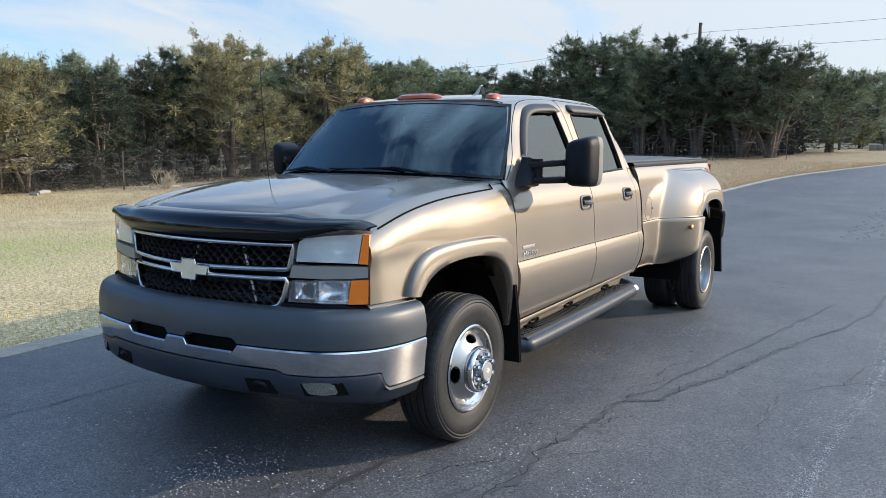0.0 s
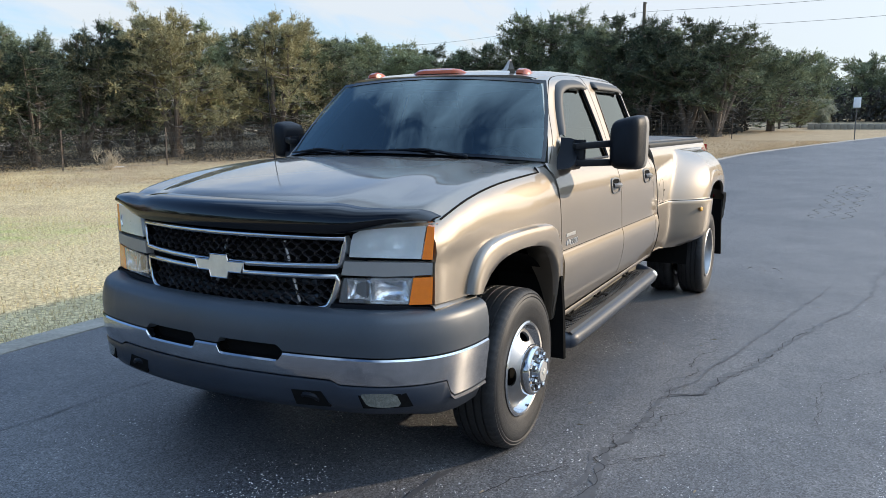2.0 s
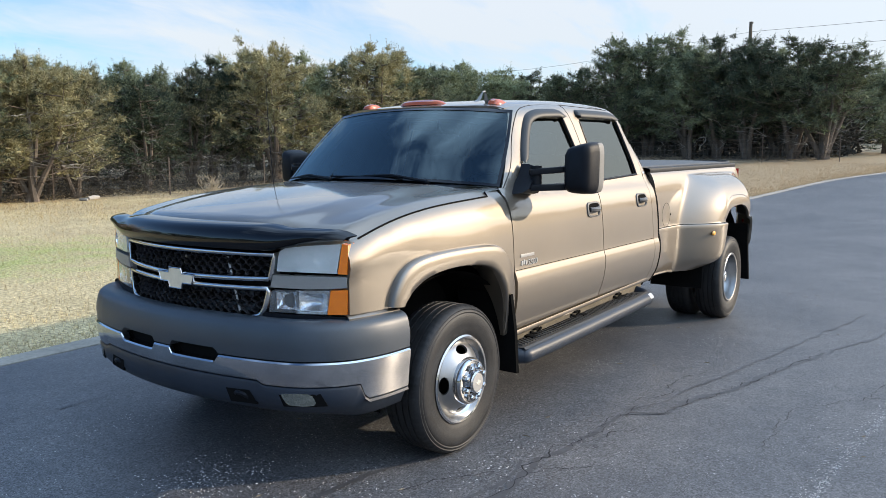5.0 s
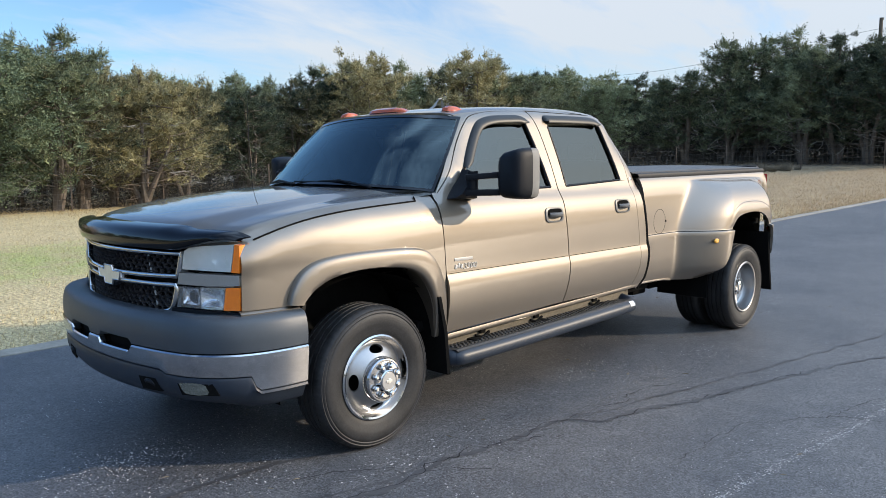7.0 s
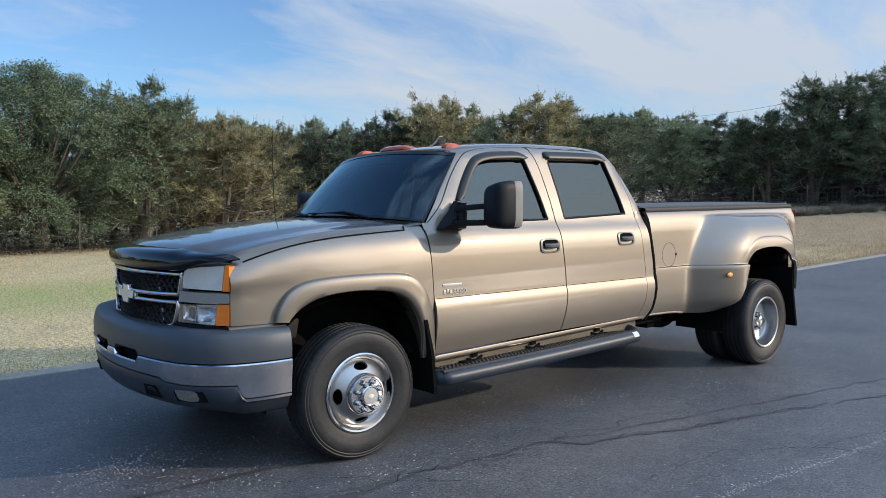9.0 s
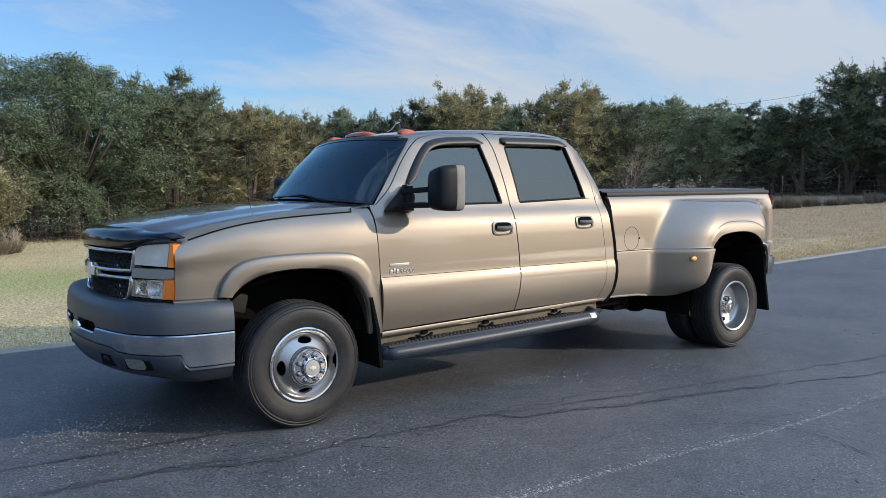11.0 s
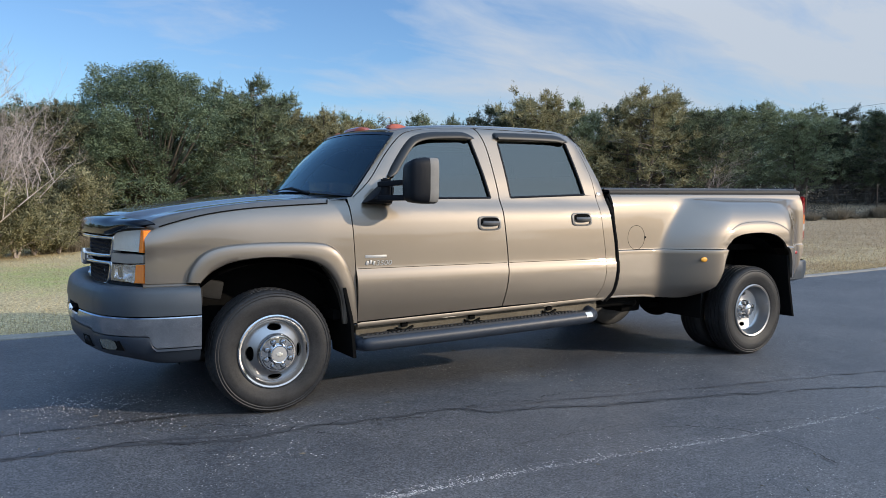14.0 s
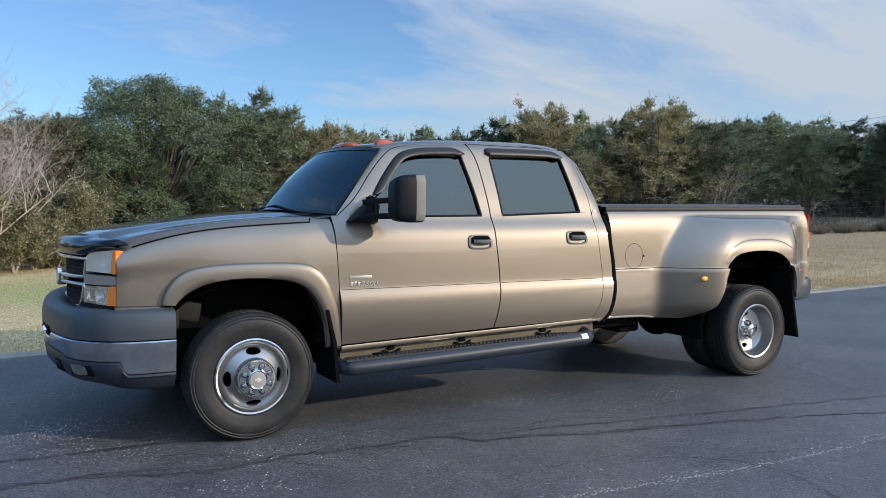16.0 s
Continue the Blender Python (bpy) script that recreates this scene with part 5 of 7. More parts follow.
# back of the cab with its window
bm = bmesh.new()
loft(bm, [[(2.60 + 0.0 * y, y * 0.62, 1.86), (2.66, y * 0.70, 1.72), (2.74, y * 0.84, 1.40), (2.76, y * 0.90, 1.30), (2.76, y * 0.92, 0.55)] for y in np.linspace(-1, 1, 9)])
part("cab_back", bm, paint, truck)


# ---- truck: nose ----
def fascia(off=0.0):
    return lambda y, z: (nose_x(y) - off, y, z)


def mir(pts, s):
    return [(-s * y, z) for y, z in pts]  # outlines are given for the driver's side, at y < 0


bumper_plan = curve([(-0.44, -0.985), (-0.57, -0.983), (-0.69, -0.963), (-0.79, -0.922), (-0.875, -0.85), (-0.945, -0.75), (-0.986, -0.63)], 5)[:-1]
bumper_plan += [(-1.066 + 0.2 * y * y, y) for y in np.linspace(-0.63, 0.63, 85)]
bumper_plan += [(x, -y) for x, y in bumper_plan[:30][::-1]]
bump_n = []
for i, (x, y) in enumerate(bumper_plan):
    p, q = bumper_plan[max(i - 1, 0)], bumper_plan[min(i + 1, len(bumper_plan) - 1)]
    d = Vector((q[0] - p[0], q[1] - p[1])).normalized()
    bump_n.append((-d.y, d.x))


def slot(y):
    a = abs(y)
    return ramp01(a, 0.062, 0.078) * (1 - ramp01(a, 0.352, 0.372))


def bump_loft(name, section, material, label):
    bm = bmesh.new()
    loft(bm, [[(x + nx * o, y + ny * o, z) for o, z in section(x, y)] for (x, y), (nx, ny) in zip(bumper_plan, bump_n)])
    return part(name, bm, material, bumper, label, 40)


def chrome_bottom(x, y):
    z = 0.545 - 0.016 * ramp01(abs(y), 0.57, 0.61)
    return z - 0.072 * ramp01(x, -0.735, -0.70)


bm = bmesh.new()
loft(bm, [[(x + nx * o, y + ny * o, z) for o, z in ((-0.16, 0.785), (-0.10, 0.812), (-0.05, 0.813), (-0.026, 0.806), (-0.010, 0.792), (-0.002, 0.772), (0.006, 0.735), (0.009, 0.70), (0.006, 0.648 + 0.024 * slot(y)), (-0.04, 0.645 + 0.024 * slot(y)))]
          for (x, y), (nx, ny) in zip(bumper_plan, bump_n)])
bumper = part("front_bumper", bm, grey_plastic, truck, "charcoal plastic bumper pad over a chrome bar", 40)
bump_loft("chrome_bar", lambda x, y: ((-0.05, 0.638 - 0.03 * slot(y)), (0.004, 0.641 - 0.03 * slot(y)), (0.011, 0.634 - 0.03 * slot(y)), (0.010, 0.60), (0.004, 0.56),
                                      (-0.004, chrome_bottom(x, y) + 0.004), (-0.03, chrome_bottom(x, y))), dull_chrome, "scuffed chrome bumper bar")
bump_loft("valance", lambda x, y: ((-0.03, chrome_bottom(x, y)), (-0.006, chrome_bottom(x, y) - 0.003), (-0.002, chrome_bottom(x, y) - 0.015), (-0.016, 0.45), (-0.05, 0.405 - 0.03 * ramp01(x, -0.9, -0.6)),
                                   (-0.10, 0.388 - 0.037 * ramp01(x, -0.95, -0.6)), (-0.2, 0.40)), valance_mat, "dark plastic lower valance")
bump_loft("slot_backing", lambda x, y: ((-0.05, 0.69), (-0.05, 0.59)), black, "dark opening")


def valance_f(off, slope=0.12):
    def f(y, z):
        x = float(np.interp(-abs(y), [p[1] for p in bumper_plan[:60]], [p[0] for p in bumper_plan[:60]]))
        return (x + 0.012 + (0.50 - z) * slope + off, y, z)
    return f


for s in (-1, 1):
    panel("fog_lamp", [mir([(-0.694, 0.500), (-0.76, 0.5045), (-0.80, 0.503), (-0.816, 0.494), (-0.826, 0.462), (-0.818, 0.450), (-0.78, 0.4455), (-0.724, 0.449), (-0.708, 0.458), (-0.690, 0.490)], -s)], valance_f(-0.008), fog_glass, bumper, "clear fog lamp", 0.03, (0.03, 0.03), True)
    # flat black panels paint the shade of the lamp recess and tow opening
    panel("fog_recess", [mir([(-0.672, 0.508), (-0.84, 0.513), (-0.862, 0.446), (-0.695, 0.44)], -s)], valance_f(-0.006), black, bumper, "", 0.01, (0.05, 0.05), True)
    panel("tow_opening", [mir([(-0.40, 0.492), (-0.53, 0.497), (-0.565, 0.435), (-0.42, 0.43)], -s)], valance_f(-0.005), black, bumper, "black panel for the shade in the tow hook opening", 0.01, (0.05, 0.05), True)
    bm = bmesh.new()
    tube(bm, curve([(-0.99, s * 0.43, 0.45), (-1.012, s * 0.455, 0.476), (-1.008, s * 0.495, 0.474), (-0.985, s * 0.52, 0.45)], 4), 0.011, 6)
    part("tow_hook", bm, plastic, bumper, "steel tow hook")

# grille
bm = bmesh.new()


def bar_on_face(bm, pts, w, depth, off, closed=False, proud=0.0):
    """A rounded strip that follows points (y, z) on the nose."""
    c = [Vector((y, z)) for y, z in pts]
    n = len(c)
    rows = []
    for i in range(n):
        p, q = (c[(i - 1) % n], c[(i + 1) % n]) if closed else (c[max(i - 1, 0)], c[min(i + 1, n - 1)])
        d = (q - p).normalized()
        nn = Vector((-d.y, d.x)) * w * 0.5
        row = []
        for a, o in ((-1, off - depth), (-1, off - 0.012), (-0.8, off - 0.005), (-0.4, off - 0.001), (0.0, off), (0.4, off - 0.001), (0.8, off - 0.005), (1, off - 0.012), (1, off - depth)):
            yy, zz = c[i].x + nn.x * a, c[i].y + nn.y * a
            row.append((nose_x(yy) - o - proud * max(0.0, 1 - (yy / 0.56) ** 2), yy, zz))
        rows.append(row)
    if closed:
        rows.append(rows[0])
    loft(bm, rows)


def half(pts):
    return pts + [(-y, z) for y, z in pts[::-1]]


upper_ring = half([(-0.02, 1.088), (-0.15, 1.088), (-0.30, 1.088), (-0.44, 1.087), (-0.556, 1.086), (-0.553, 1.06), (-0.538, 0.99), (-0.53, 0.976), (-0.42, 0.973), (-0.30, 0.971), (-0.15, 0.969), (-0.02, 0.968)])
lower_ring = half([(-0.02, 0.929), (-0.15, 0.929), (-0.3, 0.93), (-0.42, 0.93), (-0.52, 0.931), (-0.527, 0.915), (-0.512, 0.86)] + curve([(-0.503, 0.835), (-0.482, 0.808), (-0.43, 0.795)], 4) + [(-0.34, 0.79), (-0.25, 0.786), (-0.13, 0.784), (-0.02, 0.783)])
bar_on_face(bm, upper_ring, 0.024, 0.07, 0.002, True, 0.03)
bar_on_face(bm, lower_ring, 0.024, 0.07, 0.002, True, 0.03)
grille = part("grille", bm, chrome, truck, "chrome grille frame with a black honeycomb", 40)
comb_mat = mat("glossy black grille plastic", (0.03, 0.03, 0.033), 0.28, var=0.2)
for z0, z1, half_w in ((0.982, 1.082, 0.545), (0.79, 0.926, 0.515)):
    pw, ph, v = 0.052, 0.0245, 0.0105
    hh = ph - v / 2
    bm = bmesh.new()
    for r in range(-1, 8):
        z = z0 + 0.012 + r * ph
        for c in range(-12, 13):
            y = c * pw + (pw / 2 if r % 2 else 0)
            for p, q in (((y + pw / 2, z - v / 2), (y + pw / 2, z + v / 2)), ((y, z + hh), (y + pw / 2, z + v / 2)), ((y, z + hh), (y - pw / 2, z + v / 2))):
                inside = max(abs(p[0]), abs(q[0])) < half_w and min(p[1], q[1]) > z0 - 0.012 and max(p[1], q[1]) < z1 + 0.012
                if inside and (z0 > 0.9 or min(p[1], q[1]) > 0.80 or max(abs(p[0]), abs(q[0])) < 0.44):
                    bar_on_face(bm, [p, q], 0.0045, 0.02, -0.022)
    part("honeycomb", bm, comb_mat, grille, "black honeycomb mesh", 40)
panel("grille_backing", [half([(-0.02, 1.085), (-0.55, 1.085), (-0.52, 0.85), (-0.45, 0.79), (-0.02, 0.785)])], fascia(-0.075), black, grille, "", 0, (0.2, 0.2), True)
panel("slot_bars", [half([(-0.14, 0.962), (-0.53, 0.964), (-0.53, 0.940), (-0.14, 0.938)])], fascia(-0.03), black, grille, "dark slots between the bars", 0, (0.2, 0.2), True)
for z, tilt in ((0.83, 0.0), (0.90, 0.0)):
    bm = bmesh.new()
    tube(bm, [(-0.85, -0.42, z), (-0.86, 0, z - 0.01), (-0.85, 0.42, z)], 0.02, 8)
    part("cooler_pipe", bm, grey_plastic, grille)
for y0, z0, y1, z1 in ((-0.27, 1.06, -0.34, 0.81), (0.03, 1.06, 0.12, 0.82)):
    bm = bmesh.new()
    tube(bm, [(-0.885, y0, z0), (-0.88, y1, z1)], 0.009, 6)
    part("brace", bm, steel, grille, "bright diagonal brace behind the mesh")
# emblem: a plain cross shape
cross = [(-0.045, 0.995), (0.045, 0.995), (0.052, 0.97), (0.135, 0.97), (0.118, 0.926), (0.052, 0.926), (0.045, 0.898), (-0.045, 0.898), (-0.052, 0.926), (-0.118, 0.926), (-0.135, 0.97), (-0.052, 0.97)]
panel("emblem", [cross], fascia(0.034), emblem_mat, grille, "pale gold cross-shaped emblem", 0.03, (0.05, 0.05), True)
bm = bmesh.new()
bar_on_face(bm, cross, 0.010, 0.05, 0.037, True)
part("emblem_rim", bm, chrome, grille, "chrome emblem rim")

# lamps
def bowl(bm, x, y, z, ry, rz):
    """A concave reflector that opens towards the nose, with a small bulb in it."""
    rows = []
    for k, d in ((1.0, 0.0), (0.96, 0.004), (0.8, 0.014), (0.55, 0.024), (0.25, 0.03), (0.01, 0.031)):
        rows.append([(x + d, y + ry * k * math.cos(a), z + rz * k * math.sin(a)) for a in np.linspace(0, 2 * math.pi, 24, endpoint=False)])
    loft(bm, rows, closed=True)
    bmesh.ops.create_uvsphere(bm, u_segments=10, v_segments=6, radius=0.007, matrix=Matrix.Translation((x + 0.02, y, z)))


for s in (-1, 1):
    housing = [(-0.60, 1.116), (-0.58, 1.08), (-0.565, 1.008), (-0.87, 1.004), (-0.875, 1.148)]
    lamp = panel("headlamp", [mir(housing, -s)], fascia(-0.06), reflector, truck, "hazy clear headlamp with an amber corner", 0, (0.03, 0.03), True)
    panel("lens", [mir([(-0.583, 1.075), (-0.592, 1.104), (-0.618, 1.119), (-0.70, 1.131), (-0.862, 1.144), (-0.842, 1.014), (-0.575, 1.014)], -s)], fascia(0.004), mat("hazed lamp lens", (0.9, 0.98, 0.97), 0.1, var=0.06, big=14, fine=50, trans=0.5, coat=0.8) if s < 0 else bpy.data.materials["hazed lamp lens"], lamp, "hazed clear lens", 0.05, (0.05, 0.05), True)
    panel("corner_marker", [mir([(-0.866, 1.144), (-0.846, 1.012), (-0.884, 1.011), (-0.889, 1.10), (-0.890, 1.140)], -s)], fascia(0.004), amber, lamp, "amber corner lens", 0.05, (0.03, 0.03), True)
    bm = bmesh.new()
    for yy, rr in ((-0.655, 0.045), (-0.77, 0.05)):
        bowl(bm, nose_x(yy) + 0.014, s * abs(yy), 1.068, rr * 1.15, rr)
    part("bulb_bowl", bm, bowl_mat, lamp)
    panel("filler_bar", [mir([(-0.557, 0.995), (-0.543, 0.94), (-0.72, 0.94), (-0.884, 0.952), (-0.885, 0.999)], -s)], fascia(0.006), bar_plastic, truck, "grey plastic bar between the lamps", 0.05, (0.05, 0.05), True)
    low = panel("turn_lamp", [mir([(-0.552, 0.93), (-0.53, 0.824), (-0.87, 0.83), (-0.87, 0.944)], -s)], fascia(-0.06), reflector, truck, "clear lower lamp with an amber end", 0, (0.03, 0.03), True)
    panel("lens", [mir([(-0.553, 0.928), (-0.531, 0.828), (-0.796, 0.831), (-0.812, 0.937)], -s)], fascia(0.003), mat("clear lamp lens", (0.97, 0.99, 1.0), 0.04, var=0.03, big=9, fine=40, trans=0.9, coat=0.6) if s < 0 else bpy.data.materials["clear lamp lens"], low, "clear lens", 0.045, (0.05, 0.05), True)
    panel("amber_end", [mir([(-0.816, 0.938), (-0.800, 0.829), (-0.883, 0.834), (-0.886, 0.943)], -s)], fascia(0.004), amber, low, "amber end lens", 0.045, (0.03, 0.03), True)
    bm = bmesh.new()
    for ya, yb, flutes, deep in ((0.558, 0.655, 5, 0.03), (0.665, 0.79, 0, 0.022)):
        rows = []
        for k in range(31):
            u = k / 30
            y = ya + (yb - ya) * u
            dip = deep * (1 - (2 * u - 1) ** 2) + (0.005 * abs(math.sin(math.pi * flutes * u)) if flutes else 0)
            rows.append([(nose_x(y) + 0.016 + dip * (1 - (2 * w - 1) ** 2), s * y, 0.843 + 0.078 * w) for w in np.linspace(0, 1, 9)])
        loft(bm, rows)
    part("bulb_bowl", bm, bowl_mat, low)
    bm = bmesh.new()
    loft(bm, [[(nose_x(y) + o, s * y, z) for z in (1.16, 1.0, 0.82)] for y, o in ((0.55, 0.075), (0.72, 0.085), (0.825, 0.09))])
    part("lamp_surround", bm, black, truck)
    bm = bmesh.new()
    loft(bm, [[(nose_x(y) - 0.006 if k else nose_x(y) + 0.1, s * y, z) for k, z in ((0, 0.825), (1, 0.822), (1, 0.80), (0, 0.78))] for y in np.linspace(0.5, 0.885, 8)])
    part("filler_strip", bm, plastic, truck)

# hood deflector: a shell over the hood's lip, raised at its ends
bm = bmesh.new()
rows = []
for y in np.linspace(-0.882, 0.882, 62):
    a = abs(y)
    bot = 1.102 + 0.054 * ramp01(a, 0.50, 0.82)
    top = 1.219 - 0.012 * ramp01(a, 0.45, 0.62) - 0.004 * ramp01(a, 0.7, 0.88)
    if a > 0.84:
        top -= 0.6 * (a - 0.84)
    x = nose_x(y) + 0.9 * max(0, a - 0.80) ** 1.4
    back = 0.09 - 0.05 * ramp01(a, 0.5, 0.66)
    h = top - bot
    rows.append([(x - 0.012, y, bot), (x - 0.034, y, bot + 0.006), (x - 0.042, y, bot + 0.24 * h), (x - 0.041, y, bot + 0.46 * h), (x - 0.034, y, bot + 0.66 * h), (x - 0.018, y, bot + 0.82 * h),
                 (x + 0.25 * back, y, bot + 0.94 * h), (x + back * 0.8, y, top - 0.002), (x + back, y, top), (x + back, y, top - 0.005), (x, y, bot + 0.6 * h), (x - 0.012, y, bot + 0.3 * h), (x - 0.006, y, bot)])
loft(bm, rows)
part("hood_deflector", bm, acrylic, truck, "glossy black acrylic hood deflector", 50)

# painted corners beside the cowl
for s in (-1, 1):
    bm = bmesh.new()
    loft(bm, [[(x, s * 0.66, 1.318 + (x - 0.38) * 0.13), (x, s * 0.76, 1.322 + (x - 0.38) * 0.13), (x, s * 0.83, 1.322 + (x - 0.38) * 0.13), (x, s * (fender_h(x, 1.32) - 0.002), 1.318 + (x - 0.38) * 0.1)] for x in (0.39, 0.44, 0.49, 0.54)])
    part("cowl_corner", bm, paint, truck)

# cowl, wipers
bm = bmesh.new()
loft(bm, [[(0.27 + 0.10 * (y / 0.87) ** 2, y, 1.325), (0.40 + 0.02 * (y / 0.87) ** 2, y, 1.345), (0.42 + 0.16 * (y / 0.86) ** 2, y, 1.372 - 0.03 * (y / 0.86) ** 2)] for y in np.linspace(-0.66, 0.66, 16)])
part("cowl", bm, plastic, truck, "black plastic cowl")
for y0, y1 in ((-0.45, 0.02), (0.30, 0.76)):
    bm = bmesh.new()
    a = Vector(screen_f(y0 / 0.85, 0.0)) + Vector((-0.03, 0, 0.002))
    b = Vector(screen_f(y1 / 0.85, 0.025)) + Vector((-0.02, 0, 0.008))
    tube(bm, [a[:], ((a + b) / 2 + Vector((-0.02, 0, 0.022)))[:], b[:]], [0.010, 0.008, 0.005], 6)
    c, d = Vector(screen_f((y1 + 0.30) / 0.85 if y1 < 0.5 else 0.97, 0.012)), Vector(screen_f((y1 - 0.28) / 0.85, 0.02))
    tube(bm, [(c + Vector((-0.012, 0, 0.012)))[:], (d + Vector((-0.012, 0, 0.012)))[:]], 0.0055, 5)
    bmesh.ops.create_uvsphere(bm, u_segments=10, v_segments=6, radius=0.015, matrix=Matrix.Translation(a))
    part("wiper", bm, plastic, truck, "black wiper arm and blade")

# roof lamps and aerial
for y0, y1, x in ((-0.18, 0.20, 0.985), (0.48, 0.565, 1.05), (-0.565, -0.48, 1.05)):
    bm = bmesh.new()
    n = 9
    rows = []
    for k in range(n):
        t = k / (n - 1)
        y = y0 + (y1 - y0) * t
        f_ = max(0.12, 1 - (2 * t - 1) ** 6)
        z = roof_z(x) - 0.022 * (y / 0.6) ** 2 - 0.88 * max(0, abs(y) - 0.5) ** 2
        rows.append([(x + dx * f_, y, z + dz * f_ - 0.006) for dx, dz in ((-0.06, 0.0), (-0.048, 0.02), (-0.015, 0.034), (0.04, 0.032), (0.105, 0.012), (0.12, 0.0))])
    vs = loft(bm, rows)
    bm.faces.new(vs[0])
    bm.faces.new(vs[-1])
    part("roof_lamp", bm, amber_dark, truck, "orange roof marker lamp")
bm = bmesh.new()
zb = roof_z(1.07) - 0.012
loft(bm, [[(0.95, -0.436 + dy, zb), (0.985, -0.436 + dy * 0.8, zb + 0.016), (1.030, -0.434 + dy * 0.3, zb + 0.070 * k), (1.058, -0.434 + dy * 0.3, zb + 0.076 * k), (1.07, -0.436 + dy * 0.8, zb + 0.018), (1.09, -0.436 + dy, zb)] for dy, k in ((-0.02, 0.9), (-0.006, 1.0), (0.006, 1.0), (0.02, 0.9))])
part("roof_aerial", bm, mat("beige aerial plastic", (0.3, 0.28, 0.25), 0.45, var=0.1), truck, "small pale roof aerial fin")

# ---- truck: sides ----
fd = [o for o in truck.children if o.name.startswith("front_door")]
rd = [o for o in truck.children if o.name.startswith("rear_door")]
for s, fdoor, rdoor in ((-1, fd[0], rd[0]), (1, fd[1], rd[1])):
    for parent, hx, hz in ((fdoor, 1.605, 1.165), (rdoor, 2.462, 1.188)):
        w = cab_h(hx, hz)
        bm = bmesh.new()
        ring_pts = [(0.099 * math.copysign(abs(math.cos(a)) ** 0.45, math.cos(a)), 0.051 * math.copysign(abs(math.sin(a)) ** 0.5, math.sin(a))) for a in np.linspace(0, 2 * math.pi, 28, endpoint=False)]
        loft(bm, [[(hx + x * k, s * (cab_h(hx + x * k, hz + z * k) + o), hz + z * k) for x, z in ring_pts] for k, o in ((1.0, -0.002), (0.98, 0.008), (0.82, 0.009), (0.74, -0.01))], closed=True)
        part("handle_bezel", bm, handle_grey, parent, "grey handle surround")
        bm = bmesh.new()
        vs = loft(bm, [[(hx + x * k, s * (w + o), hz + z * k) for x, z in ring_pts] for k, o in ((0.78, 0.002), (0.6, -0.0), (0.02, -0.0))], closed=True)
        part("handle_recess", bm, black, parent)
        bm = bmesh.new()
        tube(bm, curve([(hx - 0.055, s * (w + 0.004), hz), (hx - 0.02, s * (w + 0.022), hz), (hx + 0.03, s * (w + 0.024), hz), (hx + 0.072, s * (w + 0.006), hz)], 4), 0.017, 8)
        part("door_handle", bm, handle_grey, parent, "grey pull handle")
    # window visors
    for parent, path, lo in ((fdoor, curve([(0.845, 1.49), (0.93, 1.60), (1.05, 1.735), (1.13, 1.785), (1.25, 1.812), (1.40, 1.822), (1.53, 1.824), (1.60, 1.79)], 5), 0.047), (rdoor, curve([(1.785, 1.80), (1.80, 1.832), (1.90, 1.838), (2.2, 1.842), (2.40, 1.838), (2.48, 1.80)], 5), 0.05)):
        bm = bmesh.new()
        rows = []
        for i, (x, z) in enumerate(path):
            p, q = path[max(i - 1, 0)], path[min(i + 1, len(path) - 1)]
            d = Vector((q[0] - p[0], q[1] - p[1])).normalized()
            n = Vector((d.y, -d.x)) * lo * min(1, 0.35 + i * 0.25, 0.2 + (len(path) - 1 - i) * 0.25)
            row = []
            for w, o in ((-0.1, 0.0), (0.0, 0.016), (0.35, 0.026), (0.8, 0.028), (1.0, 0.022), (1.0, 0.018), (0.4, 0.018)):
                xx, zz = x + n.x * w, z + n.y * w
                row.append((xx, s * (cab_h(xx, min(zz, roof_z(xx) - 0.042)) + o), zz))
            rows.append(row)
        loft(bm, rows)
        part("window_visor", bm, smoke, parent, "smoked plastic window visor", 60)
    # window rubbers
    for parent, pts in ((fdoor, [(0.80, 1.336), (1.656, 1.346)]), (fdoor, [(1.658, 1.346), (1.62, 1.56), (1.572, 1.777)]), (rdoor, [(1.838, 1.349), (2.548, 1.377)]), (rdoor, [(2.548, 1.377), (2.51, 1.60), (2.468, 1.78)]), (rdoor, [(1.838, 1.349), (1.828, 1.56), (1.812, 1.76)])):
        bm = bmesh.new()
        tube(bm, [(x, s * (cab_h(x, z) - 0.004), z) for x, z in curve(pts, 5)], 0.0095, 6)
        part("window_rubber", bm, plastic, parent)
    # towing mirror; the passenger's one is pushed in
    my, mw, mh, mz = (1.205, 0.091, 0.143, 1.447) if s < 0 else (1.14, 0.066, 0.118, 1.435)
    bm = bmesh.new()
    rows = []
    for x, k in ((0.798, 0.50), (0.808, 0.76), (0.831, 0.90), (0.871, 0.975), (0.914, 1.01), (0.968, 1.01), (0.986, 0.99), (0.989, 0.93), (0.973, 0.90)):
        row = []
        for a in np.linspace(0, 2 * math.pi, 28, endpoint=False):
            c, si = math.cos(a), math.sin(a)
            yy = mw * math.copysign(abs(c) ** 0.42, c) * k
            zz = mh * math.copysign(abs(si) ** 0.42, si) * (0.35 + 0.65 * k)
            row.append((x, s * (my + yy), mz + zz + 0.02 * (yy / mw) * (1 if zz > 0 else 0)))
        rows.append(row)
    vs = loft(bm, rows, closed=True)
    bm.faces.new(vs[0])
    mirror = part("towing_mirror", bm, plastic, truck, "large black extending towing mirror", 40)
    # pale strip that paints the sun on the mirror's outer edge
    bm = bmesh.new()
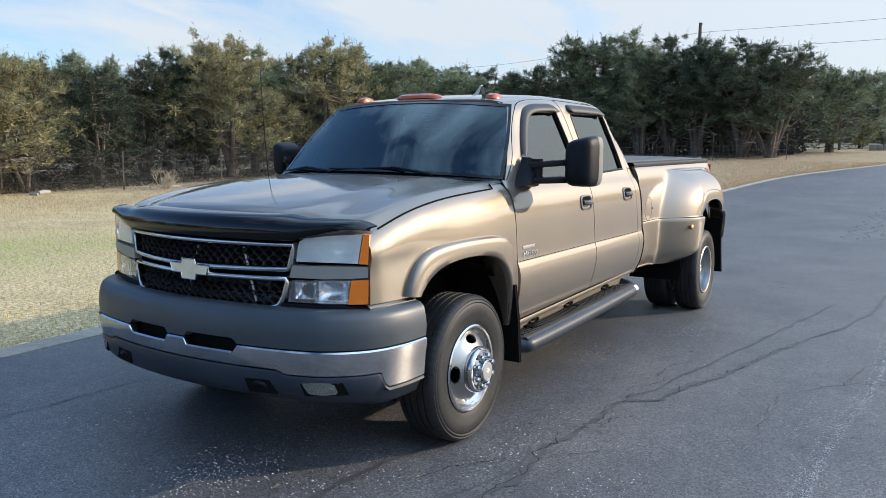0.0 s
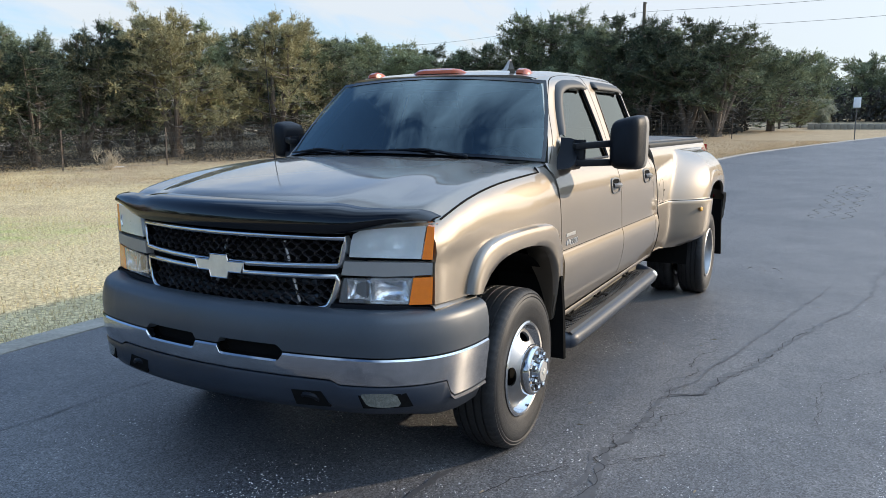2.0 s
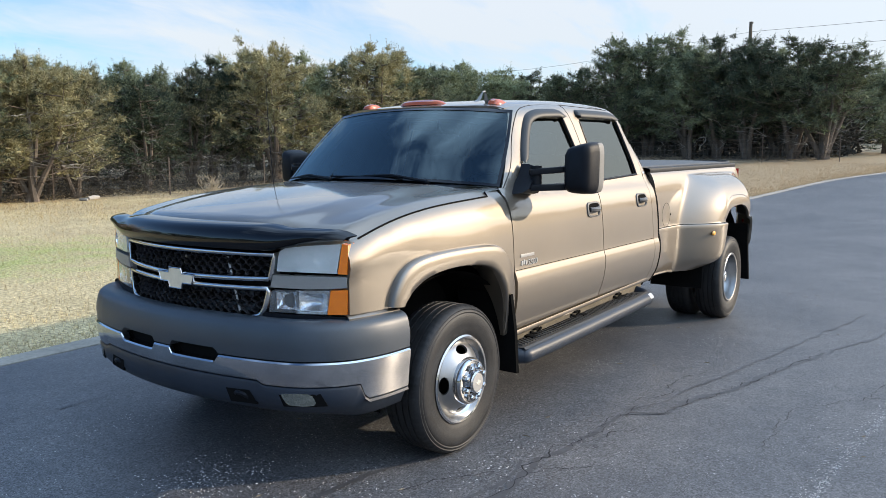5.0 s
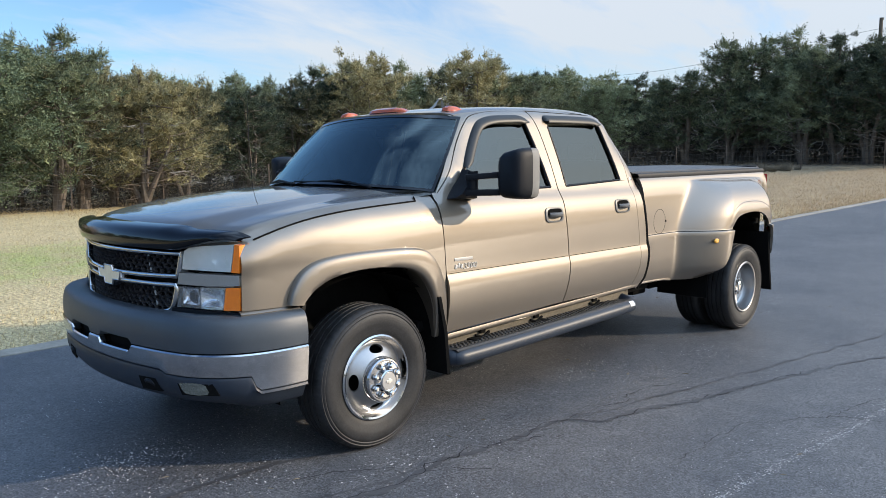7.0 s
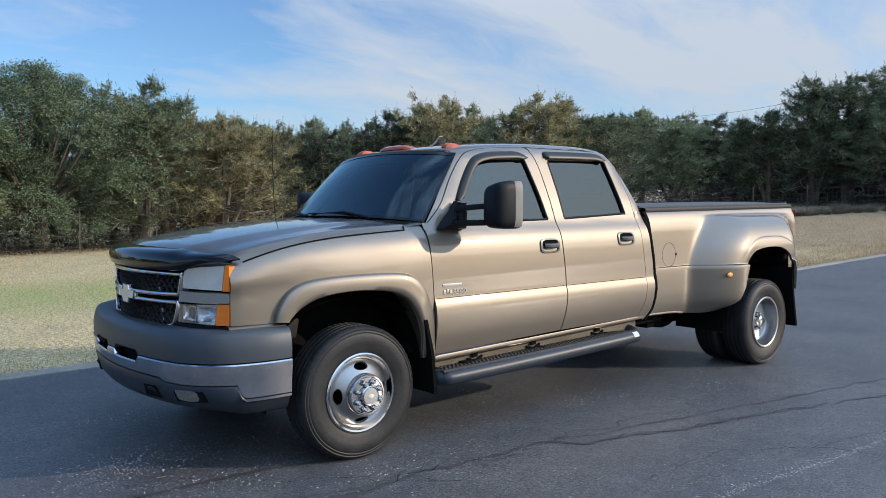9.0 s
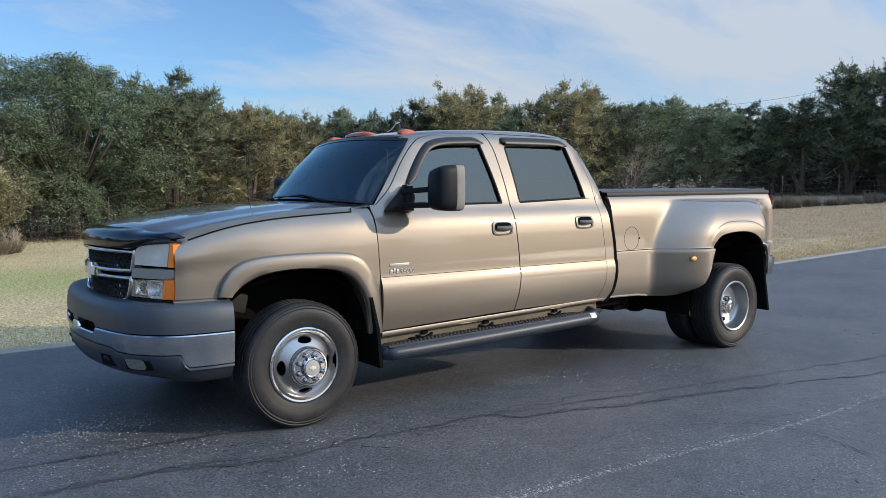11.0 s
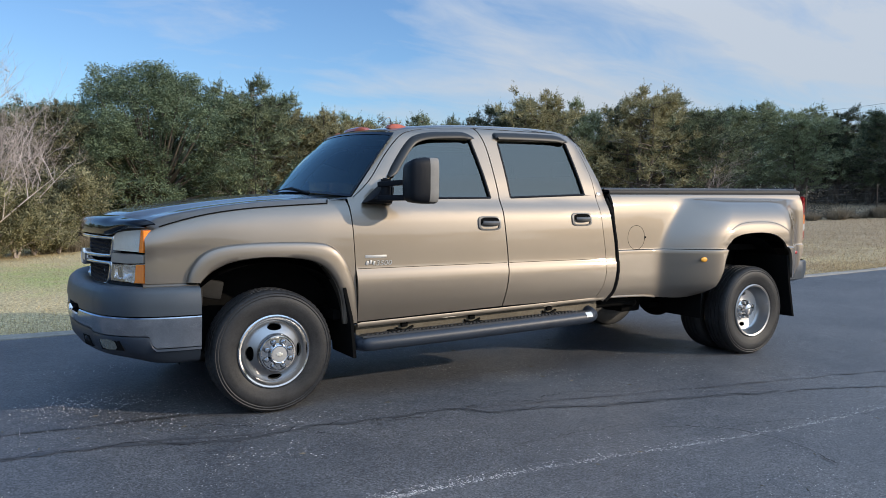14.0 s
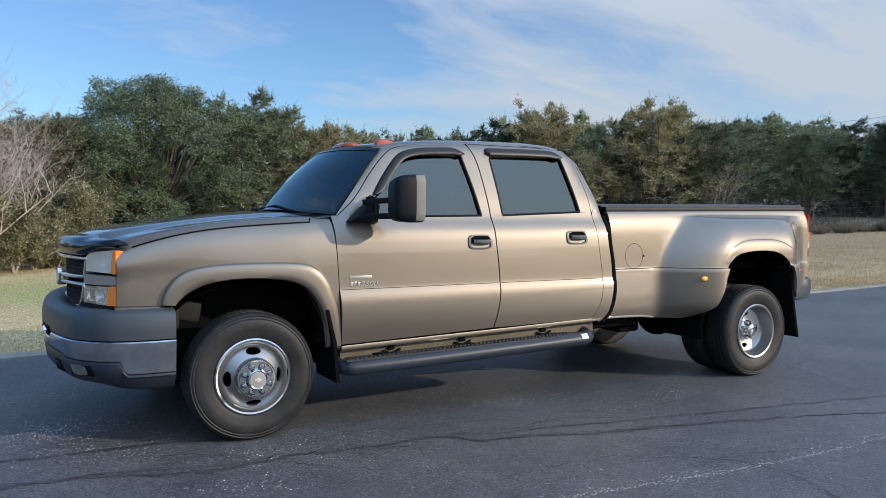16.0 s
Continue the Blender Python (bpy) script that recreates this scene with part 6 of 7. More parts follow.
    loft(bm, [[(x, s * (my + mw * math.copysign(abs(math.cos(a)) ** 0.42, math.cos(a)) * kk), mz + mh * math.copysign(abs(math.sin(a)) ** 0.42, math.sin(a)) * kk + (0.02 * math.copysign(abs(math.cos(a)) ** 0.42, math.cos(a)) if math.sin(a) > 0 else 0))
               for a in np.linspace(-0.9, 0.9, 14)] for x, kk in ((0.925, 1.012), (0.936, 1.03), (0.974, 1.03), (0.987, 1.012), (0.991, 0.95))])
    part("mirror_rim", bm, rim_grey, mirror, "outer rim coloured pale as if sunlit", 40)
    bm = bmesh.new()
    loft(bm, [[(0.976, s * (my + yy), mz + zz) for zz in np.linspace(-0.87 * mh, 0.87 * mh, 3)] for yy in (-0.87 * mw, 0.87 * mw)])
    part("mirror_glass", bm, mirror_glass, mirror, "mirror glass")
    for z0, z1, r in ((1.428, 1.452, 0.021), (1.338, 1.345, 0.022)):
        bm = bmesh.new()
        box(bm, (0.82, s * 1.07, (z0 + z1) / 2), (0.052, 0.30, r * 1.7), 0.008, Matrix.Rotation(-s * 0.72, 4, "Z") @ Matrix.Rotation(s * (z1 - z0) / 0.3, 4, "X"))
        part("mirror_arm", bm, plastic, mirror, "black telescopic arm")
    bm = bmesh.new()
    rows = []
    for o, k in ((-0.01, 1.08), (0.04, 1.04), (0.075, 0.94), (0.095, 0.7)):
        rows.append([(0.755 + x * k, s * (0.885 + o - 0.25 * max(0, z)), 1.385 + z * k) for x, z in ((-0.125, -0.075), (0.07, -0.085), (0.085, 0.02), (0.075, 0.07), (0.045, 0.085), (0.0, 0.03))])
    vs = loft(bm, rows, closed=True)
    bm.faces.new(vs[-1])
    part("mirror_base", bm, plastic, mirror, "black mirror base", 30)
    bm = bmesh.new()
    tube(bm, [(0.765, s * 0.975, 1.32), (0.765, s * 0.975, 1.465)], 0.034, 12)
    part("mirror_pivot", bm, plastic, mirror)
    # step
    bm = bmesh.new()
    path = curve([(0.56, 0.84, 0.40), (0.57, 0.93, 0.385), (0.605, 0.99, 0.382), (0.68, 1.008, 0.383), (1.2, 1.01, 0.393), (1.9, 1.01, 0.412), (2.42, 1.01, 0.428), (2.53, 0.99, 0.433), (2.585, 0.93, 0.44), (2.60, 0.84, 0.46)], 5)
    tube(bm, [(x, s * y, z) for x, y, z in path], 0.048, 16)
    step = part("running_board", bm, valance_mat, truck, "black oval tube running board")
    bm = bmesh.new()
    loft(bm, [[(x, s * 0.845, 0.405 + dz), (x, s * 0.85, 0.415 + dz), (x, s * 0.98, 0.43 + dz), (x, s * 1.015, 0.434 + dz), (x, s * 1.03, 0.425 + dz)] for x, dz in ((0.58, 0.0), (0.6, 0.001), (1.4, 0.0165), (2.2, 0.036), (2.50, 0.046))])
    part("step_pad", bm, step_rubber, step, "ribbed black rubber step pad")
    bm = bmesh.new()
    for i in range(56):
        x = 0.64 + i * 0.032
        dz = (x - 0.6) * 0.0237
        for yy in (0.885, 0.925, 0.965):
            box(bm, (x, s * yy, 0.425 + dz + (yy - 0.885) * 0.1), (0.018, 0.024, 0.006))
    part("tread_studs", bm, step_rubber, step)
    bm = bmesh.new()
    loft(bm, [[(x, s * (1.01 + 0.0492 * math.cos(a)), 0.428 + (x - 2.42) * 0.03 + 0.0492 * math.sin(a)) for a in (0.2, 0.5, 0.8, 1.1)] for x in (2.44, 2.50)])
    part("step_decal", bm, white_lens, step, "small pale sticker on the step end")
    for x in (0.85, 1.55, 2.3):
        bm = bmesh.new()
        box(bm, (x, s * 0.83, 0.42 + 0.02 * (x - 0.85)), (0.06, 0.24, 0.045), 0.008)
        box(bm, (x + 0.05, s * 0.80, 0.455 + 0.02 * (x - 0.85)), (0.16, 0.02, 0.05), 0.006)
        part("step_bracket", bm, black, step)
    # rear fender marker, fuel flap
    bm = bmesh.new()
    bmesh.ops.create_uvsphere(bm, u_segments=16, v_segments=8, radius=1, matrix=Matrix.Translation((3.585, s * (bed_h(3.585, 0.853) + 0.002), 0.853)) @ Matrix.Diagonal((0.042, 0.014, 0.021, 1)))
    part("fender_marker", bm, yellow_amber, truck, "amber fender marker lamp")
    bm = bmesh.new()
    bmesh.ops.create_uvsphere(bm, u_segments=16, v_segments=8, radius=1, matrix=Matrix.Translation((4.90, s * (bed_h(4.90, 0.87) + 0.002), 0.87)) @ Matrix.Diagonal((0.03, 0.012, 0.017, 1)))
    part("fender_marker", bm, red_lens, truck, "red fender marker lamp")
    if s < 0:
        bm = bmesh.new()
        c = [(3.047 + 0.092 * math.cos(a), 1.035 + 0.098 * math.sin(a)) for a in np.linspace(0, 2 * math.pi, 40)]
        tube(bm, [(x, s * (bed_h(x, z) - 0.0015), z) for x, z in c], 0.0026, 5, caps=False)
        part("fuel_flap_seam", bm, black, truck, "round fuel flap seam")
        bm = bmesh.new()
        box(bm, (3.145, s * (bed_h(3.14, 1.035) + 0.001), 1.035), (0.018, 0.006, 0.016), 0.002)
        part("fuel_flap_latch", bm, black, truck)
    # black shadow line painted above the lower bed panel, and its folded lower lip
    bm = bmesh.new()
    tube(bm, [(x, s * (bed_h(x, 0.9345) - 0.002), 0.9345) for x in np.linspace(2.835, 3.775, 48)], 0.0042, 5)
    part("body_line_seam", bm, black, truck, "black tube for the shadow line along the bed crease")
    bm = bmesh.new()
    tube(bm, [(x, s * (bed_h(x, 0.553) + 0.002), z) for x, z in ((2.775, 0.557), (2.9, 0.556), (3.05, 0.553), (3.17, 0.548), (3.28, 0.535))], 0.009, 8)
    part("bed_lower_lip", bm, paint, truck)
    bm = bmesh.new()
    lip = [(4.24 + 0.44 * 1.19 * math.copysign(abs(math.cos(a)) ** 0.667, math.cos(a)), 0.60 + 0.47 * 1.19 * math.sin(a) ** 0.667) for a in np.linspace(radians(128), radians(44), 26)]
    tube(bm, [(x, s * (bed_h(x, z) - 0.0012), z) for x, z in lip], [0.0008] + [0.0038] * 24 + [0.0008], 6)
    part("flare_crease", bm, paint, truck)
    # thin body-coloured strip between fender and bumper
    bm = bmesh.new()
    loft(bm, [[(x, s * (fender_h(x, 0.835) - 0.03), 0.834), (x, s * (fender_h(x, 0.835) - 0.002), 0.829), (x, s * (fender_h(x, 0.835) + 0.012), 0.817), (x, s * (fender_h(x, 0.835) + 0.010), 0.806)] for x in np.linspace(-0.75, -0.445, 7)])
    part("fender_filler", bm, paint, truck)
    # flaps
    bm = bmesh.new()
    loft(bm, [[(0.45 + dx, s * y, 0.76), (0.50 + dx, s * y, 0.55), (0.520 + dx, s * (y + 0.004), 0.296)] for dx, y in ((0.0, 0.64), (0.0, 1.0), (0.02, 1.005), (0.02, 0.64))], closed=False)
    part("mud_flap", bm, black, truck, "black rubber mud flap")
    bm = bmesh.new()
    loft(bm, [[(4.62 + dx, s * y, 0.86), (4.66 + dx, s * y, 0.60), (4.72 + dx, s * (y + 0.003), 0.305)] for dx, y in ((0.0, 0.62), (0.0, 1.185), (0.018, 1.19), (0.018, 0.62))], closed=False)
    part("mud_flap", bm, black, truck, "black rubber mud flap")
    # wheel wells
    for x0, yo, yi, zr in ((0.0, 0.90, 0.52, 0.93), (4.24, 1.05, 0.58, 1.03)):
        bm = bmesh.new()
        arc = [(x0 + 0.55 * math.cos(a), 0.46 + (zr - 0.46) * max(0.0, math.sin(a)) ** 0.75) for a in np.linspace(0, math.pi, 20)]
        arc = [(x0 + 0.55, 0.34)] + arc + [(x0 - 0.55, 0.34)]
        loft(bm, [[(x, s * yo, z) for x, z in arc], [(x, s * yi, z) for x, z in arc]])
        bm.faces.new([bm.verts.new((x, s * yi, z)) for x, z in arc])
        part("wheel_well", bm, black, truck)
    # tail lamp
    tl = panel("tail_lamp", [[(5.192, 1.385), (5.25, 1.38), (5.285, 1.36), (5.295, 0.985), (5.192, 0.985)]], lambda x, z: (x, s * (0.925 - 0.5 * max(0, x - 5.19)), z), red_lens, truck, "red and amber tail lamp", 0.03, (0.03, 0.05), flip=s > 0)
    panel("amber_band", [[(5.194, 1.215), (5.291, 1.205), (5.293, 1.13), (5.194, 1.13)]], lambda x, z: (x, s * (0.929 - 0.5 * max(0, x - 5.19)), z), amber, tl, "amber band", 0.01, (0.03, 0.05), flip=s > 0)
    panel("white_band", [[(5.194, 1.126), (5.294, 1.126), (5.295, 1.06), (5.194, 1.06)]], lambda x, z: (x, s * (0.929 - 0.5 * max(0, x - 5.19)), z), white_lens, tl, "white reversing band", 0.01, (0.03, 0.05), flip=s > 0)
    # bed rail trim
    bm = bmesh.new()
    loft(bm, [[(x, s * (bed_h(x, 1.388 + 0.0085 * (x - 2.8)) + o), 1.392 + 0.0085 * (x - 2.8) + dz) for o, dz in ((0.004, -0.014), (0.008, 0.008), (0.0, 0.026), (-0.03, 0.03), (-0.09, 0.028), (-0.09, 0.0))] for x in np.linspace(2.80, 5.19, 14)])
    part("bed_rail_trim", bm, plastic, truck, "black plastic bed rail trim")

# black tube along the doors that paints the crease's shadow line
for s, fdoor, rdoor in ((-1, fd[0], rd[0]), (1, fd[1], rd[1])):
    for parent, x0, x1 in ((fdoor, 0.572, 1.752), (rdoor, 1.772, 2.692)):
        bm = bmesh.new()
        tube(bm, [(x, s * (cab_h(x, 0.8755) - 0.0025), 0.8755) for x in np.linspace(x0, x1, 10)], 0.0038, 5)
        part("body_groove", bm, black, parent, "black tube for the shadow line above the door crease")

# badge on the driver's door
bm = bmesh.new()
box(bm, (0.70, -(cab_h(0.70, 0.955) + 0.002), 0.953), (0.155, 0.004, 0.018), 0.0015)
part("badge_plate", bm, badge_silver, fd[0], "small chrome badge plate")
txt = bpy.data.curves.new("badge_text", "FONT")
txt.body, txt.size, txt.extrude, txt.offset, txt.shear = "3500", 0.056, 0.002, 0.0, 0.25
tob = new("badge_text", txt)
bpy.context.view_layer.update()
tme = bpy.data.meshes.new_from_object(tob.evaluated_get(bpy.context.evaluated_depsgraph_get()))
bpy.data.objects.remove(tob)
tob = link_mesh("badge_number", tme, badge_silver, fd[0], "chrome model number")
tob.matrix_basis = Matrix.Translation((0.695, -(cab_h(0.72, 0.90) + 0.002), 0.893)) @ Matrix.Rotation(radians(90), 4, "X") @ Matrix.Diagonal((1.05, 0.85, 1, 1))
bm = bmesh.new()
for dx, dz, w in ((0.0, 0.0, 0.02), (0.024, 0.006, 0.016), (0.048, 0.0, 0.016)):
    box(bm, (0.636 + dx, -(cab_h(0.66, 0.91) + 0.002), 0.910 + dz), (w, 0.006, 0.026), 0.002, Matrix.Rotation(0.3, 4, "Y"))
part("badge_mark", bm, badge_silver, fd[0])
bm = bmesh.new()
box(bm, (2.695, -(cab_h(2.695, 1.385) + 0.001), 1.385), (0.034, 0.005, 0.024), 0.002, Matrix.Rotation(radians(-14), 4, "X"))
part("cab_badge", bm, chrome, truck)


# ---- wheels ----
def wheel(cx, cy, s, rear=False):
    """cy: the outer face of the tyre."""
    R, rim_r = 0.384, 0.226
    cz = R
    prof = [(rim_r - 0.012, -0.02), (rim_r + 0.004, -0.006), (rim_r + 0.03, 0.004), (rim_r + 0.06, 0.0085), (0.30, 0.012), (0.325, 0.009), (0.340, 0.006), (0.343, 0.0035), (0.348, 0.006), (0.356, 0.003), (0.359, 0.0), (0.364, 0.002), (0.372, -0.004), (0.378, -0.012),
            (0.384, -0.026), (0.385, -0.046), (0.377, -0.048), (0.377, -0.054), (0.385, -0.056), (0.3855, -0.084), (0.377, -0.086), (0.377, -0.093), (0.3855, -0.095), (0.3855, -0.125), (0.377, -0.127), (0.377, -0.134), (0.385, -0.136), (0.385, -0.164), (0.377, -0.166), (0.377, -0.172), (0.384, -0.174), (0.382, -0.196), (0.372, -0.208), (0.33, -0.218), (rim_r, -0.19)]
    bm = bmesh.new()
    n = 180
    rings = []
    for r, a in prof:
        ring = []
        for j in range(n):
            k = 2 * math.pi * j / n
            rr = r
            if r > 0.3705 and -0.2 < a < -0.003 and j % 3 == 0 and abs(a + 0.107) > 0.055:
                rr = r - 0.0035
            ring.append(bm.verts.new((cx + rr * math.cos(k), cy + s * a, cz + rr * math.sin(k))))
        rings.append(ring)
    for r0, r1 in zip(rings, rings[1:]):
        for j in range(n):
            bm.faces.new((r0[j], r0[(j + 1) % n], r1[(j + 1) % n], r1[j]))
    wh = part("wheel", bm, rubber, truck, "steel dual-wheel rim with a worn black tyre", 30)
    # rim barrel and lip
    bm = bmesh.new()
    if not rear:
        lathe(bm, [(rim_r + 0.002, -0.02), (rim_r + 0.004, 0.0), (rim_r - 0.004, 0.006), (rim_r - 0.014, 0.003), (rim_r - 0.02, -0.012), (0.196, -0.03), (0.190, -0.034)], (cx, cy, cz), 72, s)
        disc = smooth_table([(0.05, 0.045), (0.10, 0.036), (0.125, 0.022), (0.15, 0.004), (0.17, -0.012), (0.192, -0.034)])
    else:
        lathe(bm, [(rim_r + 0.002, -0.02), (rim_r + 0.004, 0.0), (rim_r - 0.004, 0.006), (rim_r - 0.016, 0.002), (rim_r - 0.022, -0.02), (0.197, -0.05), (0.192, -0.085), (0.180, -0.10), (0.172, -0.103)], (cx, cy, cz), 72, s)
        disc = smooth_table([(0.05, -0.127), (0.08, -0.124), (0.12, -0.117), (0.172, -0.103)])
    part("rim", bm, steel if rear else chrome, wh, "polished rim lip")
    r1 = 0.192 if not rear else 0.174
    outl = []
    rc, hr, ha = (0.157, 0.0215, 0.29) if not rear else (0.135, 0.018, 0.24)
    for q in range(4):
        tc = q * math.pi / 2
        hole = [(tc + ha * math.cos(a), rc + hr * math.sin(a)) for a in np.linspace(math.pi / 2, 3 * math.pi / 2, 14)]
        outl.append([(tc, r1), (tc - math.pi / 4, r1), (tc - math.pi / 4, 0.05), (tc, 0.05)] + hole[::-1])
        hole = [(tc + ha * math.cos(a), rc + hr * math.sin(a)) for a in np.linspace(math.pi / 2, -math.pi / 2, 14)]
        outl.append([(tc, r1), (tc + math.pi / 4, r1), (tc + math.pi / 4, 0.05), (tc, 0.05)] + hole[::-1])
    panel("wheel_disc", outl, lambda a, r: (cx + r * math.cos(a), cy + s * disc(r), cz + r * math.sin(a)), wheel_paint if rear else steel, wh, "brushed steel wheel disc with four oval holes", 0.012, (0.14, 0.02), flip=s < 0)
    bm = bmesh.new()
    lathe(bm, [(0.19, -0.17 if rear else -0.09), (0.02, -0.17 if rear else -0.09)], (cx, cy, cz), 32, s)
    part("brake_drum", bm, black, wh)
    # hub cap
    h0 = 0.03 if not rear else -0.127
    bm = bmesh.new()
    if not rear:
        rr = lathe(bm, [(0.121, h0 - 0.012), (0.120, h0 + 0.016), (0.117, h0 + 0.028), (0.111, h0 + 0.036), (0.104, h0 + 0.037), (0.099, h0 + 0.031), (0.064, h0 + 0.034), (0.059, h0 + 0.044), (0.057, h0 + 0.062), (0.052, h0 + 0.067), (0.048, h0 + 0.065), (0.0001, h0 + 0.065)], (cx, cy, cz), 40, s)
    else:
        rr = lathe(bm, [(0.085, h0), (0.082, h0 + 0.03), (0.07, h0 + 0.04), (0.055, h0 + 0.045), (0.05, h0 + 0.085), (0.04, h0 + 0.092), (0.0001, h0 + 0.094)], (cx, cy, cz), 40, s)
    part("hub_cap", bm, chrome, wh, "chrome hub cap")
    for j in range(8):
        a = 2 * math.pi * (j + 0.5) / 8
        rl = 0.079 if not rear else 0.068
        px, pz = cx + rl * math.cos(a), cz + rl * math.sin(a)
        y0 = cy + s * (h0 + (0.031 if not rear else 0.035))
        bm = bmesh.new()
        tube(bm, [(px, y0, pz), (px, y0 + s * 0.026, pz), (px, y0 + s * 0.032, pz)], [0.0158, 0.015, 0.009], 6)
        nut = part("lug_nut", bm, chrome if not rear else steel, wh, sharp=25)
        if not rear:
            # grey disc just proud of the cap, for the shade round each nut
            bm = bmesh.new()
            tube(bm, [(px, y0 - s * 0.002, pz), (px, y0 + s * 0.0025, pz)], [0.0195, 0.0188], 14)
            part("lug_recess", bm, handle_grey, nut, "dark grey disc for the shade round the nut")
    if not rear:
        bm = bmesh.new()
        lathe(bm, [(0.047, h0 + 0.064), (0.046, h0 + 0.0675), (0.030, h0 + 0.0685), (0.0001, h0 + 0.0685)], (cx, cy, cz), 32, s)
        part("centre_cap", bm, badge_silver, wh, "pale satin round centre cap")
        bm = bmesh.new()
        box(bm, (cx, cy + s * (h0 + 0.0695), cz), (0.040, 0.004, 0.013), 0.001)
        box(bm, (cx, cy + s * (h0 + 0.0695), cz), (0.016, 0.005, 0.026), 0.001)
        part("cap_emblem", bm, emblem_mat, wh)
    return wh


for s in (-1, 1):
    wheel(0.0, s * 0.985, s)
    wheel(4.242, s * 1.145, s, True)
    wheel(4.242, s * 0.865, s, True)

# ---- chassis and underside ----
for s in (-1, 1):
    bm = bmesh.new()
    box(bm, (-0.34, s * 0.68, 0.765), (0.20, 0.05, 0.12), 0.02, Matrix.Rotation(radians(12), 4, "Y"))
    part("bumper_bracket", bm, liner_grey, truck, "dusty bracket inside the front wheel well")
for s in (-1, 1):
    bm = bmesh.new()
    box(bm, (2.1, s * 0.46, 0.50), (5.9, 0.07, 0.15), 0.01)
    part("frame_rail", bm, black, truck)
    bm = bmesh.new()
    box(bm, (1.64, s * 0.855, 0.47), (2.1, 0.05, 0.085), 0.01, Matrix.Rotation(radians(-1.5), 4, "Y"))
    part("inner_sill", bm, tan_metal, truck, "dusty tan inner sill")
    for x in (0.95, 1.5, 2.2):
        bm = bmesh.new()
        box(bm, (x, s * 0.885, 0.46 + 0.026 * (x - 0.6)), (0.05, 0.03, 0.03), 0.008)
        tube(bm, curve([(x - 0.06, s * 0.885, 0.44 + 0.026 * (x - 0.6)), (x, s * 0.9, 0.425 + 0.026 * (x - 0.6)), (x + 0.07, s * 0.885, 0.445 + 0.026 * (x - 0.6))], 4), 0.009, 6)
        part("sill_clip", bm, black, truck)
    bm = bmesh.new()
    box(bm, (4.24, s * 0.52, 0.40), (1.3, 0.07, 0.05), 0.01)
    box(bm, (4.24, s * 0.52, 0.45), (0.8, 0.07, 0.05), 0.01)
    part("leaf_spring", bm, black, truck)
bm = bmesh.new()
tube(bm, [(4.242, -0.9, 0.384), (4.242, 0.9, 0.384)], 0.06, 12)
bmesh.ops.create_uvsphere(bm, u_segments=16, v_segments=10, radius=0.19, matrix=Matrix.Translation((4.242, 0, 0.384)))
part("axle", bm, black, truck)
bm = bmesh.new()
tube(bm, [(0, -0.85, 0.384), (0, 0.85, 0.384)], 0.05, 12)
part("axle", bm, black, truck)
bm = bmesh.new()
tube(bm, [(1.2, 0.12, 0.48), (4.1, 0.05, 0.42)], 0.045, 10)
tube(bm, curve([(0.6, -0.35, 0.45), (2.4, -0.36, 0.42), (2.9, -0.5, 0.44), (3.15, -0.62, 0.47)], 4), 0.04, 10)
part("drive_shaft_and_exhaust", bm, black, truck)
bm = bmesh.new()
box(bm, (2.95, -0.66, 0.52), (0.30, 0.30, 0.06), 0.02)
tube(bm, curve([(2.75, -0.72, 0.47), (3.0, -0.76, 0.485), (3.25, -0.7, 0.47), (3.35, -0.55, 0.42)], 4), 0.03, 8)
box(bm, (3.3, -0.50, 0.43), (0.22, 0.26, 0.12), 0.03)
part("fuel_tank_strap", bm, black, truck)
bm = bmesh.new()
box(bm, (1.6, 0, 0.56), (2.3, 1.66, 0.06))
part("cab_floor", bm, black, truck)
# unseen box added to keep sun off the ground beneath the nose
bm = bmesh.new()
box(bm, (0.12, 0, 0.34), (0.8, 1.15, 0.14), 0.03)
part("skid_plate", bm, black, truck)
# unseen black box fills the engine bay and blocks light through it
bm = bmesh.new()
box(bm, (-0.12, 0, 0.82), (1.1, 1.0, 0.62), 0.02)
part("engine", bm, black, truck)
bm = bmesh.new()
box(bm, (-0.80, 0, 0.86), (0.04, 1.25, 0.5))
part("radiator", bm, black, truck)
for s in (-1, 1):
    bm = bmesh.new()
    box(bm, (-0.42, s * 0.66, 0.72), (0.10, 0.14, 0.12), 0.02)
    tube(bm, [(-0.40, s * 0.5, 0.62), (-0.40, s * 0.72, 0.74)], 0.025, 8)
    part("suspension", bm, liner_grey, truck, "dusty suspension strut in the wheel well")

# ---- bed ----
bm = bmesh.new()
box(bm, (3.99, 0, 0.92), (2.36, 1.72, 0.05))
box(bm, (2.83, 0, 1.15), (0.05, 1.72, 0.46))
part("bed_floor", bm, black, truck)
bm = bmesh.new()
loft(bm, [[(5.19, y * 0.87, z) for z in (0.76, 0.9, 1.38, 1.41)] for y in np.linspace(-1, 1, 5)])
loft(bm, [[(5.23, y * 0.80, z) for z in (0.78, 0.9, 1.36, 1.42)] for y in np.linspace(-1, 1, 5)])
part("tailgate", bm, paint, truck)
bm = bmesh.new()
loft(bm, [[(x, y * 0.80, 1.43 + 0.0085 * (x - 2.8) + 0.018 * (1 - y * y)) for x in np.linspace(2.80, 5.23, 8)] for y in np.linspace(-1, 1, 9)])
loft(bm, [[(x, y * (0.80 + o), 1.43 + 0.0085 * (x - 2.8) + dz) for x in np.linspace(2.80, 5.235, 8)] for y, o, dz in ((-1, 0.0, 0.0), (-1, 0.012, 0.006), (-1, 0.02, -0.004), (-1, 0.02, -0.03))])
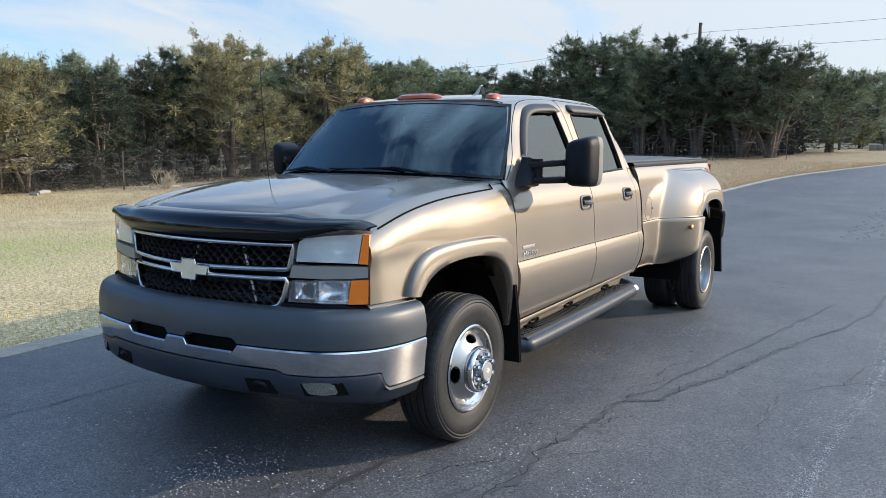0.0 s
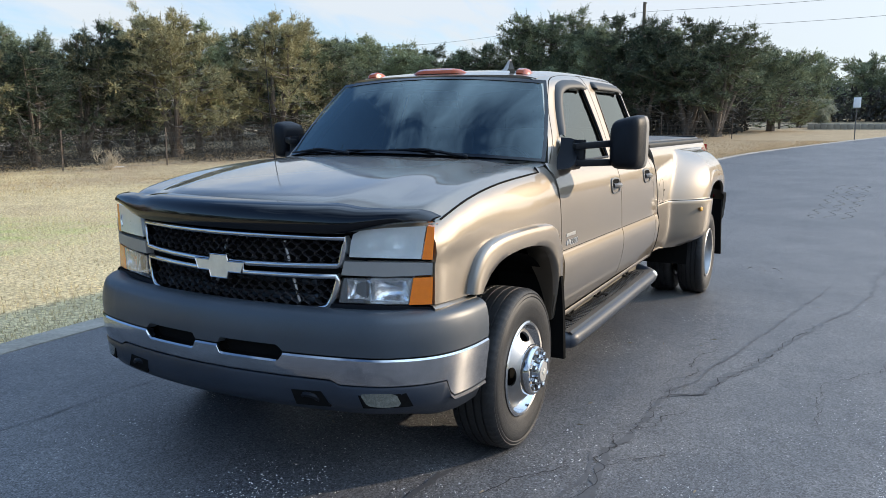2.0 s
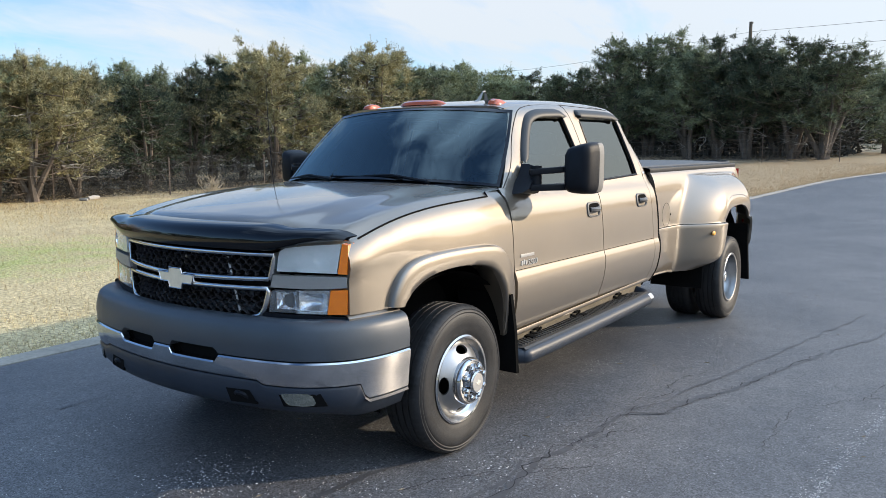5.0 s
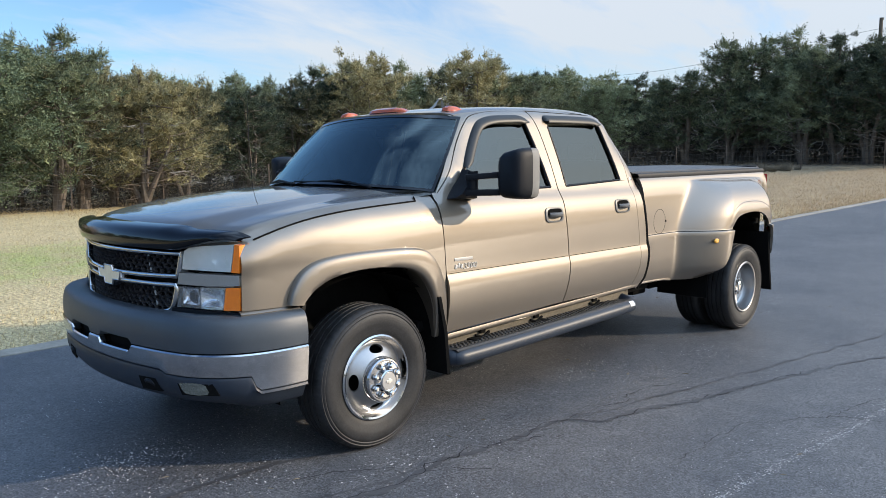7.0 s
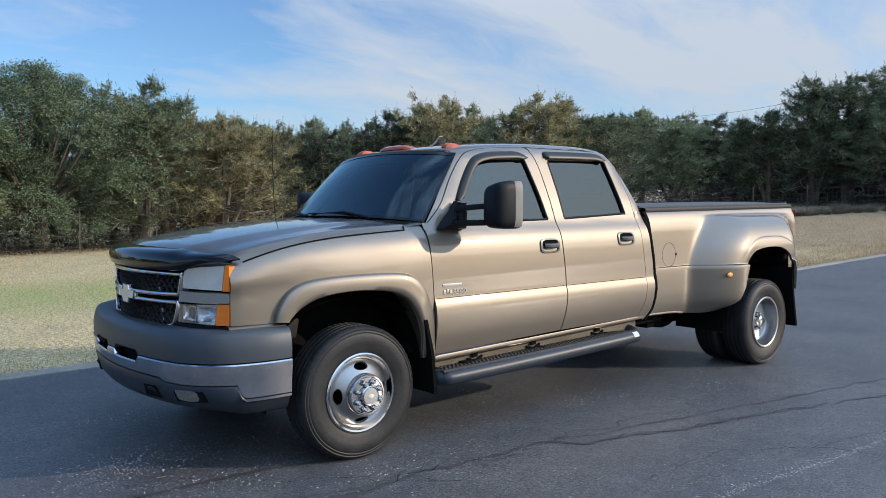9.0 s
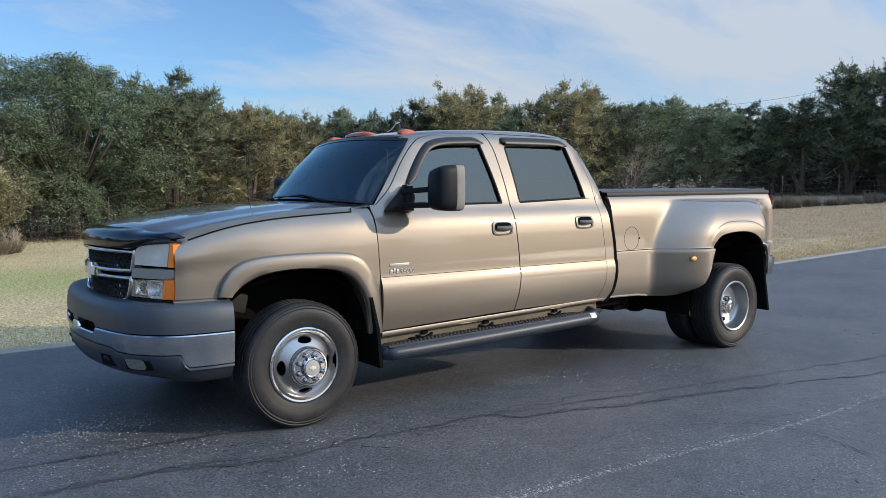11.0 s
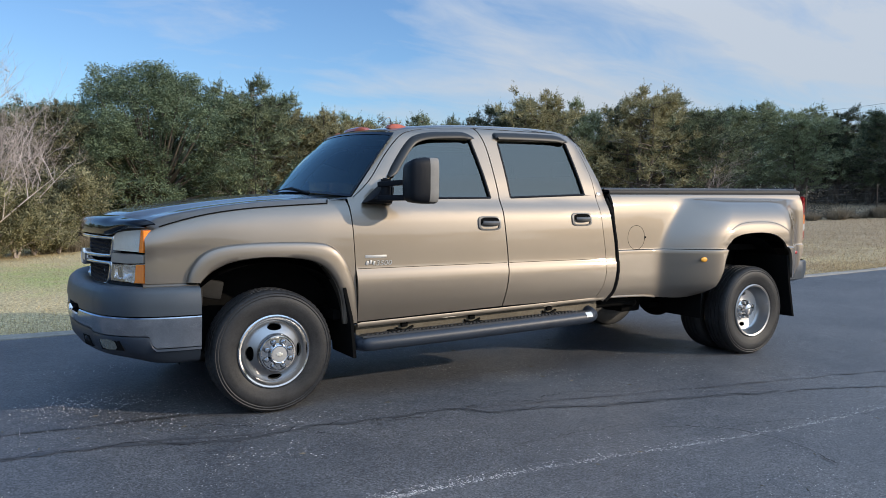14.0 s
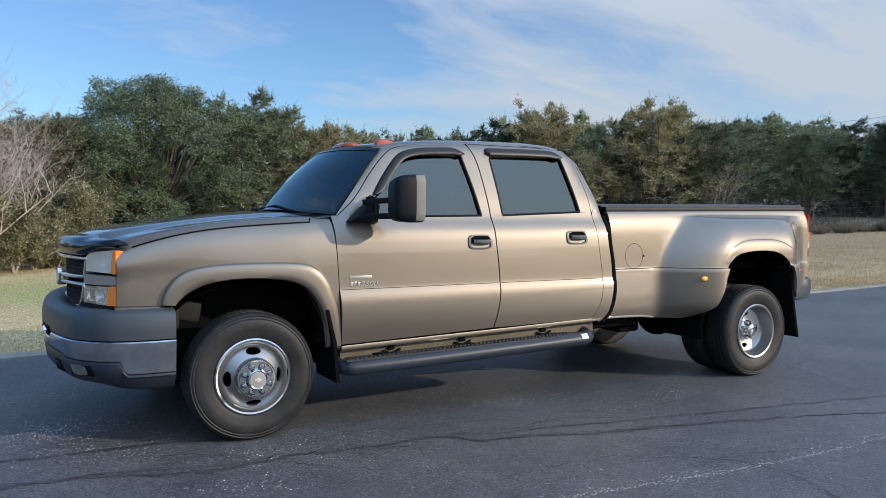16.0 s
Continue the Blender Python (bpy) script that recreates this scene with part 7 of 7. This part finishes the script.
loft(bm, [[(x, y * (0.80 + o), 1.43 + 0.0085 * (x - 2.8) + dz) for x in np.linspace(2.80, 5.235, 8)] for y, o, dz in ((1, 0.0, 0.0), (1, 0.012, 0.006), (1, 0.02, -0.004), (1, 0.02, -0.03))])
part("bed_cover", bm, tonneau_mat, truck, "black soft bed cover")
bm = bmesh.new()
box(bm, (5.245, 0, 1.45), (0.03, 1.60, 0.035), 0.01)
part("cover_end_rail", bm, plastic, truck)
rb = curve([(5.02, -0.93), (5.10, -0.935), (5.22, -0.92), (5.30, -0.86), (5.33, -0.7), (5.34, -0.3)], 4)
rb += [(x, -y) for x, y in rb[::-1]]
bm = bmesh.new()
loft(bm, [[(x, y, 0.78), (x + 0.02, y * 1.01, 0.765), (x + 0.025, y * 1.012, 0.68), (x + 0.01, y, 0.60), (x - 0.05, y * 0.95, 0.58)] for x, y in rb])
part("rear_bumper", bm, grey_plastic, truck, "dark grey rear step bumper")

# ---- interior ----
bm = bmesh.new()
loft(bm, [[(0.50 + 0.10 * (y / 0.8) ** 2, y, 1.33), (0.62 + 0.04 * (y / 0.8) ** 2, y, 1.345), (0.80, y, 1.325), (0.92, y, 1.27), (0.95, y, 1.12), (0.90, y, 0.9)] for y in np.linspace(-0.80, 0.80, 12)])
part("dashboard", bm, dash_mat, truck, "grey dashboard")
bm = bmesh.new()
rot = Matrix.Translation((1.08, -0.38, 1.24)) @ Matrix.Rotation(radians(-62), 4, "Y")
tube(bm, [(rot @ Vector((0.19 * math.cos(a), 0.19 * math.sin(a), 0)))[:] for a in np.linspace(0, 2 * math.pi, 33)], 0.014, 8, caps=False)
for a in (0.5, 2.6, 4.71):
    tube(bm, [(rot @ Vector((0.185 * math.cos(a), 0.185 * math.sin(a), 0)))[:], (rot @ Vector((0, 0, -0.02)))[:]], 0.016, 6)
bmesh.ops.create_uvsphere(bm, u_segments=12, v_segments=8, radius=0.06, matrix=Matrix.Translation((1.085, -0.38, 1.235)))
part("steering_wheel", bm, plastic, truck, "dark steering wheel")
for x, y, w in ((1.45, -0.42, 0.5), (1.45, 0.42, 0.5), (2.35, 0.0, 1.35)):
    bm = bmesh.new()
    box(bm, (x, y, 0.92), (0.5, w, 0.2), 0.05)
    box(bm, (x + 0.28, y, 1.22), (0.16, w, 0.62), 0.06, Matrix.Rotation(radians(12), 4, "Y"))
    for hy in ((y,) if w < 1 else (-0.42, 0.42)):
        box(bm, (x + 0.36, hy, 1.60), (0.09, 0.26, 0.17), 0.04, Matrix.Rotation(radians(8), 4, "Y"))
    part("seat", bm, seat_cloth, truck, "dark cloth seat")
bm = bmesh.new()
loft(bm, [[(x, y, roof_z(x) - 0.055 - 0.05 * (y / 0.6) ** 2) for y in np.linspace(-0.6, 0.6, 6)] for x in np.linspace(0.92, 2.56, 6)])
part("headliner", bm, dash_mat, truck)
bm = bmesh.new()
box(bm, (0.98, 0, 1.72), (0.03, 0.24, 0.06), 0.012)
part("rear_view_mirror", bm, plastic, truck)
